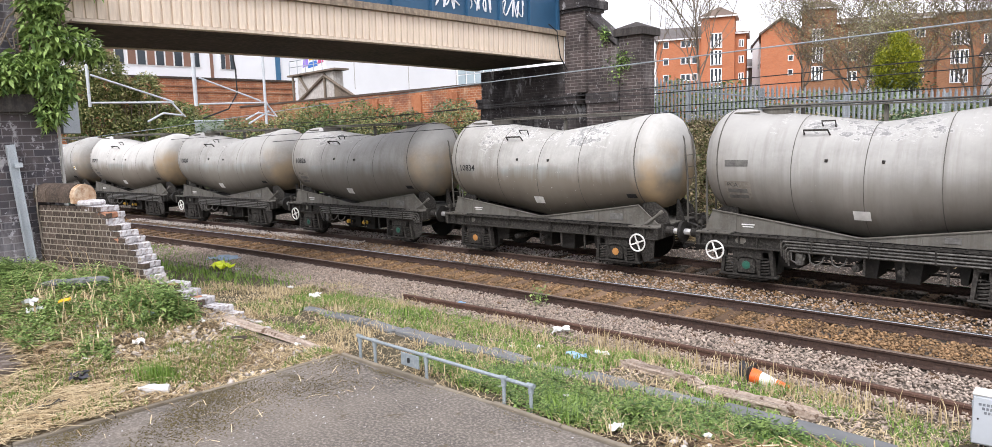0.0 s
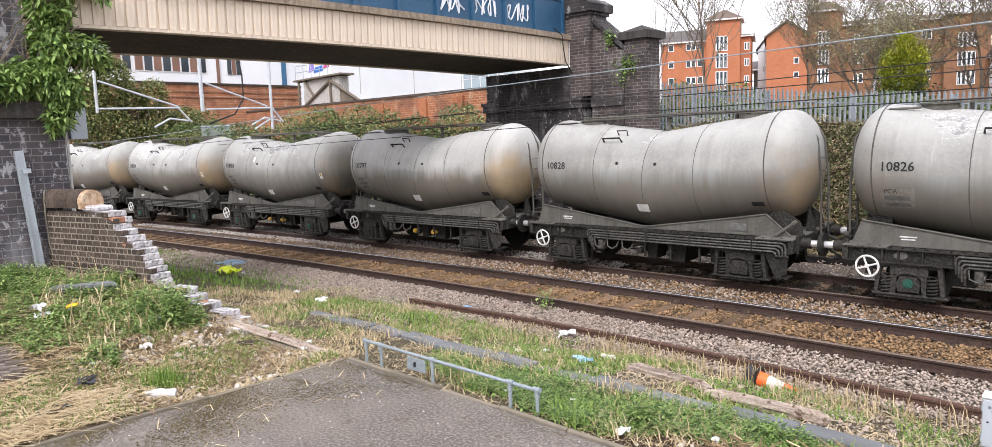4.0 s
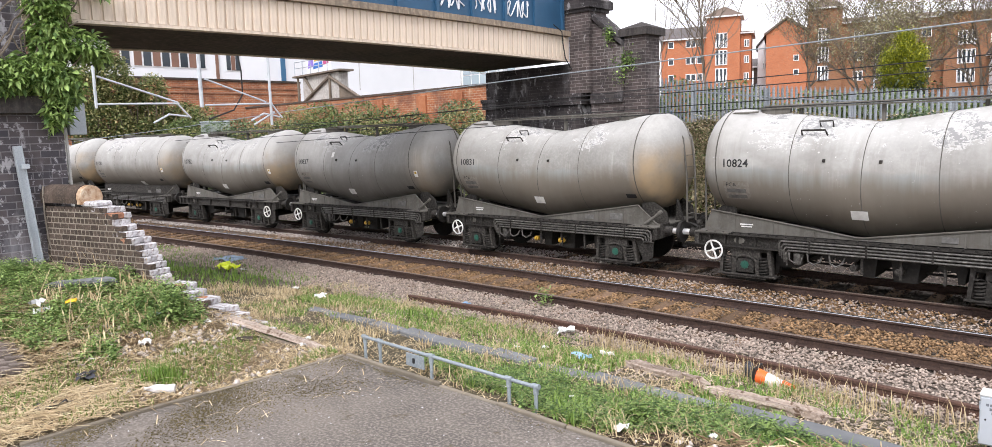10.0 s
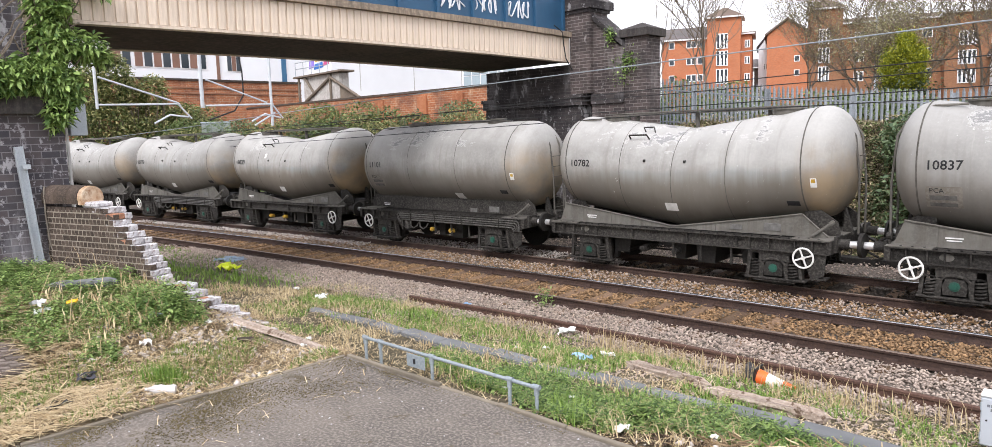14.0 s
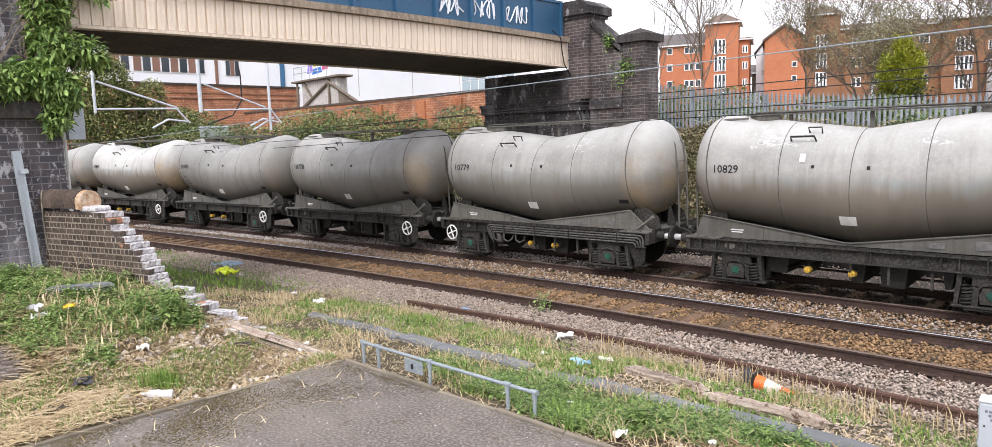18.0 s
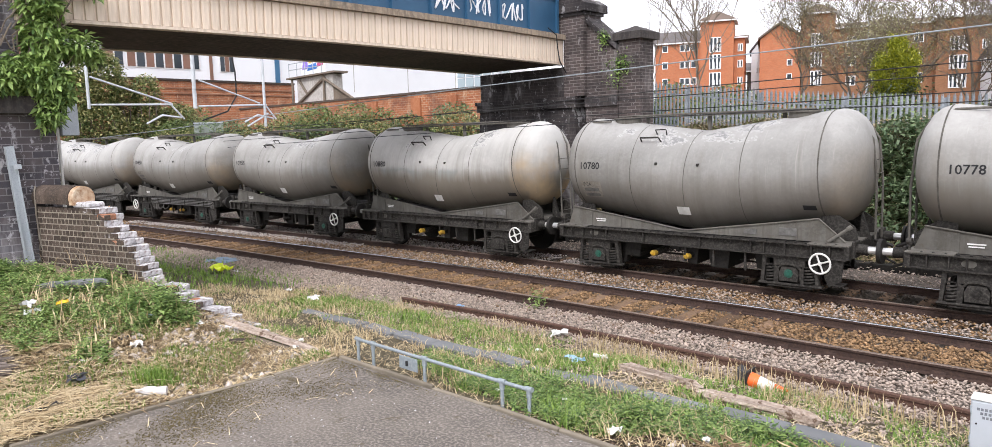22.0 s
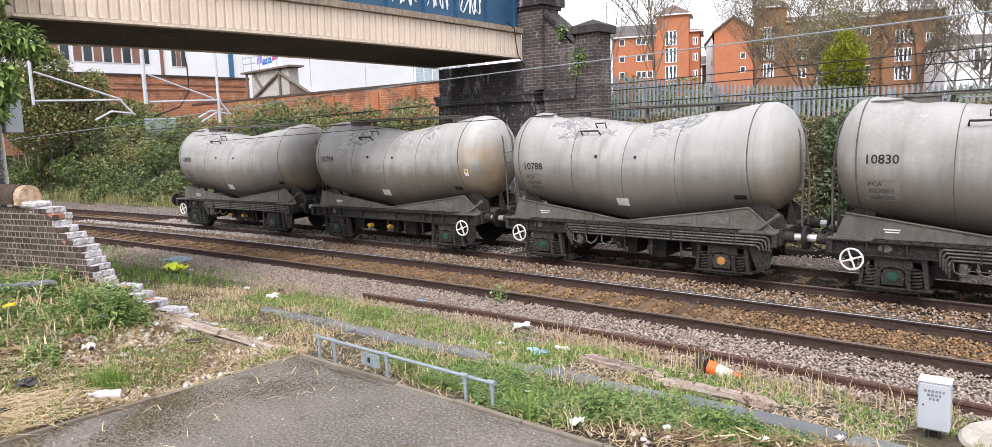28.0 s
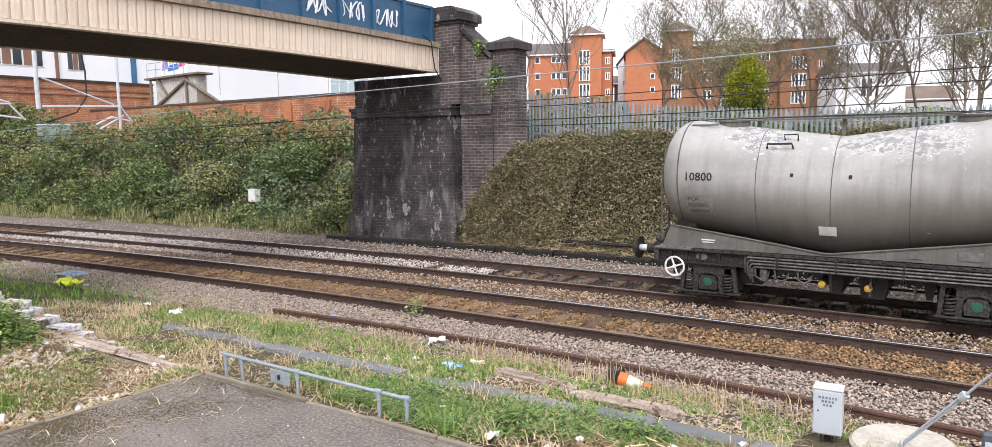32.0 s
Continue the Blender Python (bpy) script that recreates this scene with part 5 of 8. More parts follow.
def rivet_row(side):
    s = Shape()
    for i in range(34):
        x = -3.05 + 6.1 * i / 33
        s.cham(x - 0.024, x + 0.024, side * 1.12 - 0.024, side * 1.12 + 0.024, 1.024, 1.06, 0.012)
    return s


def end_stay(x, y):
    """A plate that carries a barrel's end."""
    d = 1 if x > 0 else -1
    if y:
        return Shape().prism([(x - d * 0.5, 1.0), (x + d * 0.18, 1.0), (x + d * 0.12, 1.32), (x - d * 0.5, 1.75)], "y", y - 0.015, y + 0.015)
    return Shape().prism([(x + d * 0.02, 1.0), (x + d * 0.22, 1.0), (x + d * 0.06, 1.55)], "y", -0.05, 0.05)


def wheelset():
    s = Shape()
    for y in (-0.7525, 0.7525):
        m = Matrix.Translation((0, y, 0)) @ Matrix.Rotation(radians(90 if y > 0 else -90), 4, "X")
        s.lathe([(0.06, 0.09), (0.1, 0.07), (0.12, 0.02), (0.38, 0.0), (0.4, -0.05), (0.46, -0.06), (0.46, 0.05), (0.49, 0.065), (0.49, 0.085), (0.4, 0.085), (0.12, 0.06)], 28, m)
    s.cyl((0, -0.95, 0), (0, 0.95, 0), 0.075, 12)
    return s


def axle_guard(side):
    """The cast pedestal at one wheel: two legs with pockets, an arch over the box and a foot bar."""
    y = side * 1.08
    s = Shape()
    s.box(-0.52, 0.52, y - 0.06, y + 0.06, 0.7, 0.768)
    s.prism([(-0.56, 0.22), (-0.5, 0.22), (-0.44, 0.7), (-0.52, 0.7)], "y", y - 0.06, y + 0.06)
    s.prism([(0.5, 0.22), (0.56, 0.22), (0.52, 0.7), (0.44, 0.7)], "y", y - 0.06, y + 0.06)
    s.prism([(-0.3, 0.56), (0.3, 0.56), (0.3, 0.71), (-0.3, 0.71)], "y", y - 0.05, y + 0.03)
    s.prism([(-0.3, 0.2), (-0.21, 0.2), (-0.19, 0.5), (-0.28, 0.57)], "y", y - 0.06, y + 0.06)
    s.prism([(0.21, 0.2), (0.28, 0.2), (0.28, 0.57), (0.19, 0.5)], "y", y - 0.06, y + 0.06)
    s.tube([(-0.22, y + side * 0.04, 0.5), (-0.13, y + side * 0.07, 0.585), (0.0, y + side * 0.07, 0.61), (0.13, y + side * 0.07, 0.585), (0.22, y + side * 0.04, 0.5)], 0.026, 6)
    s.cham(-0.6, 0.62, y - 0.075, y + 0.075, 0.175, 0.225, 0.015)
    s.cham(-0.42, 0.42, y - 0.05, y + 0.05, 0.13, 0.175, 0.015)
    s.prism([(-0.48, 0.26), (-0.3, 0.36), (-0.3, 0.42), (-0.48, 0.32)], "y", y - 0.03, y + 0.05)
    return s


def axle_box(side):
    y = side * 1.08
    return Shape().prism([(-0.17, 0.27), (0.17, 0.27), (0.19, 0.42), (0.13, 0.55), (-0.13, 0.55), (-0.19, 0.42)], "y", y - 0.09, y + 0.075)


def spring(x, side):
    """One coil, wound as a helix."""
    pts = [(x + 0.08 * math.cos(k * 0.5236), side * 1.09 + 0.08 * math.sin(k * 0.5236), 0.225 + 0.0285 * k * 12 / 68) for k in range(69)]
    return Shape().tube(pts, 0.02, 5)


def buffer(x, y):
    d = 1 if x > 0 else -1
    s = Shape()
    s.box(min(x, x + d * 0.05), max(x, x + d * 0.05), y - 0.17, y + 0.17, 0.8, 1.1)
    s.cyl((x + d * 0.05, y, 0.95), (x + d * 0.24, y, 0.95), 0.1, 14)
    return s


def hand_wheel(x, y, z, r):
    s = Shape()
    s.ring((x, y, z), (0, 1, 0), r, 0.019, 24, 6)
    for a in (20, 110, 200, 290):
        s.cyl((x, y, z), (x + r * math.cos(radians(a)), y, z + r * math.sin(radians(a))), 0.018, 6)
    s.cyl((x, y - 0.03, z), (x, y + 0.03, z), 0.035, 10)
    return s


def pipe_run(z, y, x0, x1):
    return Shape().tube([(x0, y + 0.05, z - 0.3), (x0, y, z - 0.05), (x0 + 0.04, y, z), (x1 - 0.08, y, z), (x1 - 0.02, y, z - 0.03), (x1, y, z - 0.1), (x1, y, 0.72), (x1 + 0.02, y + 0.06, 0.7)], 0.019, 6)


def wagon(number, tank_mat, brake, straight=False, caps="green", valve="yellow", faded=True, label=""):
    w = thing("tank_wagon", label, "freight wagon", "wagons of the freight train")
    key = "straight" if straight else "dipped"
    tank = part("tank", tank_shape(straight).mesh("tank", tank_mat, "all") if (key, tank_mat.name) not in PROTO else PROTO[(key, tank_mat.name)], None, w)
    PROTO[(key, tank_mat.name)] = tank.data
    for x in ((-2.85, -1.35, -0.05, 1.18, 2.69) if not straight else (-2.86, -1.0, 0.9, 2.72)):
        part("weld_seam", proto(f"weld_seam:{key}{x}", lambda: seam_shape(x, straight, 0.014 if abs(x) > 2 else 0.008), M_SEAM, "all"), None, tank)
    # hatches and the walkway on the top
    for x in (-2.05, 2.05) if not straight else (-1.6, 1.6):
        top = axis_z(x, straight) + TANK_R
        part("manhole", proto(f"manhole:{key}{x}", lambda: Shape().cyl((x, 0, top - 0.06), (x, 0, top + 0.05), 0.3, 18).cyl((x, 0, top + 0.05), (x, 0, top + 0.08), 0.33, 18).ring((x, 0, top + 0.11), (0, 0, 1), 0.22, 0.015, 14, 5), M_SKIRT, True), None, tank, "grimy manhole lid")
    def walk_shape():
        s = Shape().box(-1.75, 1.75, 0.0, 0.32, 3.5, 3.53)
        for x in (-1.6, -0.05, 1.6):
            s.box(x - 0.03, x + 0.03, 0.12, 0.2, axis_z(x, straight) + TANK_R - 0.05, 3.5)
        s.cyl((-1.9, 0.0, 3.56), (1.9, 0.0, 3.56), 0.024, 6)
        return s
    part("walkway", proto(f"walkway:{key}", walk_shape, M_SKIRT), None, w, "grey grating walkway")
    if not straight:
        part("grab_rail", proto("grab_rail:a", lambda: Shape().tube([(-1.22, side_y(-1.22, 3.0), 3.0), (-1.2, side_y(-1.2, 3.0) - 0.1, 3.08), (-0.78, side_y(-0.78, 3.0) - 0.1, 3.08), (-0.76, side_y(-0.76, 3.0), 2.96)], 0.02, 6), M_FRAME), None, tank)
        part("grab_rail", proto("grab_rail:b", lambda: Shape().tube([(-0.95, side_y(-0.95, 3.14), 3.14), (-0.95, side_y(-0.95, 3.14) - 0.08, 3.24), (-0.72, side_y(-0.72, 3.14) - 0.08, 3.24), (-0.72, side_y(-0.72, 3.12), 3.12)], 0.016, 6), M_FRAME), None, tank)
        for x, z in ((-0.72, 2.52), (0.25, 2.5)):
            part("lug", proto(f"lug:{x}", lambda: Shape().cham(x - 0.025, x + 0.025, side_y(x, z) - 0.035, side_y(x, z) + 0.04, z - 0.03, z + 0.03, 0.008), M_FRAME), None, tank)
    # ladder rails over each end
    for d in (-1, 1):
        def ladder():
            s = Shape()
            for y in (-0.42, 0.0) if d < 0 else (0.0, 0.42):
                pts = [(d * 2.25, y, axis_z(2.25, straight) + TANK_R * 0.98), (d * 2.75, y, axis_z(2.7, straight) + 1.03), (d * 3.14, y, axis_z(3, straight) + 0.84), (d * 3.34, y, axis_z(3, straight) + 0.5), (d * 3.42, y, 2.1), (d * 3.42, y, 1.0)]
                s.tube(pts, 0.023, 6)
            for i in range(6):
                z = 1.2 + 0.27 * i
                ys = (-0.42, 0.0) if d < 0 else (0.0, 0.42)
                s.cyl((d * 3.42, ys[0], z), (d * 3.42, ys[1], z), 0.009, 6)
            return s
        part("ladder", proto(f"ladder:{key}{d}", ladder, M_SKIRT), None, w)
    # cradle, frame and ends
    for side in (-1, 1):
        if straight:
            part("skirt", proto(f"skirt:s{side}", lambda: Shape().box(-3.1, 3.1, side * 0.62 - 0.02, side * 0.62 + 0.02, 1.03, 1.42), M_FRAME), None, w)
        else:
            part("skirt", proto(f"skirt:{side}", lambda: skirt(side), M_SKIRT), None, w)
        piped = brake == "rear" and side < 0
        sole = part("solebar", proto(f"solebar:{side}{piped}", lambda: solebar(side, piped), M_FRAME), None, w)
        tagged(part("rivet_strip", proto(f"rivet_row:{side}", lambda: rivet_row(side), M_DARKIRON), None, sole), "row of dark rivet heads", kind="stuff")
    part("floor_plate", proto("floor_plate", lambda: Shape().box(-SOLE + 0.06, SOLE - 0.06, -1.09, 1.09, 0.985, 1.012), M_FRAME), None, w)
    for d in (-1, 1):
        part("end_platform", proto(f"end_platform:{d}", lambda: Shape().box(min(d * 2.55, d * (SOLE + 0.04)), max(d * 2.55, d * (SOLE + 0.04)), -1.19, 1.19, 1.03, 1.05), M_SKIRT), None, w, "grimy steel end platform")
    for x in (-3.12, 3.12):
        for y in (-0.62, 0.0, 0.62):
            part("barrel_stay", proto(f"barrel_stay:{x}{y}", lambda: end_stay(x, y), M_FRAME), None, w)
        part("headstock", proto(f"headstock:{x}", lambda: Shape().box(x / 3.12 * SOLE - 0.05, x / 3.12 * SOLE + 0.05, -1.18, 1.18, 0.78, 1.02), M_FRAME), None, w)
        d = 1 if x > 0 else -1
        for y in (-0.87, 0.87):
            bf = part("buffer", proto(f"buffer:{d}{y}", lambda: buffer(d * (SOLE + 0.05), y), M_FRAME, True), None, w)
            hd = part("buffer_head", proto(f"buffer_head:{d}{y}", lambda: Shape().cyl((d * (HALF + 0.355), y, 0.95), (d * (PITCH / 2 - 0.004), y, 0.95), 0.23, 20), M_DARKIRON, True), None, bf, "black oily buffer head")
            part("buffer_rod", proto(f"buffer_rod:{d}{y}", lambda: Shape().cyl((d * (SOLE + 0.22), y, 0.95), (d * (HALF + 0.36), y, 0.95), 0.072, 12), M_BRIGHT, True), None, bf, "bright polished buffer rod")
        part("coupling", proto(f"coupling:{d}", lambda: Shape().tube([(d * (HALF + 0.04), 0, 1.0), (d * (HALF + 0.2), 0, 0.98), (d * (HALF + 0.38), 0, 0.9)], 0.035, 6).tube([(d * (HALF + 0.04), 0.2 * d, 0.95), (d * (HALF + 0.2), 0.2 * d, 0.62), (d * (HALF + 0.39), 0.15 * d, 0.55)], 0.025, 6), M_DARKIRON), None, w)
    part("drain_pipe", proto("drain_pipe", lambda: Shape().tube([(2.86, -0.98, 1.07), (3.2, -0.86, 1.33)], 0.03, 8).tube([(3.17, -0.87, 1.31), (3.24, -0.845, 1.365)], 0.045, 8), M_SKIRT, True), None, w, "slanting grey drain pipe")
    for x in (-2.2, 2.2):
        ax = part("wheelset", proto("wheelset", wheelset, M_DARKIRON, True), None, w, m=pose(x, 0, 0.46))
        ax["turns"] = 1
        for side in (-1, 1):
            ag = part("axle_guard", proto(f"axle_guard:{side}", lambda: axle_guard(side), M_FRAME), None, w, m=pose(x, 0, 0))
            for sx in (-0.37, 0.37):
                part("spring", proto(f"spring:{side}{sx}", lambda: spring(sx, side), M_FRAME, True), None, ag)
            part("axle_box", proto(f"axle_box:{side}", lambda: axle_box(side), M_FRAME), None, ag)
            cap = M_GREENCAP if caps == "green" or (caps == "mixed" and x < 0) else (M_ORANGECAP if caps in ("orange", "mixed") else M_FRAME)
            part("axle_cap", proto(f"axle_cap:{side}{cap.name}", lambda: Shape().cyl((0, side * 1.15, 0.425), (0, side * 1.185, 0.425), 0.088, 8).cyl((0, side * 1.18, 0.425), (0, side * 1.205, 0.425), 0.05, 8), cap), None, ag, "painted axle-box cap")
    # the side that faces the near line
    hx = -2.86 if brake == "rear" else 2.79
    part("hand_wheel", proto(f"hand_wheel:{brake}", lambda: hand_wheel(hx, -1.2, 0.68, 0.19), M_WHITE, True), None, w, "white four-spoke brake wheel")
    part("brake_column", proto(f"brake_column:{brake}", lambda: Shape().cyl((hx, -1.19, 0.68), (hx, -1.0, 0.68), 0.03, 8).box(hx - 0.06, hx + 0.06, -1.1, -1.06, 0.52, 0.8), M_FRAME), None, w)
    if brake == "rear":
        for q in range(4):
            part("air_pipe", proto(f"air_pipe:{q}", lambda: pipe_run(0.975 - 0.058 * q, -1.225, -1.48 + 0.045 * q, 3.17 - 0.06 * q), M_PIPE, True), None, w)
        for x in (-0.9, 0.1, 1.15, 2.5):
            part("pipe_clip", proto(f"pipe_clip:{x}", lambda: Shape().box(x - 0.015, x + 0.015, -1.25, -1.2, 0.775, 1.01), M_FRAME), None, w)
        for x in (-1.3, -0.95, -0.55):
            part("hose", proto(f"hose:{x}", lambda: Shape().tube([(x, -1.2, 0.8), (x + 0.02, -1.22, 0.62), (x + 0.12, -1.2, 0.56), (x + 0.22, -1.16, 0.62), (x + 0.24, -1.1, 0.72)], 0.017, 6), M_PIPE, True), None, w)
        part("brake_gear_box", proto("brake_gear_box", lambda: Shape().cham(-1.22, -1.08, -1.2, -1.02, 0.52, 0.76, 0.02).cham(-1.45, -1.32, -1.18, -1.04, 0.6, 0.76, 0.02), M_PIPE), None, w)
    part("end_cock", proto("end_cock", lambda: Shape().cyl((-3.3, -1.02, 1.2), (-3.22, -1.02, 1.2), 0.06, 10).cyl((-3.26, -1.02, 1.05), (-3.26, -1.02, 1.2), 0.025, 8), M_YELLOW if valve == "yellow" else M_FRAME), None, w)
    part("foot_step", proto("foot_step", lambda: Shape().prism([(2.72, 0.76), (3.2, 0.76), (3.16, 0.36), (2.94, 0.24)], "y", -1.15, -1.13).box(2.9, 3.2, -1.16, -0.9, 0.27, 0.29), M_FRAME), None, w)
    vm = M_YELLOW if valve == "yellow" else M_FRAME
    for x in ((-0.15, 0.6) if brake == "rear" else (-0.78, 0.02)):
        part("valve", proto(f"valve:{x}{valve}", lambda: Shape().cyl((x, -1.14, 0.56), (x, -0.98, 0.54), 0.062, 12).cyl((x, -1.18, 0.565), (x, -1.13, 0.56), 0.03, 10), vm), None, w, "discharge valve cap")
        part("discharge_pipe", proto(f"discharge_pipe:{x}", lambda: Shape().tube([(x, -1.0, 0.545), (x, -0.6, 0.56), (x, -0.3, 0.72), (x, 0, 1.12)], 0.075, 10), M_FRAME, True), None, w)
    part("air_tank", proto("air_tank", lambda: Shape().cyl((1.0, 0.5, 0.58), (1.7, 0.5, 0.58), 0.14, 14), M_FRAME, True), None, w)
    part("brake_rod", proto("brake_rod", lambda: Shape().cyl((-2.0, -0.3, 0.42), (2.0, -0.3, 0.4), 0.025, 6).cyl((-1.25, -0.95, 0.5), (-1.25, 0.95, 0.5), 0.045, 8), M_DARKIRON), None, w)
    part("brake_cylinder", proto("brake_cylinder", lambda: Shape().cyl((-1.5, 0.3, 0.6), (-1.15, 0.3, 0.6), 0.14, 12), M_DARKIRON), None, w)
    # the discharge boxes that hang between the wheels
    for x0, x1, z in ((-0.1, 0.2, 0.36), (0.42, 0.9, 0.33), (1.42, 1.62, 0.4), (-1.66, -1.2, 0.4)):
        part("hopper_box", proto(f"hopper_box:{x0}", lambda: Shape().prism([(x0, 0.77), (x1, 0.77), (x1 - 0.05, z), (x0 + 0.05, z)], "y", -0.9, 0.5), M_DARKIRON), None, w)
    for d in (-1, 1):
        part("brake_block", proto(f"brake_block:{d}", lambda: Shape().prism([(1.72 * d, 0.2), (1.64 * d, 0.25), (1.62 * d, 0.62), (1.7 * d, 0.62)], "y", -0.82, -0.68), M_DARKIRON), None, w)
    for x, z in ((0.64, 0.42), (0.0, 0.45), (1.32, 0.4)):
        part("hanger", proto(f"hanger:{x}", lambda: Shape().box(x - 0.02, x + 0.02, -1.14, -1.1, z, 0.77), M_FRAME), None, w)
    part("maker_plate", proto("maker_plate", lambda: Shape().lathe([(0.0, 0.0), (0.09, 0.0), (0.09, 0.012), (0.0, 0.012)], 16, Matrix.Translation((-2.34, -1.112, 0.9)) @ Matrix.Rotation(radians(90), 4, "X") @ Matrix.Diagonal((1.25, 0.75, 1, 1))), M_YELLOW if valve == "yellow" else M_SKIRT), None, w)
    # lettering and plates
    if number:
        part("running_number", text_mesh(number, 0.225, -2.72, 2.3 if number in ("10834", "10788") else 2.47 if not straight else 2.4, straight, M_TEXT), None, tank, "black running number")
    else:
        part("worn_number", proto("worn_number", lambda: patch_shape(-2.68, -2.2, 2.4, 2.53, straight, 0.009), M_FADED), None, tank)
    if faded:
        part("data_plate", proto(f"data_plate:{key}", lambda: patch_shape(-2.72, -2.16, 1.72, 2.1, straight, 0.006), M_DATA), None, tank, "dark grimy data panel")
        part("data_lettering", text_mesh("PCA", 0.12, -2.66, 2.03, straight, M_TEXT), None, tank, "faded class lettering")
        for z0, z1 in ((1.86, 1.94), (1.74, 1.81)):
            part("data_bar", proto(f"data_bar:{key}{z0}", lambda: patch_shape(-2.66, -2.24, z0, z1, straight, 0.008), M_FADED), None, tank)
    px = -0.25 if not straight else 0.6
    part("label_plate", proto(f"label_plate:{key}", lambda: patch_shape(px, px + 0.3, 1.42, 1.6, straight, 0.014), M_WHITE), None, tank, "small white label board")
    if number in ("10837", "10829", "10868"):
        part("label_clip", proto(f"label_clip:{key}", lambda: patch_shape(-0.98, -0.87, 2.6, 2.76, straight, 0.014), M_WHITE), None, tank, "small white label holder")
    part("dark_panel", proto(f"dark_panel:{key}", lambda: patch_shape(2.36, 2.6, 1.63, 1.73, straight, 0.01), M_TEXT), None, tank)
    if number in ("10868", "10824", "10782", "11101", "10837", "10799"):
        part("hazard_label", proto(f"hazard_label:{key}", lambda: patch_shape(2.86, 2.97, 2.02, 2.2, straight, 0.012), M_WHITE), None, tank, "small white hazard label")
        part("hazard_mark", proto(f"hazard_mark:{key}", lambda: patch_shape(2.88, 2.95, 2.11, 2.18, straight, 0.016), M_YELLOW), None, tank, "yellow warning mark")
    part("frame_plate", proto("frame_plate:a", lambda: Shape().box(1.2, 1.45, -0.9, -0.886, 1.1, 1.2), M_FADED), None, w)
    part("frame_plate", proto("frame_plate:b", lambda: Shape().box(1.9, 2.25, -0.9, -0.886, 1.12, 1.27), M_FADED), None, w)
    part("frame_label", proto("frame_label", lambda: Shape().box(-2.42, -2.15, -0.9, -0.886, 1.19, 1.212).box(-2.4, -2.17, -0.9, -0.886, 1.145, 1.165), M_WHITE), None, w)
    return w


G, D, S_, W_ = M_TANKS
TRAIN = [  # number, paint, end of the brake wheel, straight, caps, valves, lettering
    ("", W_, "rear", 0, "green", "grimy", 1), ("10834", G, "front", 0, "orange", "grimy", 0), ("10826", D, "rear", 0, "green", "yellow", 1), ("10828", D, "rear", 0, "grimy", "grimy", 0),
    ("10797", W_, "rear", 0, "grimy", "yellow", 1), ("10868", G, "rear", 0, "green", "yellow", 1), ("10824", G, "rear", 0, "green", "grimy", 1), ("10831", S_, "rear", 0, "green", "yellow", 1),
    ("10837", G, "rear", 0, "green", "yellow", 1), ("10782", G, "front", 0, "green", "grimy", 0), ("11101", D, "rear", 1, "green", "yellow", 1), ("10829", D, "front", 0, "green", "yellow", 0),
    ("10779", D, "rear", 0, "green", "yellow", 0), ("10778", D, "front", 0, "grimy", "grimy", 0), ("10780", D, "front", 0, "green", "yellow", 1), ("10880", W_, "front", 0, "grimy", "yellow", 0),
    ("10755", D, "front", 0, "green", "grimy", 0), ("10830", D, "rear", 0, "green", "yellow", 1), ("10788", W_, "rear", 0, "mixed", "grimy", 1), ("10799", G, "front", 0, "green", "yellow", 0),
    ("10800", G, "rear", 0, "green", "yellow", 1)]
WORDS = {G: "grey powder tank wagon with a dipped barrel and flaking paint, cement-stained", D: "grey powder tank wagon with a dipped barrel, smooth cement-filmed paint", S_: "dark grimy powder tank wagon with a dipped barrel", W_: "pale grey powder tank wagon with a dipped barrel, dusted with cement"}
wagons = []
for number, paint, brake, straight, caps, valve, faded in TRAIN:
    words = "straight-barrelled grey cement tank wagon with a grimy lower half" if straight else WORDS[paint]
    wagons.append(wagon(number, paint, brake, bool(straight), caps, valve, bool(faded), words))
# ---- the broken boundary wall by the pier ----
WALL_A, WALL_D = Vector((-14.92, 3.6, 0)), Vector((0.9622, 0.2734, 0))
WALL_N = Vector((0.2734, -0.9622, 0))
STEP, LONG, THICK = 0.1, 0.215, 0.34


def wall_top(u):
    """The raked, broken edge."""
    return float(np.interp(u, [0, 1.5, 1.89, 1.97, 2.19, 2.48, 2.63, 2.79, 2.87, 3.43, 3.72, 4.35, 4.7, 5.05], [2.2, 2.2, 2.08, 1.9, 1.73, 1.56, 1.39, 1.18, 0.99, 0.94, 0.8, 0.6, 0.46, 0.4]))


broken = thing("broken_wall", "old brown brick wall broken off in a raking edge of white mortar, with a half-round coping", "wall", kind="structure")
WM = Matrix((WALL_D, -WALL_N, Vector((0, 0, 1)))).transposed().to_4x4()
WM.translation = WALL_A
us = [0.0] + [0.25 * i for i in range(1, 20)] + [5.0]
core = [(u, max(wall_top(u) - 0.1, 0.22)) for u in us]
part("core", Shape().prism([(0, 0.0)] + core + [(5.0, 0.0)], "y", 0.005, THICK), M_MORTAR, broken, "tan mortar core", m=WM)
brick_full = Shape().cham(-LONG / 2 + 0.009, LONG / 2 - 0.009, 0, 0.1, -STEP / 2 + 0.009, STEP / 2 - 0.009, 0.004).mesh("brick", M_BROWNBRICK)
brick_half = Shape().cham(-LONG / 4 + 0.009, LONG / 4 - 0.009, 0, 0.1, -STEP / 2 + 0.009, STEP / 2 - 0.009, 0.004).mesh("brick", M_BROWNBRICK)
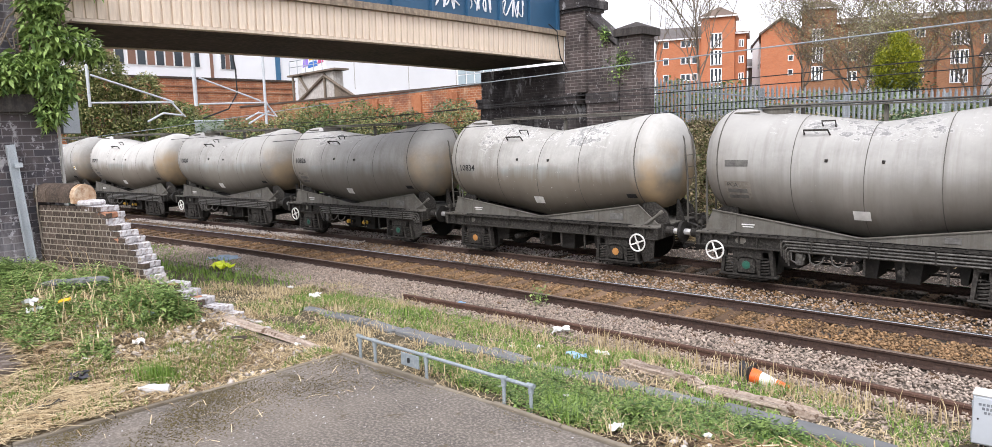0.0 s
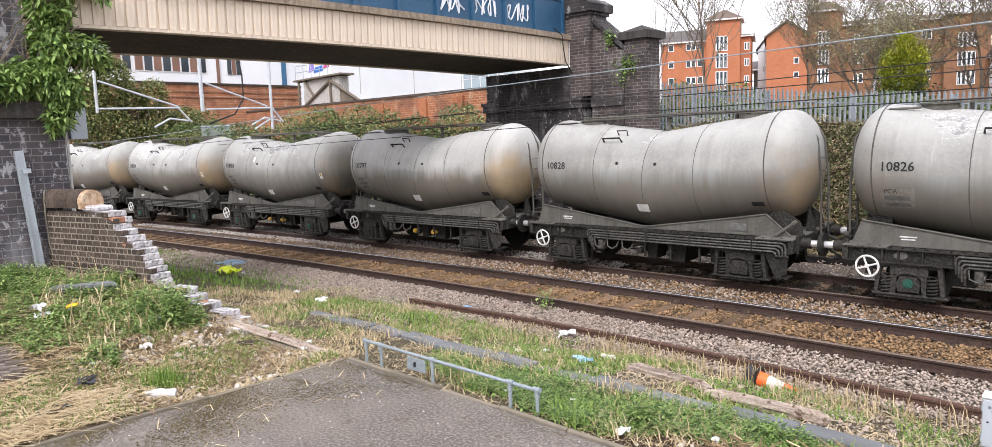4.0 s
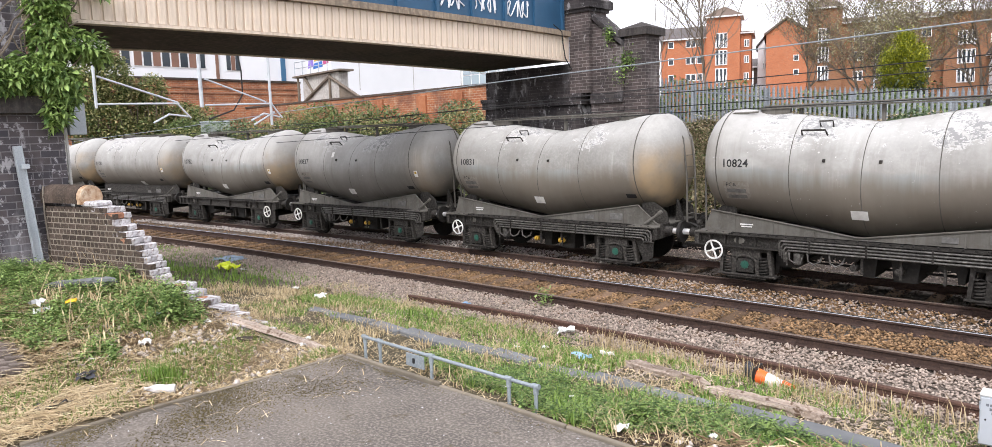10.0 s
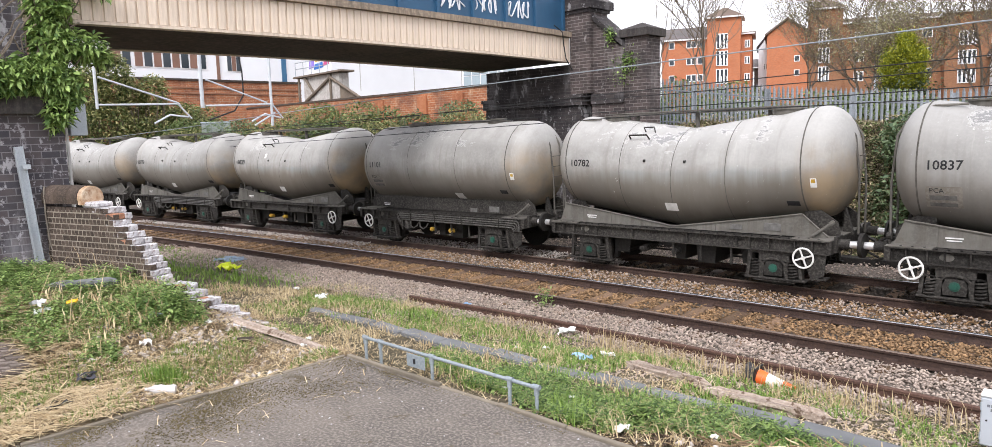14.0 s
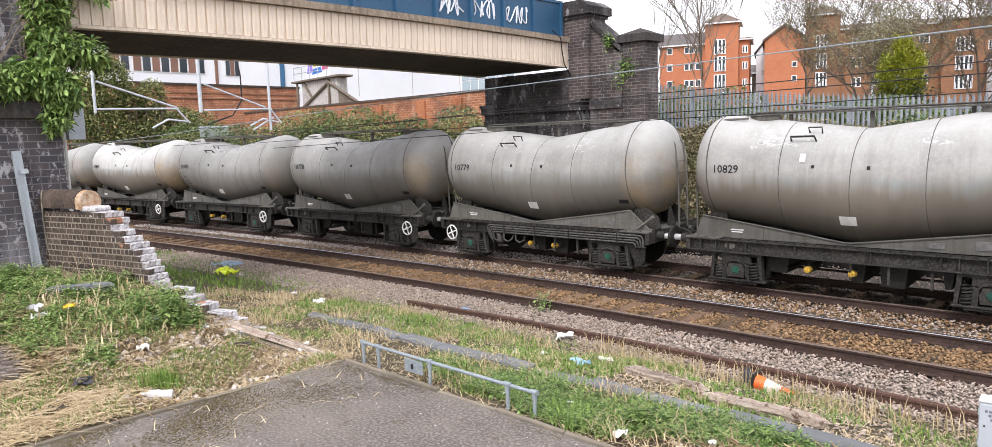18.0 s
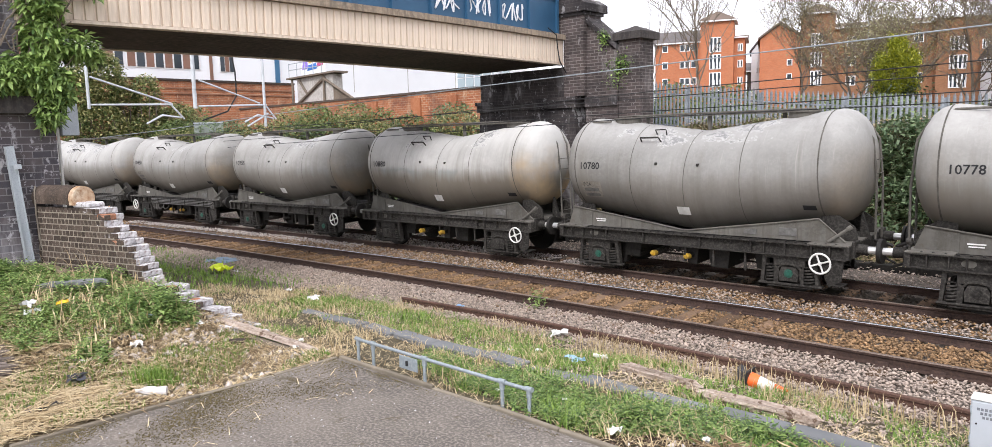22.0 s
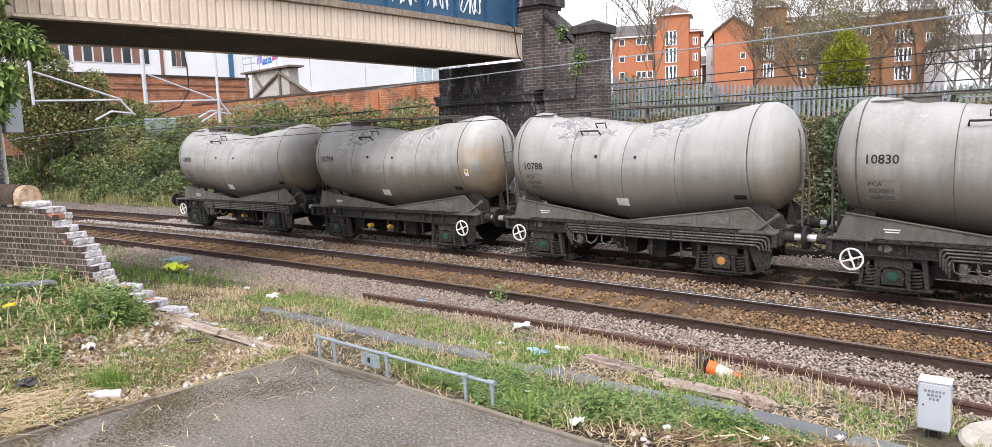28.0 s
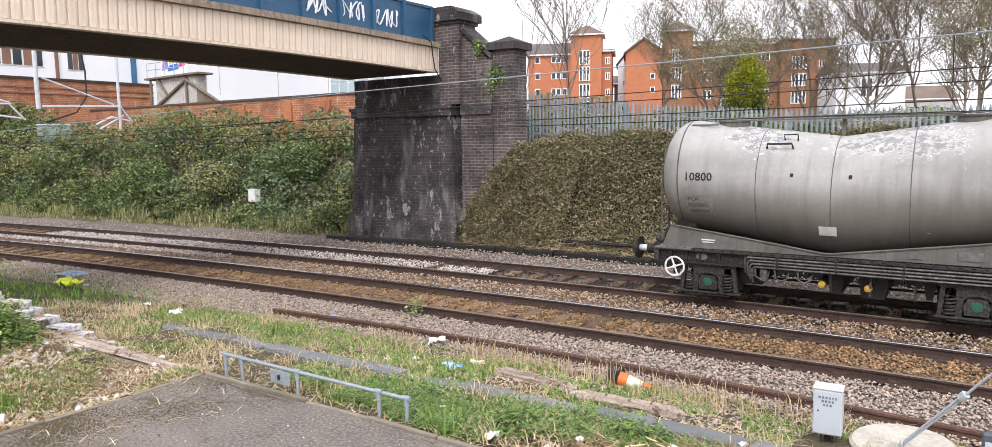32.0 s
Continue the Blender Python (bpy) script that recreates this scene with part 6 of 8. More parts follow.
def rough_brick(mat, seed):
    """A mortar-caked brick of the broken end, a full course high."""
    r = random.Random(seed)
    h = STEP / 2 - 0.003
    sh = Shape().cham(-0.11, 0.11, 0.0, 0.113, -h, h, 0.012)
    sh.v = [tuple(c + r.uniform(-0.008, 0.008) for c in v) for v in sh.v]
    return sh.mesh("brick", mat)


white_bricks = [rough_brick(M_MORTARWHITE, k) for k in range(8)]
brick_red = rough_brick(M_REDBRICK, 9)
rw = random.Random(11)
row = 0
while 0.35 + row * STEP < 2.2:
    z = 0.35 + (row + 0.5) * STEP
    head = row % 2
    step = LONG / 2 if head else LONG
    u = step / 2 + (0 if head else LONG / 4)
    while u < 4.9:
        top = wall_top(u)
        if z + STEP / 2 < top + 0.05:
            part("brick", brick_half if head else brick_full, None, broken, m=WM @ Matrix.Translation((u, rw.uniform(-0.003, 0.003), z)) @ Matrix.Rotation(radians(rw.uniform(-0.6, 0.6)), 4, "Y"))
        u += step
    row += 1
# the broken end: lime-white bricks bedded course by course across the wall's thickness
def wall_end(z):
    return float(np.interp(z, [0.4, 0.46, 0.6, 0.8, 0.94, 0.99, 1.18, 1.39, 1.56, 1.73, 1.9, 2.08, 2.2], [5.0, 4.7, 4.35, 3.72, 3.43, 2.87, 2.79, 2.63, 2.48, 2.19, 1.97, 1.89, 1.5]))


row = 0
while 0.35 + row * STEP < 2.14:
    z = 0.35 + (row + 0.5) * STEP
    end = wall_end(z) + rw.uniform(-0.03, 0.03)
    tail = wall_end(max(z - STEP, 0.4)) - wall_end(z)
    for y in (0.012, 0.122, 0.232):
        u = end - 0.1 + (rw.uniform(-0.01, 0.02) if y < 0.1 else rw.uniform(-0.04, 0.07))
        while u > end - max(tail, 0.1) - 0.25:
            tone = rw.choice(white_bricks) if rw.random() < 0.95 else brick_red
            part("brick", tone, None, broken, m=WM @ Matrix.Translation((u, y + rw.uniform(-0.004, 0.006), z + rw.uniform(-0.006, 0.006))) @ Euler((rw.uniform(-0.02, 0.02), rw.uniform(-0.03, 0.04), rw.uniform(-0.06, 0.06))).to_matrix().to_4x4())
            u -= 0.215
    row += 1
s = Shape()
cop = [(0.0 - 0.03, 2.2), (THICK + 0.03, 2.2), (THICK + 0.03, 2.26)] + [(THICK / 2 + 0.21 * math.cos(radians(a)), 2.31 + 0.21 * math.sin(radians(a))) for a in range(0, 181, 20)] + [(-0.03, 2.26)]
for a, b in ((0.0, 0.38), (0.39, 0.74), (0.75, 1.06)):
    part("coping", Shape().prism(cop, "x", a, b), M_BROWNBRICK, broken, "half-round blue-brown coping", smooth=True, m=WM)
part("coping_core", Shape().prism([(c[0] * 0.94 + 0.01, c[1] - 0.01) for c in cop], "x", 1.06, 1.2), surface("raw_brick_core", ((0.45, 0.27, 0.15), (0.6, 0.5, 0.38), (0.3, 0.16, 0.09)), 0.95, 0, 3, 14, 0.8, 0.02), broken, "raw orange brick and mortar core", m=WM)
part("ledge", Shape().cham(1.1, 1.52, 0.01, THICK, 2.14, 2.24, 0.03), M_MORTARWHITE, broken, "broken white mortar bed", m=WM)
# bricks fallen at the end of the wall
for i in range(16):
    x, y = -10.3 + rw.uniform(-0.9, 0.9), 4.85 + rw.uniform(-0.35, 0.35)
    thing("loose_brick", "loose mortar-covered brick in the rubble", "brick", "fallen bricks", m=Matrix.Translation((x, y, gz(x, y) + 0.05)) @ Euler((rw.uniform(-0.3, 0.3), rw.uniform(-0.3, 0.3), rw.uniform(0, 6))).to_matrix().to_4x4(),
          shape=Shape().cham(-0.11, 0.11, -0.06, 0.06, -0.045, 0.045, 0.014), material=M_MORTARWHITE if rw.random() < 0.8 else M_BROWNBRICK)

# cable down the wall's joint and the galvanised channel on the pier
thing("wall_cable", "thin pale cable hanging down beside the wall", "cable", shape=Shape().tube([(-14.86, 3.63, 2.5), (-14.8, 3.6, 2.44), (-14.84, 3.6, 2.0), (-14.82, 3.62, 1.5), (-14.75, 3.68, 1.15), (-14.5, 3.8, 1.02)], 0.014, 6), material=M_MORTAR)
chan = thing("steel_channel", "leaning galvanised cable channel fixed to the pier", "cable channel", m=Matrix.Translation((0, 3.36, 2.1)) @ Matrix.Rotation(radians(4.2), 4, "X") @ Matrix.Translation((0, -3.34, -2.1)))
s = Shape().box(-14.86, -14.78, 3.275, 3.405, 1.02, 3.22)
s.box(-14.78, -14.74, 3.275, 3.29, 1.02, 3.22).box(-14.78, -14.74, 3.39, 3.405, 1.02, 3.22)
part("channel", s, M_GALV, chan)
part("bracket", Shape().box(-14.86, -14.72, 3.34, 3.46, 2.82, 2.9), M_GALV, chan)
part("boot", Shape().cham(-14.88, -14.74, 3.27, 3.42, 0.98, 1.2, 0.015), M_STEEL, chan)

# ---- low tube rail along the tarmac ----
rail = thing("tube_rail", "low galvanised tube rail with clamp fittings on the yard edge", "guard rail")
TX = (-7.74, -7.42, -6.42, -5.16, -4.78)
TZ = 0.61
part("top_tube", Shape().tube([(TX[0] - 0.0, 5.36, TZ), (TX[0] + 0.3, 5.36, TZ), (TX[-1] - 0.08, 5.38, TZ - 0.01), (TX[-1] - 0.02, 5.38, TZ - 0.015), (TX[-1] + 0.01, 5.38, TZ - 0.05)], 0.0205, 10), M_TUBE, rail, smooth=True)
for i, x in enumerate(TX):
    part("post", Shape().cyl((x, 5.37, 0.2), (x, 5.37, TZ), 0.0205, 10), M_TUBE, rail, smooth=True)
    part("clamp", Shape().cyl((x, 5.37, TZ - 0.085), (x, 5.37, TZ + 0.01), 0.029, 12).cyl((x - 0.045, 5.37, TZ), (x + 0.045, 5.37, TZ), 0.028, 12), M_TUBE, rail, "pipe clamp fitting", smooth=True)
part("bracket_plate", Shape().cham(-6.86, -6.52, 5.34, 5.352, TZ - 0.19, TZ - 0.03, 0.004), M_TUBE, rail, "bent steel plate")
part("padlock", Shape().box(-6.72, -6.69, 5.325, 5.34, TZ - 0.14, TZ - 0.08), M_TEXT, rail)

# ---- grey slabs set in the verge ----
slabs = thing("slab_edging", "row of grey stone slabs sunk in the weedy verge", "edging", kind="structure")
rs = random.Random(3)
slab_mesh = [Shape().cham(-l / 2, l / 2, -0.13, 0.13, -0.12, 0.0, 0.015).mesh("slab", M_COPING) for l in (0.88, 0.72, 0.95)]
x = -11.6
while x < 1.5:
    q = rs.randrange(3)
    l = (0.88, 0.72, 0.95)[q]
    yy = 6.88 + 0.03 * (x + 11) + (0.06 if x > -4 else 0)
    part("slab", slab_mesh[q], None, slabs, m=Matrix.Translation((x + l / 2, yy + rs.uniform(-0.03, 0.03), gz(x + l / 2, yy) + 0.07 + rs.uniform(-0.035, 0.015))) @ Euler((rs.uniform(-0.04, 0.04), rs.uniform(-0.03, 0.03), rs.uniform(-0.06, 0.06))).to_matrix().to_4x4())
    x += l + 0.04

# ---- timber: a plank and two weathered baulks ----
M_OLDWOOD = surface("weathered_timber", ((0.5, 0.41, 0.34), (0.3, 0.225, 0.17), (0.58, 0.5, 0.43)), 0.9, 0, 3, 30, 1.0, 0.02, 0, ((0.085, 0.058, 0.042), 0.95), ((0.15, 0.1, 0.07), 0.55))
def ragged_beam(name, label, a, b, w, h, seed, mat, square=0.6):
    """A split length of timber, modelled along its own z so that its grain runs lengthwise."""
    a, b = Vector(a), Vector(b)
    d, r = b - a, random.Random(seed)
    side = d.cross(Vector((0, 0, 1))).normalized()
    up = side.cross(d).normalized()
    m = Matrix((side, up, d.normalized())).transposed().to_4x4()
    m.translation = a + Vector((0, 0, h / 2))
    s, n, k = Shape(), 30, 14
    groove = [r.uniform(0.72, 1.08) for j in range(k)]
    for i in range(n + 1):
        t = i / n
        taper = 1 - 0.4 * max(0, abs(t - 0.5) - 0.4) / 0.1
        bow = 0.012 * math.sin(5 * t + seed)
        for j in range(k):
            an = 2 * math.pi * (j + 0.5) / k
            ca, sa = math.cos(an), math.sin(an)
            groove[j] = min(max(groove[j] + r.uniform(-0.1, 0.1), 0.55), 1.12)
            f = 1 / max(abs(ca), abs(sa)) ** square * taper * groove[j]
            s.v.append((w / 2 * ca * f + bow, h / 2 * sa * f, d.length * (t + (r.uniform(-0.03, 0.03) if i in (0, n) else 0))))
    for i in range(n):
        s.f += [(i * k + j, i * k + (j + 1) % k, (i + 1) * k + (j + 1) % k, (i + 1) * k + j) for j in range(k)]
    s.f += [tuple(range(k)), tuple(range(n * k, n * k + k))]
    s.k = [0] * len(s.f)
    thing(name, label, "timber", shape=s, material=mat, smooth=False, m=m)


ragged_beam("timber_baulk", "split weathered timber baulk lying on the verge", (-5.42, 7.98, -0.05), (-4.14, 7.76, -0.03), 0.21, 0.2, 1, M_OLDWOOD, 0.1)
ragged_beam("timber_baulk", "long weathered timber baulk half sunk in grass", (-4.12, 7.66, 0.0), (-2.76, 7.83, -0.05), 0.17, 0.16, 2, M_OLDWOOD, 0.15)
ragged_beam("plank", "long pale splintered plank resting on rubble", (-10.5, 4.72, 0.56), (-8.5, 5.2, 0.33), 0.2, 0.055, 3, M_OLDWOOD)
ragged_beam("plank", "dark rotten board under the plank", (-10.0, 4.72, 0.44), (-8.45, 5.1, 0.31), 0.13, 0.04, 4, M_BARK)
ragged_beam("stone_post", "fallen grey stone post among the nettles", (-12.5, 2.95, 1.0), (-12.05, 3.8, 1.0), 0.16, 0.16, 6, M_COPING)
# small paved patch
def on_ground_z(x, y):
    return gz(x, y) + 0.03 * grain(x, y, 0.5) + 0.05 * grain(x, y, 1.6, 1)


pav = thing("brick_paving", "patch of dark worn brick paving among straw", "paving", kind="structure")
M_PAVER = surface("worn_grey_brown_paver", ((0.2, 0.165, 0.14), (0.14, 0.115, 0.1), (0.25, 0.21, 0.18)), 0.9, 0, 3, 25, 0.4, 0.006, 0.2)
pv = Shape().cham(-0.1, 0.1, -0.05, 0.05, -0.05, 0.0, 0.005).mesh("paver", M_PAVER)
for i in range(0, 8, 2):
    for j in range(9):
        x, y = -10.85 + 0.105 * j, 1.3 + 0.205 * (i * 0.5 + (0.5 if j % 2 else 0))
        part("paver", pv, None, pav, m=Matrix.Translation((x, y, float(on_ground_z(x, y)) + 0.05)) @ Euler((0, radians(7), radians(90))).to_matrix().to_4x4())

# ---- traffic cone lying against the loose rail ----
M_CONE = surface("cone_orange", ((0.85, 0.17, 0.03), (0.7, 0.13, 0.03)), 0.5, 0, 4, 20, 0.05)
cone = thing("traffic_cone", "dirty orange traffic cone with a white band lying on its side", "traffic cone",
             m=Matrix.Translation((-4.06, 8.93, -0.07)) @ Matrix.Rotation(radians(4), 4, "Z") @ Matrix.Rotation(radians(97), 4, "Y") @ Matrix.Scale(0.72, 4))
part("base", Shape().cham(-0.2, 0.2, -0.2, 0.2, -0.04, 0.0, 0.012), M_BLACK, cone, "black rubber base")
for z0, z1, mat, nm in ((0.0, 0.17, M_CONE, "lower_body"), (0.17, 0.45, M_WHITE, "reflective_band"), (0.45, 0.68, M_CONE, "tip")):
    part(nm, Shape().cyl((0, 0, z0), (0, 0, z1), 0.15 - 0.17 * z0, 20, 0.15 - 0.17 * z1), mat, cone, smooth=True)
sack = Shape()
for i in range(9):
    for j in range(12):
        a, b = math.pi * i / 8, 2 * math.pi * j / 12
        r = 1 + 0.18 * math.sin(3 * b + 2 * a) + 0.1 * math.sin(7 * b + i)
        sack.v.append((0.15 * r * math.sin(a) * math.cos(b), 0.12 * r * math.sin(a) * math.sin(b), 0.17 - 0.19 * r * math.cos(a) * -1 - 0.02))
for i in range(8):
    sack.f += [(i * 12 + j, i * 12 + (j + 1) % 12, (i + 1) * 12 + (j + 1) % 12, (i + 1) * 12 + j) for j in range(12)]
sack.k = [0] * len(sack.f)
thing("crumpled_sack", "crumpled dark plastic sack against the rail", "sack", m=pose(-4.22, 9.0, -0.2, 0, 0, 20) @ Matrix.Diagonal((0.45, 0.6, 0.78, 1)), shape=sack, material=surface("black_plastic", ((0.05, 0.05, 0.055), (0.09, 0.09, 0.1)), 0.35, 0, 3, 12, 0.6, 0.03))

# ---- white lineside cabinet ----
M_CASE = surface("pale_grey_case", ((0.47, 0.5, 0.54), (0.42, 0.45, 0.48)), 0.5, 0, 2, 20, 0.05)
cab = thing("lineside_cabinet", "pale grey lineside cabinet on a dark post with worn lettering", "electrical cabinet", m=pose(-1.315, 8.2, 0, 0, 0, 4))
part("case", Shape().cham(-0.142, 0.142, -0.1, 0.1, 0.035, 0.54, 0.01), M_CASE, cab)
part("door", Shape().cham(-0.134, 0.134, -0.111, -0.1, 0.05, 0.515, 0.004), M_CASE, cab)
part("hood", Shape().cham(-0.146, 0.146, -0.113, 0.102, 0.532, 0.55, 0.005), M_WHITE, cab, "pale top edge")
part("hinge", Shape().cyl((-0.138, -0.112, 0.1), (-0.138, -0.112, 0.17), 0.008, 8).cyl((-0.138, -0.112, 0.4), (-0.138, -0.112, 0.47), 0.008, 8), M_GALV, cab)
part("lock", Shape().cyl((-0.09, -0.118, 0.3), (-0.09, -0.108, 0.3), 0.009, 10), M_DARKIRON, cab)
part("post", Shape().box(-0.035, 0.04, -0.03, 0.03, -0.35, 0.035), M_DARKIRON, cab)
for q, x in enumerate((-0.07, -0.055, 0.06)):
    part("cable", Shape().tube([(x, -0.03, 0.04), (x * 0.8, -0.05, -0.1), (x * 0.45, -0.04 - 0.02 * q, -0.22), (x * 0.6, -0.05, -0.34)], 0.009, 6), M_BLACK, cab, "black cable into the ground")
M_MARK = surface("grey_marking", ((0.13, 0.14, 0.16), (0.25, 0.26, 0.28)), 0.7, 0, 20, 60, 0)
for z, ws in ((0.435, (0.024, 0.022, 0.024, 0.02, 0.022, 0.018)), (0.395, (0.024, 0.022, 0.024, 0.02)), (0.355, (0.022, 0.02, 0.024))):
    x = -sum(ws) / 2 - 0.005 * (len(ws) - 1)
    for w_ in ws:
        part("marking", Shape().box(x, x + w_, -0.1135, -0.111, z, z + 0.026), M_MARK, cab)
        x += w_ + 0.01

# ---- stay anchor: pale concrete disc with a galvanised stay ----
anchor = thing("stay_anchor", "round pale concrete anchor block with a galvanised stay rod", "stay anchor")
prof = [(0.0, -0.2), (0.5, -0.2), (0.5, 0.03), (0.47, 0.06), (0.0, 0.075)]
part("block", Shape().lathe(prof, 32, pose(-0.62, 8.35, -0.03, 3, -2)), surface("chalky_concrete", ((0.5, 0.46, 0.4), (0.36, 0.33, 0.285), (0.57, 0.53, 0.46)), 0.9, 0, 3, 16, 0.5, 0.01, 0, None, ((0.2, 0.175, 0.145), 0.64)), anchor, smooth=True)
p0, p1 = Vector((-0.62, 8.2, 0.05)), Vector((0.34, 7.75, 1.34))
part("stay_rod", Shape().cyl(p0 + Vector((0.014, 0, 0)), p0.lerp(p1, 0.52) + Vector((0.014, 0, 0)), 0.012, 8), M_GALV, anchor, smooth=True)
part("stay_rod", Shape().cyl(p0 - Vector((0.014, 0, 0)), p0.lerp(p1, 0.52) - Vector((0.014, 0, 0)), 0.012, 8), M_GALV, anchor, smooth=True)
part("turnbuckle", Shape().cyl(p0.lerp(p1, 0.51), p0.lerp(p1, 0.55), 0.042, 8), M_GALV, anchor)
part("rod_eye", Shape().ring(p0 + Vector((0, 0, 0.02)), (1, 0.2, 0), 0.035, 0.012, 14, 6), M_GALV, anchor)
part("stay_wire", Shape().cyl(p0.lerp(p1, 0.55), p0.lerp(p1, 2.6), 0.013, 8), M_GALV, anchor)
jb = thing("junction_box", "small dark grey junction box with a pale label on stub pipes", "electrical box", m=pose(0.13, 8.05, 0.0, 0, 0, 5))
part("case", Shape().cham(-0.075, 0.075, -0.05, 0.05, 0.1, 0.39, 0.008), surface("slate_grey_case", ((0.09, 0.1, 0.115), (0.06, 0.07, 0.08)), 0.5, 0, 3, 20, 0.1), jb)
part("label_plate", Shape().box(-0.055, 0.055, -0.054, -0.05, 0.26, 0.32), M_CASE, jb, "pale label plate")
for x in (-0.05, -0.017, 0.017, 0.05):
    part("stub_pipe", Shape().cyl((x, 0, -0.2), (x, 0, 0.1), 0.011, 8), M_GALV, jb)

# ---- litter ----
def scrap(name, label, category, x, y, size, colour, seed, flat=0.3, gloss=0.5, lift=0.05):
    r, s = random.Random(seed), Shape()
    n = 5
    for i in range(n + 1):
        for j in range(n + 1):
            s.v.append(((i / n - 0.5) * size + r.uniform(-0.12, 0.12) * size, (j / n - 0.5) * size * 0.7 + r.uniform(-0.12, 0.12) * size, r.uniform(0, flat) * size))
    for i in range(n):
        s.f += [(i * (n + 1) + j, (i + 1) * (n + 1) + j, (i + 1) * (n + 1) + j + 1, i * (n + 1) + j + 1) for j in range(n)]
    low = [(a, b, c - 0.02 - 0.1 * size) for a, b, c in s.v]
    s.add(low, [])
    s.k = [0] * len(s.f)
    thing(name, label, category, "litter", m=pose(x, y, gz(x, y) + lift, 0, 0, r.uniform(0, 360)), shape=s, material=surface(name + "_film", (colour, tuple(v * 0.85 for v in colour)), gloss, 0, 4, 20, 0.1))


WHT = (0.8, 0.8, 0.78)
scrap("yellow_bag", "bright yellow plastic bag dropped on the ballast", "plastic bag", -18.4, 8.55, 0.6, (0.75, 0.85, 0.03), 1)
scrap("blue_sheet", "flat grey-blue plastic sheet on the ballast", "plastic sheet", -19.9, 9.3, 0.95, (0.17, 0.25, 0.33), 2, 0.06)
for i, (x, y, sz) in enumerate(((-17.8, 8.7, 0.3), (-14.2, 8.1, 0.2), (-12.6, 7.7, 0.35), (-12.9, 7.95, 0.28), (-7.06, 7.53, 0.13), (-6.06, 8.37, 0.3), (-6.86, 7.94, 0.15), (-7.49, 9.2, 0.42), (-11.5, 2.62, 0.3), (-9.1, 5.35, 0.16), (-8.75, 5.05, 0.16), (-9.9, 3.4, 0.28), (-5.6, 5.75, 0.1), (-4.9, 6.1, 0.1), (-10.2, 4.4, 0.3), (-3.2, 6.1, 0.14), (-2.4, 6.5, 0.16), (-3.9, 5.6, 0.2), (-1.9, 7.1, 0.16))):
    scrap("white_scrap", "crumpled white paper or plastic scrap", "litter", x, y, 0.62 * sz, WHT, 20 + i, 0.45)
scrap("blue_scrap", "pale blue plastic wrapper in the grass", "litter", -6.15, 7.89, 0.24, (0.35, 0.55, 0.75), 50)
scrap("blue_scrap", "blue wrapper beside the loose rail", "litter", -10.35, 9.62, 0.16, (0.25, 0.4, 0.6), 51)
scrap("orange_wrapper", "small orange wrapper among the nettles", "litter", -11.3, 2.95, 0.2, (0.85, 0.5, 0.03), 52, lift=0.2)
scrap("white_bag", "crumpled white plastic bag caught in the nettles", "plastic bag", -11.55, 2.6, 0.22, (0.62, 0.62, 0.62), 57, 0.45, lift=0.14)
scrap("black_bag", "crumpled dark bag in the straw", "litter", -9.3, 2.5, 0.26, (0.05, 0.05, 0.06), 53)
scrap("black_bag", "torn dark bag in the straw", "litter", -8.7, 1.95, 0.35, (0.06, 0.06, 0.065), 54)
scrap("black_bag", "small dark scrap on the straw", "litter", -10.2, 3.35, 0.14, (0.05, 0.05, 0.06), 55)
scrap("blue_bottle_wrap", "crushed blue and white wrapper by the nettles", "litter", -10.7, 3.85, 0.26, (0.5, 0.6, 0.72), 56)
bot = thing("plastic_bottle", "crushed clear plastic bottle with a pale label", "bottle", m=Matrix.Translation((-8.3, 3.13, 0.4)) @ Euler((radians(85), 0, radians(-35))).to_matrix().to_4x4())
part("body", Shape().lathe([(0.0, 0.0), (0.05, 0.0), (0.055, 0.03), (0.045, 0.1), (0.055, 0.16), (0.05, 0.22), (0.02, 0.29), (0.018, 0.31), (0.0, 0.31)], 14), surface("hazy_plastic", ((0.6, 0.58, 0.58), (0.7, 0.69, 0.7)), 0.2, 0, 5, 30, 0.1), bot, smooth=True)
part("cap", Shape().cyl((0, 0, 0.305), (0, 0, 0.33), 0.02, 10), M_WHITE, bot)
# ---- plants and loose stones, as large sheets of small pieces ----
rng = np.random.default_rng(7)


def stuff(name, me, label, category):
    return tagged(new(name, me), label, category, kind="stuff")


def leaf_mesh(name, P, size, wide, mat, droop=0.4, vary=0.4):
    """Folded leaves at the places P, each two triangles, in all directions but mostly outward and down."""
    n = len(P)
    az, tilt = rng.uniform(0, 2 * np.pi, n), rng.normal(-droop, 0.5, n)
    L = size * rng.uniform(1 - vary, 1 + vary, n)
    d = np.stack([np.cos(az) * np.cos(tilt), np.sin(az) * np.cos(tilt), np.sin(tilt)], -1) * L[:, None]
    sd = np.stack([-np.sin(az), np.cos(az), rng.normal(0, 0.5, n)], -1) * (L * wide)[:, None]
    up = np.array([0, 0, 1.0]) * (L * 0.12)[:, None]
    v = np.stack([P, P + 0.5 * d + sd + up, P + d, P + 0.5 * d - sd + up], 1).reshape(-1, 3)
    i = np.arange(n)[:, None] * 4
    f = np.concatenate([i + [0, 1, 2], i + [0, 2, 3]])
    return cloud(name, v, f, mat)


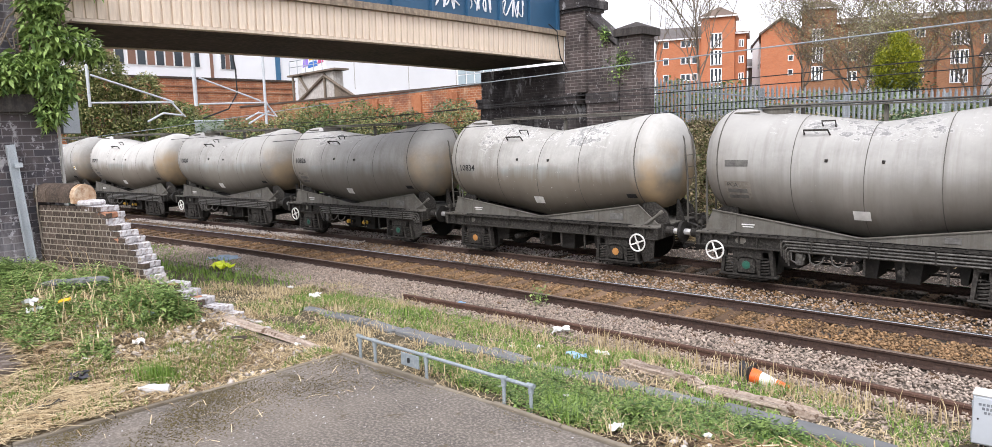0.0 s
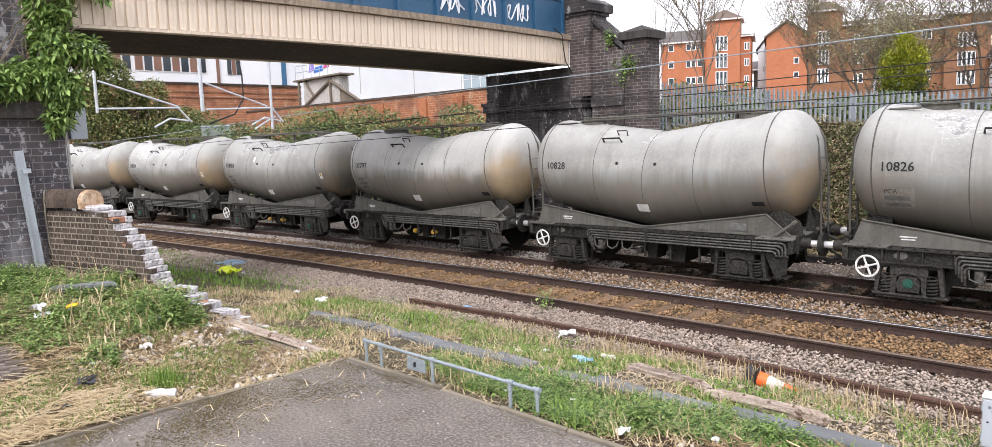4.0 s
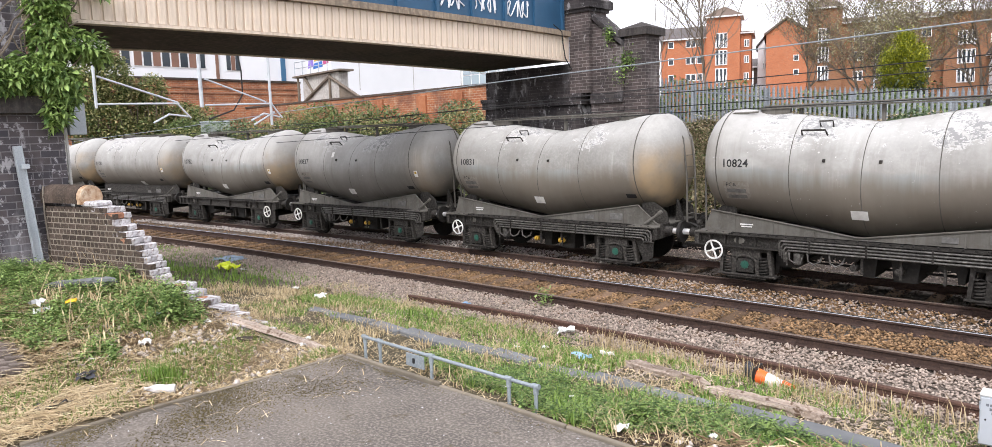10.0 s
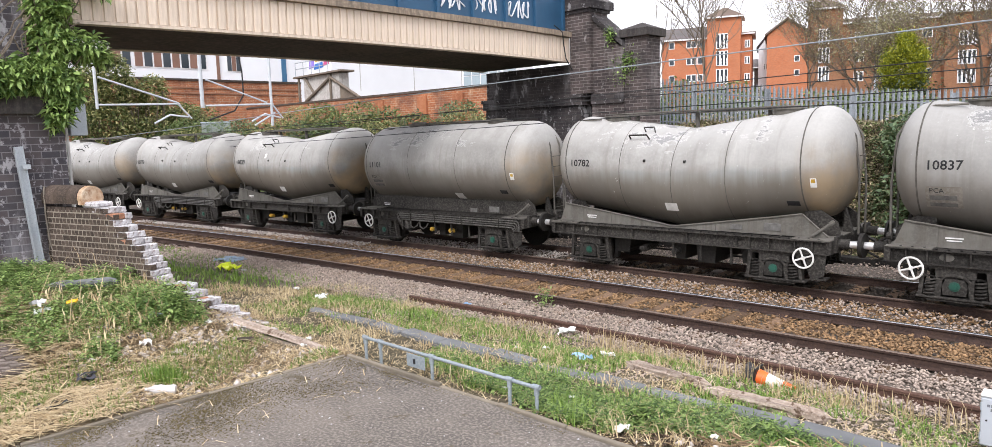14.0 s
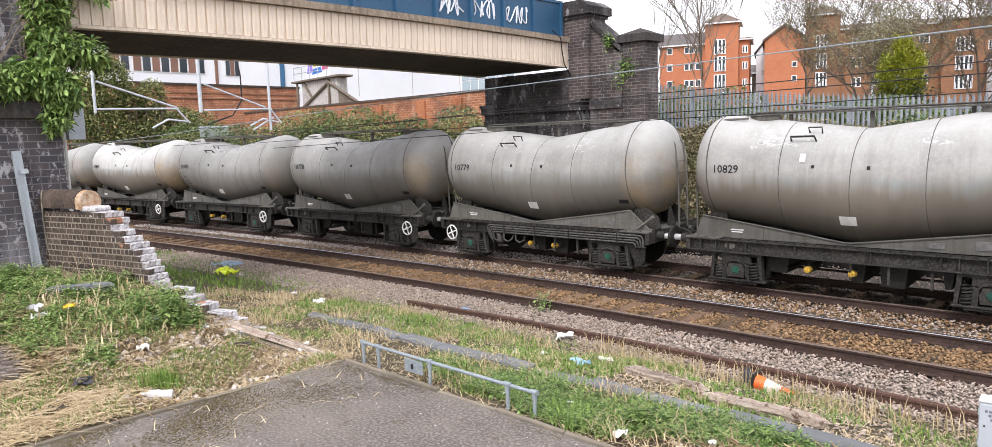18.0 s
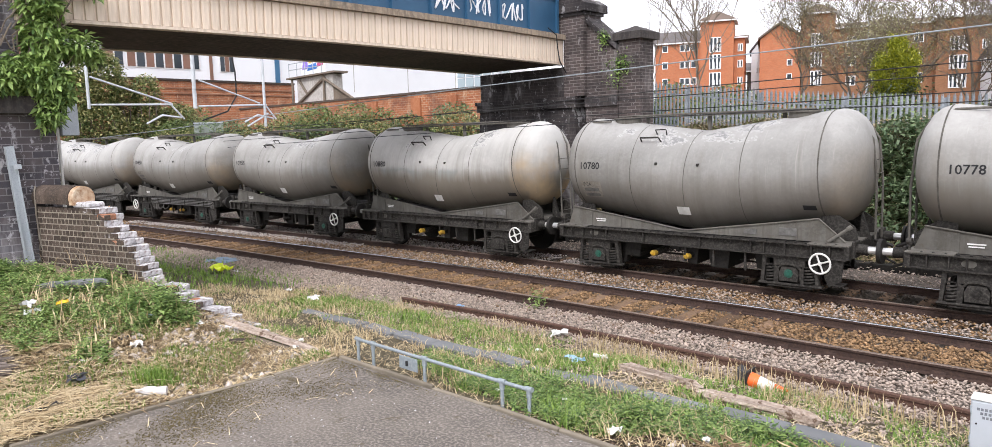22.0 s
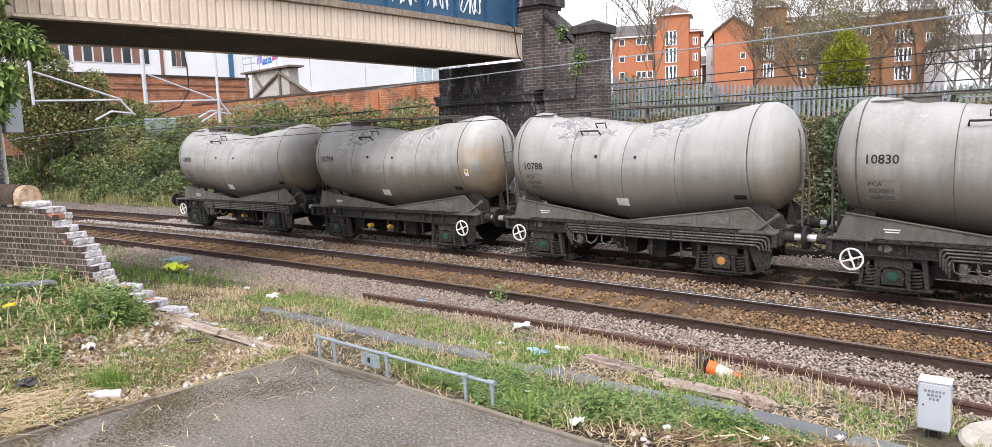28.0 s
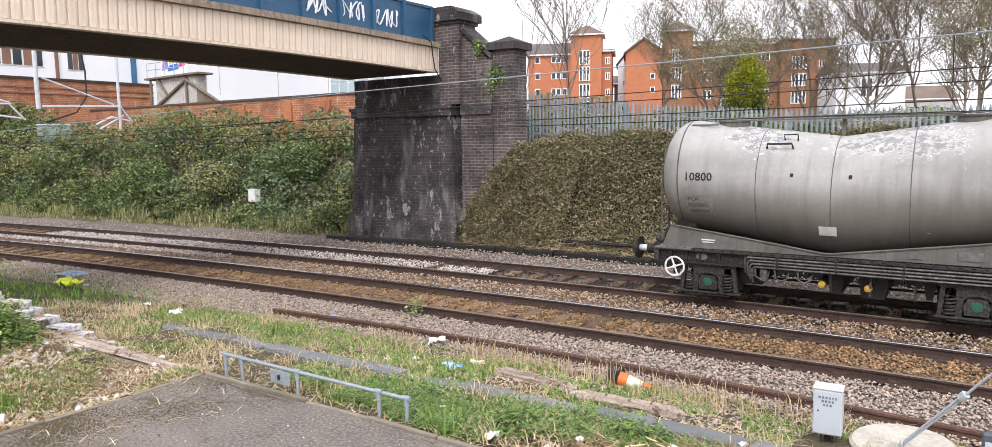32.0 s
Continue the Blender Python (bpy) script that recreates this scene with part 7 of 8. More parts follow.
def plant_mesh(name, P, high, size, mat, leaves=14, wide=0.24):
    """Upright leafy plants: leaves in a spiral up a stem from each place P, smaller towards the top."""
    n = len(P)
    k = np.arange(leaves)[None] / (leaves - 1)
    H = (high * rng.uniform(0.45, 1.3, n))[:, None]
    az = rng.uniform(0, 2 * np.pi, n)[:, None] + 2.4 * np.arange(leaves)[None] + rng.normal(0, 0.25, (n, leaves))
    tilt = rng.normal(-0.35, 0.22, (n, leaves)) + 0.75 * k ** 2
    L = size * (1 - 0.55 * k) * rng.uniform(0.7, 1.25, (n, leaves))
    sway = rng.normal(0, 0.16, (n, 1, 2)) * (H * k)[..., None]
    base = P[:, None] + np.concatenate([sway, (H * (0.12 + 0.88 * k))[..., None]], -1)
    d = np.stack([np.cos(az) * np.cos(tilt), np.sin(az) * np.cos(tilt), np.sin(tilt)], -1) * L[..., None]
    sd = np.stack([-np.sin(az), np.cos(az), np.zeros_like(az)], -1) * (wide * L)[..., None]
    up = np.array([0, 0, 1.0]) * (0.12 * L)[..., None]
    v = np.stack([base, base + 0.42 * d + sd + up, base + d, base + 0.42 * d - sd + up], 2).reshape(-1, 3)
    i = np.arange(n * leaves)[:, None] * 4
    return cloud(name, v, np.concatenate([i + [0, 1, 2], i + [0, 2, 3]]), mat)


def blade_mesh(name, P, high, wide, mat, lean=0.5, flat=False, lie=None):
    n = len(P)
    az = rng.uniform(0, 2 * np.pi, n) if lie is None else rng.normal(lie, 0.55, n) + np.pi * rng.integers(0, 2, n)
    H = high * rng.uniform(0.45, 1.25, n)
    out = np.stack([np.cos(az), np.sin(az), np.zeros(n)], -1)
    sd = np.stack([-np.sin(az), np.cos(az), np.zeros(n)], -1) * (wide * rng.uniform(0.6, 1.3, n))[:, None]
    b = rng.uniform(0.1, 1.0, n) * lean
    if flat:
        z = rng.uniform(-0.05, 0.25, n)
        mid, tip = out * (0.5 * H)[:, None], out * H[:, None]
        mid[:, 2] += 0.02 + 0.35 * z * H
        tip[:, 2] += 0.25 * z * H
    else:
        mid = out * (0.35 * b * H)[:, None] + np.array([0, 0, 1.0]) * (0.6 * H)[:, None]
        tip = out * (b * H)[:, None] + np.array([0, 0, 1.0]) * (H * (1 - 0.25 * b))[:, None]
    v = np.stack([P - sd, P + sd, P + mid + 0.7 * sd, P + mid - 0.7 * sd, P + tip], 1).reshape(-1, 3)
    i = np.arange(n)[:, None] * 5
    f = np.concatenate([i + [0, 1, 2], i + [0, 2, 3], i + [3, 2, 4]])
    return cloud(name, v, f, mat)


def on_ground(x, y, lift=0.0):
    z = ground_z(x, y)
    near = (offset(x, y) < 9.0)
    z = z + np.where(near, 0.03 * grain(x, y, 0.5) + 0.05 * grain(x, y, 1.6, 1), 0)
    return np.stack([x, y, z + lift], -1)


def scatter(n, x0, x1, y0, y1, keep=None):
    x, y = rng.uniform(x0, x1, n), rng.uniform(y0, y1, n)
    ok = ~((x > -8.0) & (y < 5.28)) & ~((x > -11.0) & (x < -9.85) & (y > 1.3) & (y < 2.15)) & ~((np.abs(x + 1.27) < 0.3) & (y > 7.35) & (y < 8.35))
    if keep is not None:
        ok &= keep(x, y)
    return x[ok], y[ok]


# -- ballast
OCTA = np.array([(1, 0, 0), (-1, 0, 0), (0, 1, 0), (0, -1, 0), (0, 0, 1), (0, 0, -1)], float)
OFACE = np.array([(0, 2, 4), (2, 1, 4), (1, 3, 4), (3, 0, 4), (2, 0, 5), (1, 2, 5), (3, 1, 5), (0, 3, 5)])


def stones(name, P, size, mat, label):
    n = len(P)
    a = rng.uniform(0, 2 * np.pi, n)
    k = OCTA[None] * rng.uniform(0.6, 1.15, (n, 6, 1)) + rng.normal(0, 0.16, (n, 6, 3))
    k = k * (size * rng.uniform(0.55, 1.3, n))[:, None, None] * np.array([1.0, 0.8, 0.6])
    c, s_ = np.cos(a)[:, None], np.sin(a)[:, None]
    t = rng.normal(0, 0.5, n)[:, None]
    k = np.stack([k[..., 0] * c - k[..., 1] * s_, k[..., 0] * s_ + k[..., 1] * c, k[..., 2] + t * k[..., 0] * 0.5], -1)
    v = (P[:, None] + k).reshape(-1, 3)
    f = (np.arange(n)[:, None, None] * 6 + OFACE[None]).reshape(-1, 3)
    stuff(name, cloud(name, v, f, mat), label, "ballast")


def bed(n, v0, v1, s0, s1, lift=0.02):
    v, s = rng.uniform(v0, v1, n), rng.uniform(s0, s1, n)
    a = s / (15.12 - CENTRE_Y)
    R = v - CENTRE_Y
    x, y = R * np.sin(a), CENTRE_Y + R * np.cos(a)
    return np.stack([x, y, ground_z(x, y) + lift + rng.uniform(-0.01, 0.035, n)], -1)


def clear_of_sleepers(P, mid):
    s = np.arctan2(P[:, 0], P[:, 1] - CENTRE_Y) * (15.12 - CENTRE_Y)
    ph = np.mod(s + 40, 0.71)
    v = offset(P[:, 0], P[:, 1])
    on = ((ph < 0.14) | (ph > 0.57)) & (np.abs(v - mid) < 1.25)
    keep = ~on | (rng.uniform(0, 1, len(P)) < (0.35 if mid > 13 else np.clip(0.07 + 0.5 * (P[:, 0] + 5.5), 0.07, 1.0)))
    P[on, 2] += 0.03
    return P[keep]


stones("ballast", np.concatenate([bed(30000, 9.15, 10.85, -24, 2, 0.03), bed(2600, 9.3, 10.85, -42, -24)]), 0.03, M_STONE, "angular grey-brown ballast stones of the near shoulder")
stones("ballast", np.concatenate([clear_of_sleepers(bed(22000, 11.02, 12.37, -24, 2, 0.05), 11.69), clear_of_sleepers(bed(2200, 11.02, 12.37, -42, -24, 0.05), 11.69)]), 0.034, M_STONEBROWN, "rust-brown ballast between the rails of the near track")
stones("ballast", np.concatenate([bed(9500, 12.55, 14.28, -24, 2, 0.04), bed(1500, 12.55, 14.28, -42, -24)]), 0.035, M_STONEBROWN, "brown ballast between the two tracks")
stones("ballast", np.concatenate([bed(5000, 12.6, 14.25, -24, 2, 0.05), bed(6500, 15.98, 18.5, -24, 2, 0.04), bed(900, 15.98, 18.5, -42, -24)]), 0.036, M_STONE, "grey-brown ballast beside the far track")
# stones under the train, their colour darkened to stand for its shade
stones("ballast", clear_of_sleepers(bed(7000, 14.46, 15.8, -24, 2, 0.05), 15.12), 0.036, surface("ballast_oily", ((0.085, 0.069, 0.056), (0.055, 0.046, 0.038)), 0.85, 0, 4, 60, 0.3, 0.004, 0, None, None, 0.4), "ballast between the rails of the far track, coloured dark for the train's shade")
stones("ballast", np.concatenate([bed(5200, 14.48, 15.75, -30, -12.2, 0.09), bed(900, 14.55, 15.6, -11.9, -10.4, 0.06), bed(2000, 13.75, 14.3, -34, -19, 0.06)]), 0.036, M_STONEPALE, "fresh pale ballast tipped between the rails")

# -- near ground: straw, grass, nettles
x, y = scatter(12000, -13.5, -7.9, 0.4, 5.4, lambda a, b: (grain(a, b, 0.5, 4) - 0.55 * (b - 2.2) > 0.0) & (a < -8.05) & (offset(a, b) < 7))
stuff("straw", blade_mesh("straw", on_ground(x, y, 0.045), 0.5, 0.008, L_STRAW, 0.5, True, 1.25), "long pale dry stems lying over the slope", "straw")
x, y = scatter(16000, -13.5, -7.9, 0.4, 5.4, lambda a, b: (grain(a, b, 0.4, 24) > -0.35) & (a < -8.05) & (offset(a, b) < 7))
stuff("straw", blade_mesh("straw", on_ground(x, y, 0.03), 0.3, 0.008, L_BROWNSTRAW, 0.5, True), "brown rotten stems matted on the slope", "straw")
x, y = scatter(13000, -13.5, -7.9, 0.4, 5.4, lambda a, b: (a < -8.05) & (offset(a, b) < 7))
stuff("straw", blade_mesh("straw", on_ground(x, y, 0.04), 0.2, 0.008, L_STRAW, 0.5, True), "short broken straw on the slope", "straw")
x, y = scatter(9000, -13, -7.9, 0.5, 5.4, lambda a, b: a < -8.15)
stones("rubble", on_ground(x, y, 0.02), 0.02, M_MORTAR, "small pale rubble and grit among straw")
x, y = scatter(620, -11.5, -8.1, 2.4, 5.3, lambda a, b: a < -8.15)
stones("rubble", on_ground(x, y, 0.03), 0.055, M_STONEPALE, "pale broken stones on the slope")
x, y = scatter(22000, -12.2, -8.0, 0.8, 5.3, lambda a, b: (grain(a, b, 0.45, 8) > -0.15) & (a < -8.1))
stuff("grass", blade_mesh("grass", on_ground(x, y, 0.02), 0.085, 0.006, L_GRASS, 0.9), "thin short grass through the straw", "grass")


def patch_field(a, b, spots):
    out = np.full(np.shape(a), -1.0)
    for cx, cy, rx, ry in spots:
        out = np.maximum(out, 1 - ((a - cx) / rx) ** 2 - ((b - cy) / ry) ** 2)
    return out + 0.35 * grain(a, b, 0.35, 5)


SPOTS = ((-13.3, 2.9, 1.3, 0.6), (-12.1, 3.5, 1.1, 0.9), (-11.2, 2.6, 1.0, 0.75), (-11.1, 3.7, 1.0, 0.7), (-10.6, 4.1, 0.55, 0.4), (-12.6, 2.3, 1.0, 0.5), (-9.9, 2.85, 0.28, 0.25), (-10.2, 1.75, 0.3, 0.25), (-14.0, 2.4, 0.9, 0.8))
x, y = scatter(5600, -15, -9, 1.2, 5.0, lambda a, b: patch_field(a, b, SPOTS) > 0.12)
P = on_ground(x, y)
tall = 0.17 + 0.1 * grain(x, y, 0.4, 6)
stuff("nettles", plant_mesh("nettles", P[tall > 0.15], 0.19, 0.115, L_NETTLE, 11), "tall young nettles before the broken wall", "weeds")
stuff("nettles", plant_mesh("nettles", P[tall <= 0.15], 0.11, 0.1, L_NETTLE, 9), "low nettles and weeds before the broken wall", "weeds")
x, y = rng.normal(-10.75, 0.22, 90), rng.normal(4.1, 0.14, 90)
stuff("nettles", plant_mesh("nettles", on_ground(x, y), 0.4, 0.13, L_NETTLE, 16), "tall nettle clump against the wall's end", "weeds")
x, y = scatter(260, -12.3, -9.9, 2.6, 4.4, lambda a, b: patch_field(a, b, SPOTS) > 0.0)
stuff("dead_stalks", blade_mesh("dead_stalks", on_ground(x, y, 0.06), 0.19, 0.012, L_STRAW, 0.9), "upright pale cut stalks among nettles", "stalks")
x, y = scatter(70, -13.6, -10.2, 2.6, 4.6, lambda a, b: patch_field(a, b, SPOTS) > 0.0)
stuff("dead_stalks", blade_mesh("dead_stalks", on_ground(x, y, 0.05), 0.6, 0.0045, L_DRY, 2.2), "long thin arching dead stems among nettles", "stalks")
x, y = rng.normal(-8.72, 0.1, 420), rng.normal(3.18, 0.1, 420)
stuff("grass_tuft", blade_mesh("grass_tuft", on_ground(x, y), 0.24, 0.006, L_GRASS, 0.7), "bright green grass tuft", "grass")

# verge between yard and line
VERGE = ((-3.6, 6.35, 1.1, 0.55), (-4.6, 6.0, 1.1, 0.65), (-5.7, 6.15, 0.8, 0.6), (-6.8, 6.05, 0.55, 0.4), (-2.6, 6.72, 0.7, 0.3), (-3.4, 6.8, 1.2, 0.3))


def off_pile(a, b):
    """Outside the heap of dead stalks at the yard's edge."""
    return (a < -4.0) | (b > 5.62 + 0.6 * (a + 3.95) + 0.12 * grain(a, b, 0.2, 31)) | (b > 6.9)



x, y = scatter(7600, -8.3, 0.8, 5.3, 7.6, lambda a, b: (patch_field(a, b, VERGE) > 0.05) & off_pile(a, b))
stuff("weeds", plant_mesh("weeds", on_ground(x, y), 0.12, 0.075, L_WEED, 10), "dense low green weeds along the yard edge", "weeds")
for x0, y0, n, h in ((-3.98, 6.02, 16, 0.26), (-3.8, 6.12, 8, 0.2), (-2.85, 6.66, 14, 0.24), (-2.65, 6.75, 8, 0.2), (-3.5, 6.4, 6, 0.16), (-5.9, 5.9, 5, 0.16)):
    x, y = rng.normal(x0, 0.07, n), rng.normal(y0, 0.05, n)
    stuff("broad_weed", plant_mesh("broad_weed", on_ground(x, y), h, 0.15, L_WEED, 11, 0.16), "broad-leaved dark green weed at the yard edge", "weeds")
x, y = scatter(5200, -4.0, -0.4, 5.4, 6.9, lambda a, b: ~off_pile(a, b))
stones("leaf_litter", on_ground(x, y, 0.02), 0.02, surface("rotten_leaf_litter", ((0.12, 0.08, 0.055), (0.06, 0.043, 0.033)), 0.9, 0, 8, 40, 0.3, 0.004, 0, None, None, 0.5), "dark rotten leaf litter on the verge")
x, y = scatter(150, -4.0, -0.4, 5.4, 6.9, lambda a, b: ~off_pile(a, b))
stones("rubble", on_ground(x, y, 0.035), 0.042, M_STONEPALE, "pale stones in the leaf litter")
pile = thing("stalk_heap", "heap of dead brown stalks and cut stems on the yard edge", "heap", kind="stuff")
for nm, mat, n, wide in (("pale_stalks", L_STRAW, 150, 0.0065), ("brown_stalks", L_BROWNSTRAW, 520, 0.007)):
    sh, rp = Shape(), random.Random(n)
    while len(sh.v) < n * 20:
        x0, y0 = rp.uniform(-3.35, -0.9), rp.uniform(5.5, 6.8)
        if bool(off_pile(np.array([x0]), np.array([y0]))[0]):
            continue
        a0, ln = rp.uniform(0, 6.28), rp.uniform(0.08, 0.26)
        z0 = gz(x0, y0) + 0.04 + rp.uniform(0, 0.1) * (x0 > -3.0)
        d = Vector((math.cos(a0), math.sin(a0), rp.uniform(-0.15, 0.3)))
        side = Vector((-d.y, d.x, 0.3)) * rp.uniform(-0.2, 0.2) * ln
        w0 = wide * rp.uniform(0.5, 1.4)
        p0_ = Vector((x0, y0, z0))
        sh.tube([p0_, p0_ + d * ln * 0.35 + side * 0.7, p0_ + d * ln * 0.7 + side, p0_ + d * ln], [w0, w0, w0 * 0.9, w0 * 0.6], 5)
    part(nm, sh, mat, pile)
x, y = scatter(9000, -8.3, 0.8, 5.3, 7.6, lambda a, b: (patch_field(a, b, VERGE) > -0.25) & (grain(a, b, 0.5, 61) > 0.1) & off_pile(a, b))
stuff("grass", blade_mesh("grass", on_ground(x, y), 0.17, 0.007, L_GRASS, 0.8), "tufts of fresh green grass among the weeds", "grass")
x, y = scatter(24000, -14.5, 1.2, 5.35, 9.25, lambda a, b: (grain(a, b, 0.6, 9) > -0.25) & (offset(a, b) > 5.6) & (grain(a, b, 1.3, 11) + 0.25 * (offset(a, b) - 7.6) > -0.35) & off_pile(a, b))
stuff("grass", blade_mesh("grass", on_ground(x, y), 0.1, 0.007, L_GRASS, 1.6), "rough green grass of the verge", "grass")
x, y = scatter(9000, -13.5, -3.5, 7.1, 8.9, lambda a, b: grain(a, b, 0.8, 71) > -0.1)
stuff("grass", blade_mesh("grass", on_ground(x, y), 0.13, 0.008, L_GRASS, 1.6), "fresh green grass strip beside the slabs", "grass")
x, y = scatter(15000, -15.5, 1.2, 5.4, 9.5, lambda a, b: (grain(a, b, 0.7, 12) - 0.5 * ((a > -4.2) & (b > 7.0)) > -0.1))
stuff("dry_grass", blade_mesh("dry_grass", on_ground(x, y), 0.17, 0.006, L_DRY, 1.9), "dry yellow grass of the verge", "grass")
x, y = scatter(500, -7, -1.2, 8.75, 9.25)
stuff("dry_grass", blade_mesh("dry_grass", on_ground(x, y), 0.3, 0.006, L_DRY, 0.6), "tall dry grass along the loose rail", "grass")
x, y = scatter(9000, -15, 1, 5.3, 9.3)
stuff("straw", blade_mesh("straw", on_ground(x, y, 0.015), 0.22, 0.005, L_STRAW, 0.5, True), "dead stems lying on the verge", "straw")
x, y = scatter(9000, -12, 1, 7.2, 9.6, lambda a, b: (a > -4.5) | (rng.uniform(0, 1, len(a)) < 0.5))
stones("rubble", on_ground(x, y, 0.015), 0.026, M_STONE, "scattered grit at the ballast foot")
x, y = scatter(4000, -30, -15, 6.2, 9.3)
stuff("grass", blade_mesh("grass", on_ground(x, y), 0.16, 0.012, L_GRASS, 0.8), "rough grass beside the line beyond the wall", "grass")
# a weed in the ballast
x, y = rng.normal(-9.05, 0.1, 120), rng.normal(10.45, 0.08, 120)
P = on_ground(x, y)
P[:, 2] += rng.uniform(0.05, 0.42, 120)
stuff("ballast_weed", leaf_mesh("ballast_weed", P, 0.07, 0.22, L_NETTLE, -0.2), "single spindly weed growing in the ballast", "weeds")
# moss and straw crumbs along the tarmac's edge
x, y = rng.uniform(-7.95, -4.2, 90000), rng.uniform(0.4, 5.15, 90000)
keep = 1.25 * np.exp(-(x + 7.95) / (0.55 + 0.75 * np.clip((5.2 - y) / 3, 0, 1))) * (0.55 + 0.6 * grain(x, y, 0.55, 15)).clip(0.03) + 0.8 * np.exp((y - 5.2) / 0.07) > rng.uniform(0.12, 1.0, len(x))
x, y = x[keep], y[keep]
stones("moss_crumbs", np.stack([x, y, np.full(len(x), 0.352)], -1), 0.01, M_MOSS, "crumbs of dead moss and soil on the tarmac")
x, y = rng.uniform(-7.9, -2.5, 260), rng.uniform(0.4, 5.15, 260)
keep = (x + 7.9) < 1.5
stuff("straw", blade_mesh("straw", np.stack([x[keep], y[keep], np.full(keep.sum(), 0.362)], -1), 0.25, 0.005, L_STRAW, 0.5, True), "a few straws blown over the tarmac", "straw")
x, y = rng.uniform(-7.9, 0, 420), rng.uniform(0.4, 5.15, 420)
stones("grit", np.stack([x, y, np.full(420, 0.355)], -1), 0.012, M_MORTARWHITE, "pale grit on the tarmac")

# -- climber over the pier
def blobs(spec, density):
    out = []
    for cx, cy, cz, rx, ry, rz in spec:
        n = int(density * rx * ry * rz * 4.2)
        d = rng.normal(0, 1, (n, 3))
        d /= np.linalg.norm(d, axis=1)[:, None]
        out.append(np.array([cx, cy, cz]) + d * np.array([rx, ry, rz]) * (rng.uniform(0.25, 1.0, n) ** 0.4)[:, None])
    return np.concatenate(out)


climb = thing("climbing_shrub", "leafy green climbing shrub hanging over the bridge pier", "shrub")
CLIMB = [(-14.75, 3.85, 6.5, 0.42, 0.42, 0.6), (-14.75, 3.95, 5.8, 0.4, 0.38, 0.5), (-14.72, 4.5, 6.1, 0.2, 0.3, 0.12), (-14.72, 4.85, 5.95, 0.1, 0.16, 0.09), (-14.75, 3.95, 5.15, 0.35, 0.34, 0.45), (-14.72, 4.4, 5.0, 0.3, 0.42, 0.26), (-14.72, 4.7, 4.85, 0.2, 0.2, 0.18),
         (-14.7, 3.25, 4.42, 0.25, 0.4, 0.34), (-14.7, 3.75, 4.5, 0.35, 0.4, 0.4), (-14.7, 4.05, 4.25, 0.3, 0.35, 0.38), (-14.7, 3.95, 3.85, 0.22, 0.22, 0.32), (-14.7, 2.75, 4.35, 0.25, 0.45, 0.35), (-14.72, 3.86, 3.6, 0.1, 0.1, 0.2)]
part("leaves", leaf_mesh("leaves", blobs(CLIMB, 5200), 0.16, 0.16, L_CLIMB, 0.6), None, climb)
# darker leaves set further back paint the climber's inner shade
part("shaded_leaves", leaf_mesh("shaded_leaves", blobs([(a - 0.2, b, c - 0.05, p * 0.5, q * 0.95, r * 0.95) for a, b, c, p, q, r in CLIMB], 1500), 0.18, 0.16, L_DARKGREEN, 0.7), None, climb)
s = Shape()
rc = random.Random(4)
for i in range(26):
    p = Vector((-14.8, rc.uniform(2.8, 4.2), rc.uniform(4.0, 5.2)))
    pts = [p]
    for q in range(5):
        p = p + Vector((rc.uniform(-0.02, 0.1), rc.uniform(-0.12, 0.22), rc.uniform(0.05, 0.35)))
        pts.append(p)
    s.tube(pts, 0.013, 5)
part("stem_tangle", s, M_BARK, climb)
P = blobs([(-14.6, 4.6, 4.98, 0.1, 0.25, 0.12), (-14.6, 4.25, 5.02, 0.1, 0.2, 0.1)], 9000)
part("blossom", leaf_mesh("blossom", P, 0.05, 0.4, M_FRAMEWHITE, 0.0), None, climb, "small white blossom")


# -- bushes of the far bank
def bush_points(n, x0, x1, v0, v1, tall, bare=0.0):
    x, v = rng.uniform(x0, x1, n), v0 + (v1 - v0) * rng.uniform(0, 1, n) ** 1.3
    a = x / (15.12 - CENTRE_Y)
    R = v - CENTRE_Y
    X, Y = R * np.sin(a), CENTRE_Y + R * np.cos(a)
    lump = 0.58 + 0.62 * np.clip(0.85 * grain(X, Y, 2.6, 21) + 0.4 * grain(X, Y, 0.6, 22), -0.8, 1)
    H = tall(X, v) * lump * np.clip((v - v0) / 1.1, 0.12, 1)
    Z = ground_z(X, Y) + H * rng.uniform(0, 1, n) ** 0.45
    keep = rng.uniform(0, 1, n) > bare
    return np.stack([X, Y, Z], -1)[keep]


def tall_left(x, v):
    return np.interp(x, [-62, -45, -36, -30, -24, -19], [2.8, 2.3, 1.9, 1.75, 1.4, 1.2])


far_green = thing("bank_bushes", "dense dark green bushes covering the bank below the brick wall", "bushes", kind="stuff")
# the dark half of this layer stands for shaded gaps between the lumps
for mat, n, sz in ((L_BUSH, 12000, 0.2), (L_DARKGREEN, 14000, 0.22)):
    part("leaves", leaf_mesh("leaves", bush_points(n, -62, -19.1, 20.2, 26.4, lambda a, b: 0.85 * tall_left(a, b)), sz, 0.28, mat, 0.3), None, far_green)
lumps, rb = [[], [], []], random.Random(31)
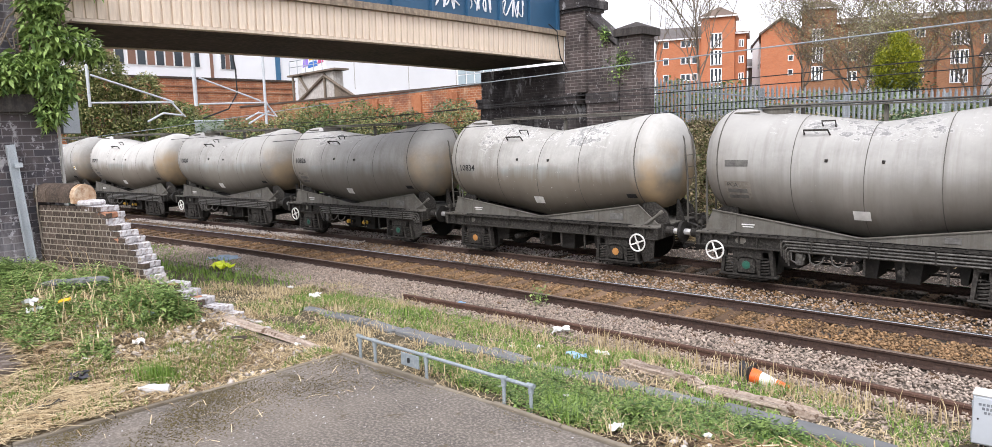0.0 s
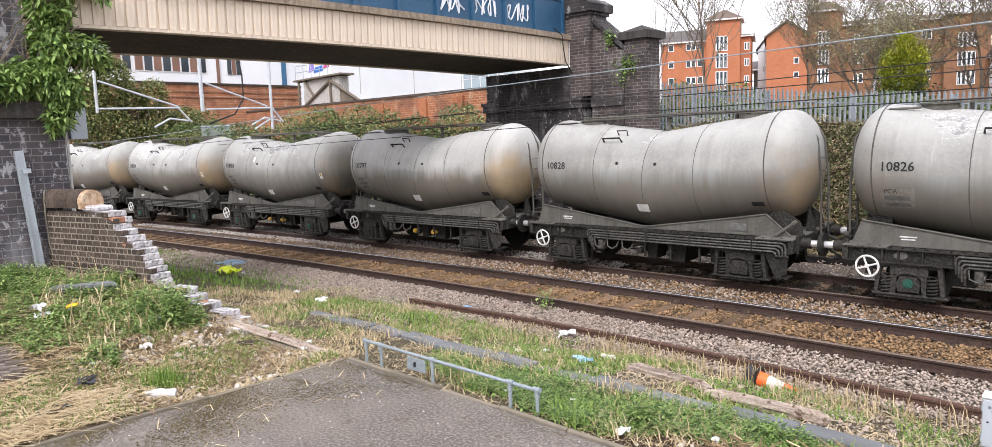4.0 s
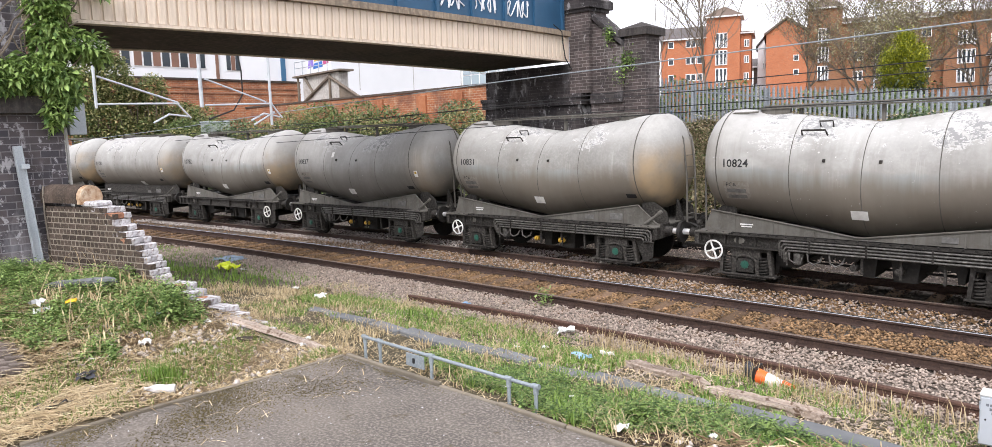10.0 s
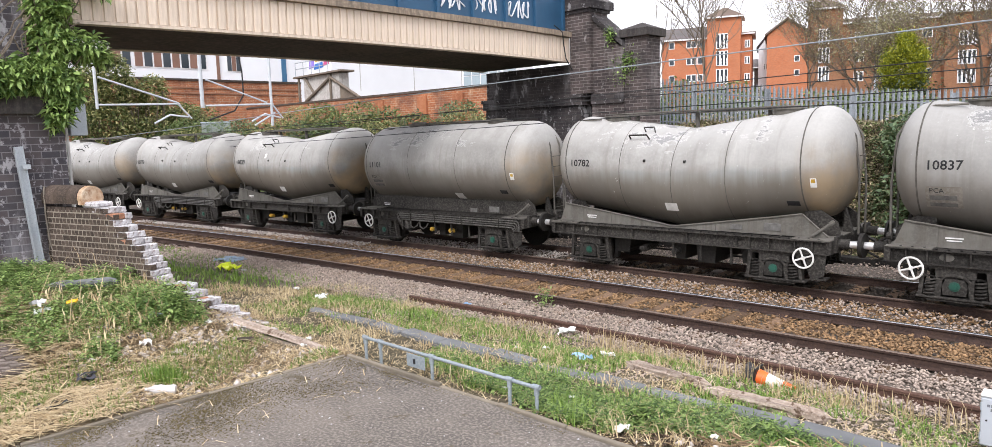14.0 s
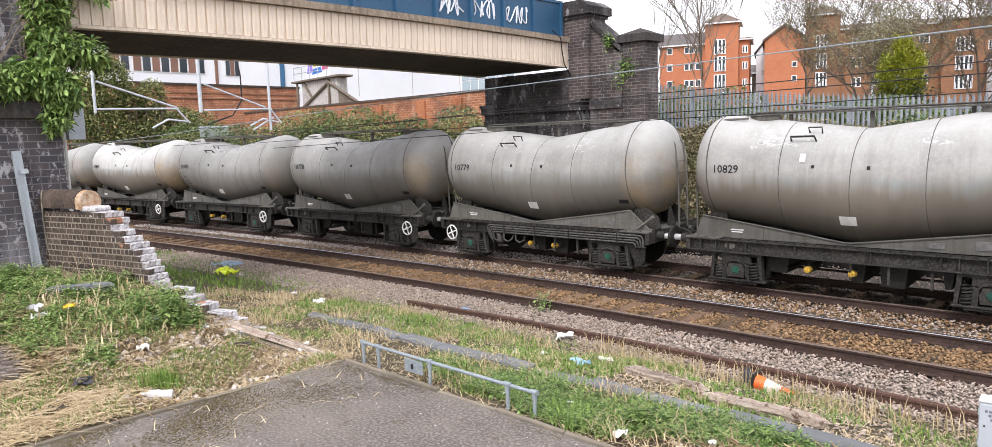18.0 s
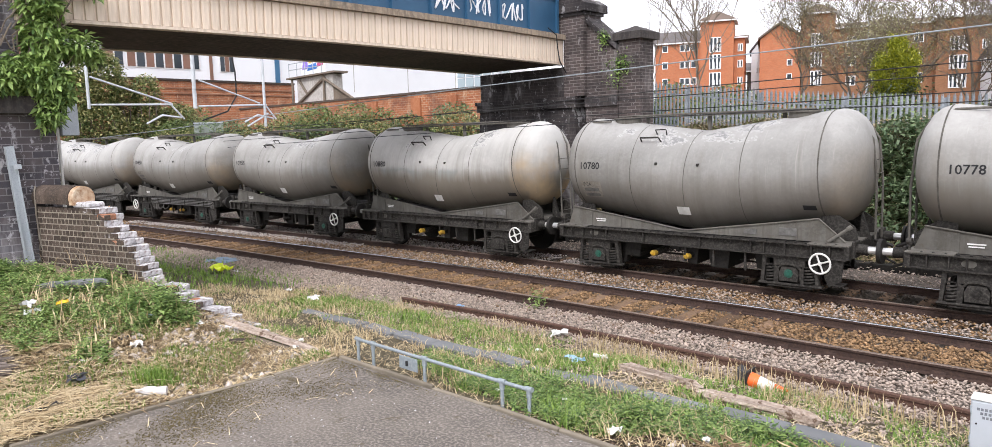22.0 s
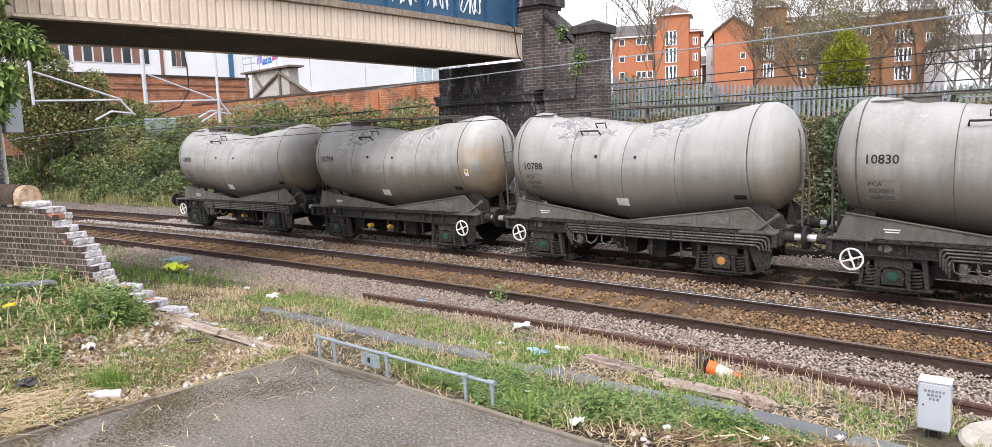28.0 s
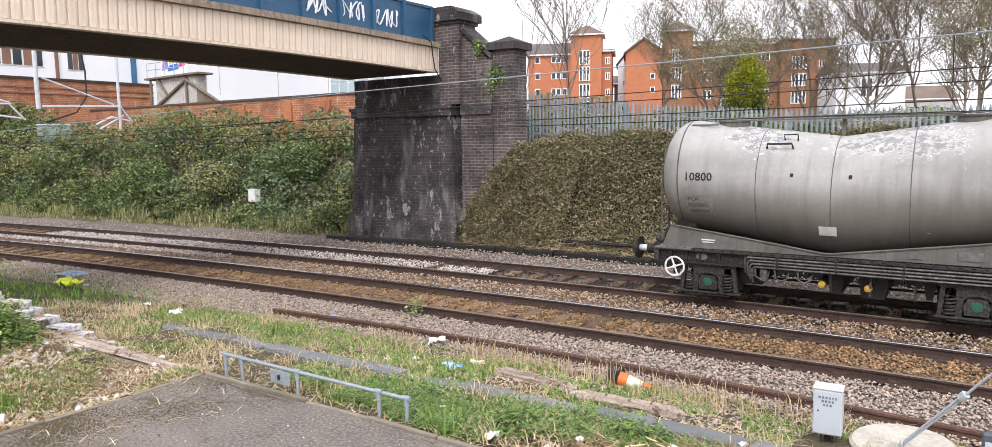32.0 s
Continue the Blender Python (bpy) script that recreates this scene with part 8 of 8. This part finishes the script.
for i in range(250):
    x, v = rb.uniform(-62, -19.4), 20.0 + 6.2 * rb.random() ** 1.2
    a = x / (15.12 - CENTRE_Y)
    X, Y = (v - CENTRE_Y) * math.sin(a), CENTRE_Y + (v - CENTRE_Y) * math.cos(a)
    k = rb.uniform(0.55, 1.25)
    z = float(ground_z(np.array([X]), np.array([Y]))[0]) + tall_left(x, v) * min((v - 19.6) / 1.5, 1) * rb.uniform(0.15, 0.8)
    lumps[rb.choice((0, 0, 0, 1, 2, 2))].append((X, Y, z, 1.15 * k, 0.8 * k, 0.7 * k))
for spec, mat, sz in zip(lumps, (L_BUSH, L_SHRUB, L_DRYGREEN), (0.15, 0.15, 0.12)):
    part("leaves", leaf_mesh("leaves", blobs(spec, 170), sz, 0.24, mat, 0.2), None, far_green)
P = bush_points(2600, -60, -19.2, 20.6, 26, lambda a, b: tall_left(a, b) * 1.12)
part("twigs", blade_mesh("twigs", P - np.array([0, 0, 0.5]), 0.7, 0.014, M_TWIG, 0.7), None, far_green)
x, v = rng.uniform(-60, -18.9, 7000), rng.uniform(18.9, 20.9, 7000)
a = x / (15.12 - CENTRE_Y)
X, Y = (v - CENTRE_Y) * np.sin(a), CENTRE_Y + (v - CENTRE_Y) * np.cos(a)
stuff("bank_grass", blade_mesh("bank_grass", np.stack([X, Y, ground_z(X, Y)], -1), 0.2, 0.012, L_DRYGREEN, 0.8), "long grass at the foot of the bank", "grass")
x, v = rng.uniform(-60, -19, 9000), rng.uniform(19.2, 22.6, 9000)
k = 0.9 * grain(x, v, 1.3, 41) + 0.25 > (v - 19.4) * 0.32
x, v = x[k], v[k]
a = x / (15.12 - CENTRE_Y)
X, Y = (v - CENTRE_Y) * np.sin(a), CENTRE_Y + (v - CENTRE_Y) * np.cos(a)
stuff("bank_grass", blade_mesh("bank_grass", np.stack([X, Y, ground_z(X, Y) + 0.15], -1), 0.5, 0.012, L_DRYGREEN, 0.8), "dry long grass on the bank", "grass")

# scrub at the far side of the fence
x, y = rng.uniform(-20, 6, 30000), rng.uniform(25, 27.5, 30000)
k = 0.72 + 0.35 * grain(x, y, 1.6, 51)
stuff("fence_scrub", leaf_mesh("fence_scrub", np.stack([x, y, ground_z(x, y) + rng.uniform(0, 1, len(x)) * np.clip(k, 0.1, 1) * np.interp(x, [-17, -14, -10, -6], [2.3, 1.9, 1.3, 0.9])], -1), 0.14, 0.25, L_BUSH, 0.2), "low olive scrub beyond the palisade fence", "scrub")

# tall growth on the bank behind the near pier
tallbush = thing("bank_thicket", "tall tangled olive-green thicket on the far bank", "bushes")
spec = [(-51, 15.3, 6.3, 1.2, 1.3, 2.2), (-51, 17.0, 7.2, 1.2, 1.2, 2.0), (-51.5, 18.2, 6.0, 1.2, 1.1, 1.5), (-51, 19.5, 5.0, 1.2, 1.2, 1.2), (-51, 20.9, 4.1, 1.2, 1.2, 0.9), (-50.5, 16.0, 4.2, 1.2, 2.0, 1.8), (-50.5, 18.6, 3.6, 1.2, 2.2, 1.5), (-51, 16.6, 8.9, 0.8, 0.6, 0.6), (-50.5, 21.2, 4.9, 1.2, 1.3, 1.1), (-50.5, 19.2, 6.6, 1.0, 1.0, 1.2), (-49, 22.4, 4.2, 1.0, 1.0, 0.8)]
part("leaves", leaf_mesh("leaves", blobs(spec, 200), 0.2, 0.2, L_BUSH, 0.3), None, tallbush)
part("pale_leaves", leaf_mesh("pale_leaves", blobs([(a + 0.3, b, c + 0.1, p, q, r) for a, b, c, p, q, r in spec], 110), 0.2, 0.18, L_DRYGREEN, 0.2), None, tallbush)
# shade within the thicket, as a dark-coloured copy of its leaves
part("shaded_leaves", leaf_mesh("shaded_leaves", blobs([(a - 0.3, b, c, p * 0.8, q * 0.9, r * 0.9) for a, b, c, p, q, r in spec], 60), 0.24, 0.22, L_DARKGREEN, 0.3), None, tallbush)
s = Shape()
rt = random.Random(8)
for i in range(40):
    p = Vector((rt.uniform(-51.5, -50), rt.uniform(14.5, 20.5), rt.uniform(1.5, 3.0)))
    s.tube([p, p + Vector((rt.uniform(-0.5, 0.5), 0, rt.uniform(1, 2))), p + Vector((rt.uniform(-1.2, 1.2), -0.2, rt.uniform(2.2, 4.5)))], 0.035, 4)
part("stem_tangle", s, M_BARK, tallbush)

# ivy bank right of the abutment
ivy = thing("ivy_bank", "bank smothered in brown-green ivy and bramble stems", "ivy", kind="stuff")
IVY_H = lambda a, b: 0.6 - 0.4 * np.clip((b - 20.6) / 1.6, 0, 1) + 0.16 * grain(a, b, 0.9, 83)
for nm, mat, n, sz in (("leaves", L_IVY, 72000, 0.075), ("green_leaves", L_BUSH, 34000, 0.075)):
    P = bush_points(n, -14.6, 5.0, 18.75, 22.6, IVY_H)
    P = P[(P[:, 0] > -14.2 + 0.35 * np.clip(P[:, 2], 0, 4))]
    part(nm, leaf_mesh(nm, P, sz, 0.36, mat, 0.4), None, ivy)
P = bush_points(17000, -14.2, 5.0, 18.9, 22.6, lambda a, b: 0.09 + IVY_H(a, b))
P = P[(P[:, 0] > -13.9 + 0.35 * np.clip(P[:, 2], 0, 4))]
part("stems", blade_mesh("stems", P, 0.55, 0.009, M_TWIG, 1.4, True), None, ivy)
for nm, n, mat in (("straw_runners", 6500, L_STRAW), ("brown_runners", 1500, L_BROWNSTRAW)):
    P = bush_points(n, -14.0, 5.0, 18.9, 22.6, lambda a, b: 0.14 + IVY_H(a, b))
    P = P[(P[:, 0] > -13.7 + 0.35 * np.clip(P[:, 2], 0, 4)) & (grain(P[:, 0], P[:, 2], 0.8, 84) > -0.25)]
    part(nm, blade_mesh(nm, P + np.array([0, -0.16, 0.1]), 0.75, 0.012, mat, 1.3, True), None, ivy)
# the ivy that climbs over the pillar's foot
def drape(n):
    x, z = rng.uniform(-14.15, -10.6, n), rng.uniform(-0.15, 3.5, n)
    top = np.interp(x, [-14.15, -13.94, -13.23, -12.01, -10.6], [0.3, 0.85, 1.88, 3.2, 3.1]) + 0.18 * grain(x, z, 0.35, 81)
    P = np.stack([x, 18.62 + 0.06 * z + np.clip(x + 11.85, 0, 3) * (0.15 + 0.36 * z) + 0.13 * grain(x, z, 0.5, 82) + rng.uniform(-0.08, 0.1, n), z], -1)
    return P[z < top]


part("foot_leaves", leaf_mesh("foot_leaves", drape(30000), 0.075, 0.36, L_IVY, 0.5), None, ivy)
part("foot_green_leaves", leaf_mesh("foot_green_leaves", drape(9000), 0.075, 0.36, L_BUSH, 0.5), None, ivy)
part("foot_stems", blade_mesh("foot_stems", drape(4200), 0.4, 0.009, M_TWIG, 1.2, True), None, ivy)
part("foot_runners", blade_mesh("foot_runners", drape(2400) + np.array([0, -0.06, 0.04]), 0.5, 0.011, L_STRAW, 1.2, True), None, ivy)
P = bush_points(16000, -3.2, 5.0, 18.75, 21.6, lambda a, b: np.full(np.shape(a), 0.7))
part("fresh_leaves", leaf_mesh("fresh_leaves", P, 0.12, 0.3, L_SHRUB, 0.3), None, ivy)
bare = thing("bare_shrub", "bare brown twiggy shrub on the ivy bank", "shrub")
for i in range(3):
    sh, rq = Shape(), random.Random(60 + i)
    for k in range(34):
        p = Vector((-1.9 + 0.9 * i + rq.uniform(-0.25, 0.25), 20.9 + rq.uniform(-0.2, 0.2), 2.15))
        d = Vector((rq.uniform(-0.7, 0.7), rq.uniform(-0.3, 0.3), 1)).normalized()
        q = p + d * rq.uniform(0.45, 0.85)
        sh.tube([p, q, q + (d + Vector((rq.uniform(-0.4, 0.4), 0, 0.2))) * rq.uniform(0.3, 0.6)], [0.011, 0.007, 0.003], 4, False)
    part("stem_clump", sh, M_TWIG, bare)
# pale-leaved shrub on the bank
shrub = thing("bank_shrub", "pale grey-green leafy shrub on the bank below the fence", "shrub")
spec = [(-5.5 + 0.95 * i, 20.0 + 0.3 * math.cos(i * 1.7), 1.1 + 0.3 * math.sin(i * 1.3), 0.85, 0.75, 0.95) for i in range(3)]
spec += [(-5.4 + 0.95 * i, 20.5, 2.5 + 0.25 * math.sin(i * 1.9 + 1), 0.85, 0.7, 0.85) for i in range(3)]
spec += [(-5.3 + 0.9 * i, 19.45, 0.35, 0.6, 0.4, 0.5) for i in range(3)]
part("leaves", leaf_mesh("leaves", blobs(spec, 620), 0.17, 0.17, L_SHRUB, 0.1), None, shrub)
# dark-coloured leaves inside the shrub stand for its shaded core
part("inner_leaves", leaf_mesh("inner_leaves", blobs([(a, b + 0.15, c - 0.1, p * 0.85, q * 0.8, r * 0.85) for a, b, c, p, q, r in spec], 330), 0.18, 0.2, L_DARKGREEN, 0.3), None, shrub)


# -- trees
def tree(name, label, base, high, spread, levels, seed, leaf=None, leaf_n=0, leaf_size=0.1, thick=0.14, lean=0.0, first=0.25, kids=(5, 4, 4)):
    """A tapered trunk with limbs, boughs and twigs."""
    r = random.Random(seed)
    t = thing(name, label, "tree")
    s, tips, twig = Shape(), [], []

    def limb(p, d, length, rad, lev):
        pts, rs, n = [p], [rad], 5 if lev < 2 else 3
        for i in range(n):
            d = (d + Vector((r.uniform(-1, 1), r.uniform(-1, 1), r.uniform(-0.4, 0.9))) * 0.14 * (1 + lev)).normalized()
            p = p + d * (length / n)
            pts.append(p)
            rs.append(rad * (1 - 0.72 * (i + 1) / n))
        if lev < 3:
            s.tube(pts, rs, 6 if lev < 1 else 4, False)
        else:
            twig.append(pts)
        if lev >= levels:
            tips.extend(pts[1:])
            return
        for q in range(kids[min(lev, len(kids) - 1)]):
            f = r.uniform(first if lev == 0 else 0.2, 1.0)
            i = min(int(f * n), n - 1)
            at = pts[i].lerp(pts[i + 1], f * n - i)
            side = Vector((r.uniform(-1, 1), r.uniform(-1, 1), 0)).normalized()
            nd = (d * 0.75 + side * spread + Vector((0, 0, 0.25))).normalized()
            limb(at, nd, length * r.uniform(0.42, 0.66), rs[i] * 0.55 + 0.004, lev + 1)

    limb(Vector(base), Vector((lean, 0, 1)).normalized(), high, thick, 0)
    for pts in twig:
        s.tube([pts[0], pts[-1]], [0.012, 0.005], 3, False)
    part("trunk", s, M_BARK, t)
    if leaf and tips:
        k = np.array([tuple(p) for p in tips])
        P = k[rng.integers(0, len(k), leaf_n)] + rng.normal(0, 0.28, (leaf_n, 3))
        part("crown", leaf_mesh("crown", P, leaf_size, 0.32, leaf, 0.2), None, t)
    return t


def far_place(u, d, z):
    p = FAR @ Vector((u, d - 92, z))
    return (p.x, p.y, z)


K = (13, 8, 6)
tree("bare_tree", "slender bare tree behind the brick pillar", far_place(-3.3, 40, 3.3), 8.5, 0.7, 3, 1, None, thick=0.08, first=0.2, kids=(13, 7, 6))
tree("bare_tree", "thin bare sapling behind the pillar", far_place(-6.4, 41, 3.3), 7.0, 0.3, 2, 2, None, thick=0.05, first=0.3, kids=(7, 4))
tree("budding_tree", "budding tree with fine twigs before the flats", far_place(2.2, 52, 3.2), 6.5, 0.75, 3, 3, L_OLIVE, 6500, 0.085, 0.09, kids=K)
tree("budding_tree", "dense twiggy tree in early olive leaf before the flats", far_place(5.0, 50, 3.2), 7.0, 0.9, 3, 4, L_OLIVE, 8000, 0.085, 0.1, kids=K)
tree("budding_tree", "twiggy tree in early olive leaf before the flats", far_place(6.6, 47, 3.2), 6.0, 0.95, 3, 44, L_OLIVE, 8000, 0.08, 0.08, first=0.1, kids=K)
tree("budding_tree", "twiggy tree in reddish bud before the flats", far_place(8.5, 54, 3.2), 7.5, 0.9, 3, 5, L_BUD, 8000, 0.1, 0.1, kids=K)
tree("bare_tree", "large bare tree with spreading branches", far_place(13.2, 46, 3.2), 7.5, 0.95, 3, 6, L_BUD, 4500, 0.07, 0.1, first=0.06, kids=(16, 9, 6))
tree("bare_tree", "large bare many-branched tree", far_place(10.8, 48, 3.2), 7.0, 0.95, 3, 16, L_BUD, 4500, 0.07, 0.1, first=0.06, kids=(16, 9, 6))
tree("bare_tree", "bare many-stemmed tree before a white house", far_place(15.4, 52, 3.2), 7.5, 0.9, 3, 26, L_OLIVE, 5000, 0.08, 0.09, first=0.06, kids=(14, 8, 6))
tree("budding_tree", "tall feathery tree in early leaf", far_place(17.4, 50, 3.2), 9.0, 0.7, 3, 7, L_OLIVE, 11000, 0.085, 0.11, kids=K)
tree("budding_tree", "tall feathery tree in early leaf", far_place(20.6, 49, 3.2), 9.5, 0.75, 3, 8, L_OLIVE, 11000, 0.085, 0.11, kids=K)
tree("budding_tree", "broad tree in early leaf beyond the houses", far_place(26, 62, 3.2), 10, 0.8, 3, 9, L_OLIVE, 15000, 0.12, 0.13, kids=K)
tree("budding_tree", "broad olive tree beyond the fence", far_place(24.5, 52, 3.2), 9.0, 0.8, 3, 51, L_OLIVE, 11000, 0.085, 0.11, kids=K)
tree("budding_tree", "low olive scrub tree behind the fence", far_place(15.2, 38, 3.2), 4.6, 0.9, 3, 19, L_OLIVE, 4600, 0.09, 0.06, kids=(10, 7, 6))
tree("budding_tree", "low olive scrub tree behind the fence", far_place(3.6, 36, 3.2), 3.2, 0.9, 3, 20, L_OLIVE, 3200, 0.09, 0.06, kids=(10, 7, 6))
tree("budding_tree", "broad tree in early leaf at the end of the fence", far_place(29.5, 52, 3.2), 9.5, 0.85, 3, 74, L_OLIVE, 14000, 0.1, 0.1, first=0.08, kids=K)
tree("budding_tree", "fine-twigged tree in early olive leaf before the brown flats", far_place(11.6, 44, 3.2), 6.8, 0.9, 3, 71, L_OLIVE, 6000, 0.07, 0.07, first=0.1, kids=K)
tree("budding_tree", "fine-twigged tall tree in early leaf beside the white house", far_place(22.4, 46, 3.2), 8.6, 0.8, 3, 72, L_OLIVE, 7000, 0.075, 0.08, first=0.1, kids=K)
tree("budding_tree", "feathery tall tree in early leaf past the white house", far_place(19.0, 47, 3.2), 8.8, 0.8, 3, 73, L_OLIVE, 6000, 0.075, 0.08, first=0.1, kids=K)
con = thing("golden_conifer", "rounded bright yellow-green conifer behind the fence", "conifer")
cx, cy, _ = far_place(4.89, 34, 0)
P = []
for i in range(60):
    zz = rng.uniform(0, 1)
    rr = 0.87 * max(1 - 0.85 * (2 * zz - 0.75) ** 2 * (zz > 0.375), 0.05) ** 0.5 * (0.85 if zz < 0.2 else 1.0)
    an = rng.uniform(0, 2 * np.pi)
    c = np.array([cx + rr * 0.85 * math.cos(an), cy + rr * 0.85 * math.sin(an), 4.5 + 2.05 * zz])
    P.append(c + rng.normal(0, 0.12, (330, 3)) * np.array([1, 1, 1.5]))
part("foliage", leaf_mesh("foliage", np.concatenate(P), 0.09, 0.2, L_GOLD, -0.7), None, con)
# lower foliage coloured dark for the shade under the crown
part("shaded_skirt", leaf_mesh("shaded_skirt", np.array([cx, cy, 4.4]) + rng.normal(0, 1, (2600, 3)) * np.array([0.5, 0.5, 0.28]), 0.12, 0.3, L_DARKGREEN, 0.2), None, con)
part("trunk", Shape().cyl((cx, cy, 3.2), (cx, cy, 6.0), 0.12, 8, 0.04), M_BARK, con)
# tufts growing out of the brickwork
for px, py, pz, rr in ((-12.95, 18.85, 5.0, 0.3), (-12.75, 18.85, 5.3, 0.22), (-13.4, 18.8, 6.1, 0.16)):
    tuft = thing("wall_weed", "leafy weed sprouting from the brick wall", "weeds")
    part("leaves", leaf_mesh("leaves", np.array([px, py, pz]) + rng.normal(0, 1, (130, 3)) * rr * np.array([0.6, 0.3, 0.8]), 0.1, 0.25, L_CLIMB, 0.2), None, tuft)


def train_s(t):
    """Metres run by the train at t seconds; it slowly gathers speed."""
    return -6.95282 + 4.4818911 * t + 0.00209387 * t * t + 0.000211568 * t ** 3


# metres by which the train is ahead of its even run, every half second
AHEAD = (0.09, 0.13, 0.08, 0.02, -0.14, -0.17, -0.05, -0.04, -0.02, 0.0, 0.02, 0.04, 0.03, -0.02, 0.0, -0.14, -0.16, -0.01, 0.0, 0.0, -0.13, -0.16, 0.0, 0.0, 0.08, -0.1, -0.11, -0.09, 0.1, 0.1, 0.1, 0.1, 0.1,
         0.1, 0.15, 0.19, -0.01, -0.01, 0.01, 0.18, 0.17, 0.17, -0.03, -0.09, 0.07, 0.05, 0.0, -0.15, -0.17, -0.04, 0.01, 0.06, -0.02, -0.1, -0.18, -0.25, -0.2, -0.17, -0.26, -0.14, 0.1, 0.11, 0.13, 0.21, 0.14)


def train_run(t):
    return train_s(t) + float(np.interp(t, [0.5 * q for q in range(65)], AHEAD))


def motions():
    lean = math.atan(CANT / 1.505)
    for i, w in enumerate(wagons):
        rows = []
        for q in range(65):
            s = train_run(0.5 * q) - PITCH * i + 2.58
            x, y, a = on_line(15.1225, s)
            rows.append((0.5 * q, Matrix.Translation((x, y, CANT / 2)) @ Matrix.Rotation(a, 4, "Z") @ Matrix.Rotation(lean, 4, "X")))
        walk(w, rows)
        for ax in [c for c in w.children if c.get("turns")]:
            x, z = ax.location.x, ax.location.z
            turn = []
            for q in range(321):
                t = q / 10
                turn.append((t, Matrix.Translation((x, 0, z)) @ Matrix.Rotation((train_run(t) - train_run(0)) / 0.46, 4, "Y")))
            walk(ax, turn)


motions()
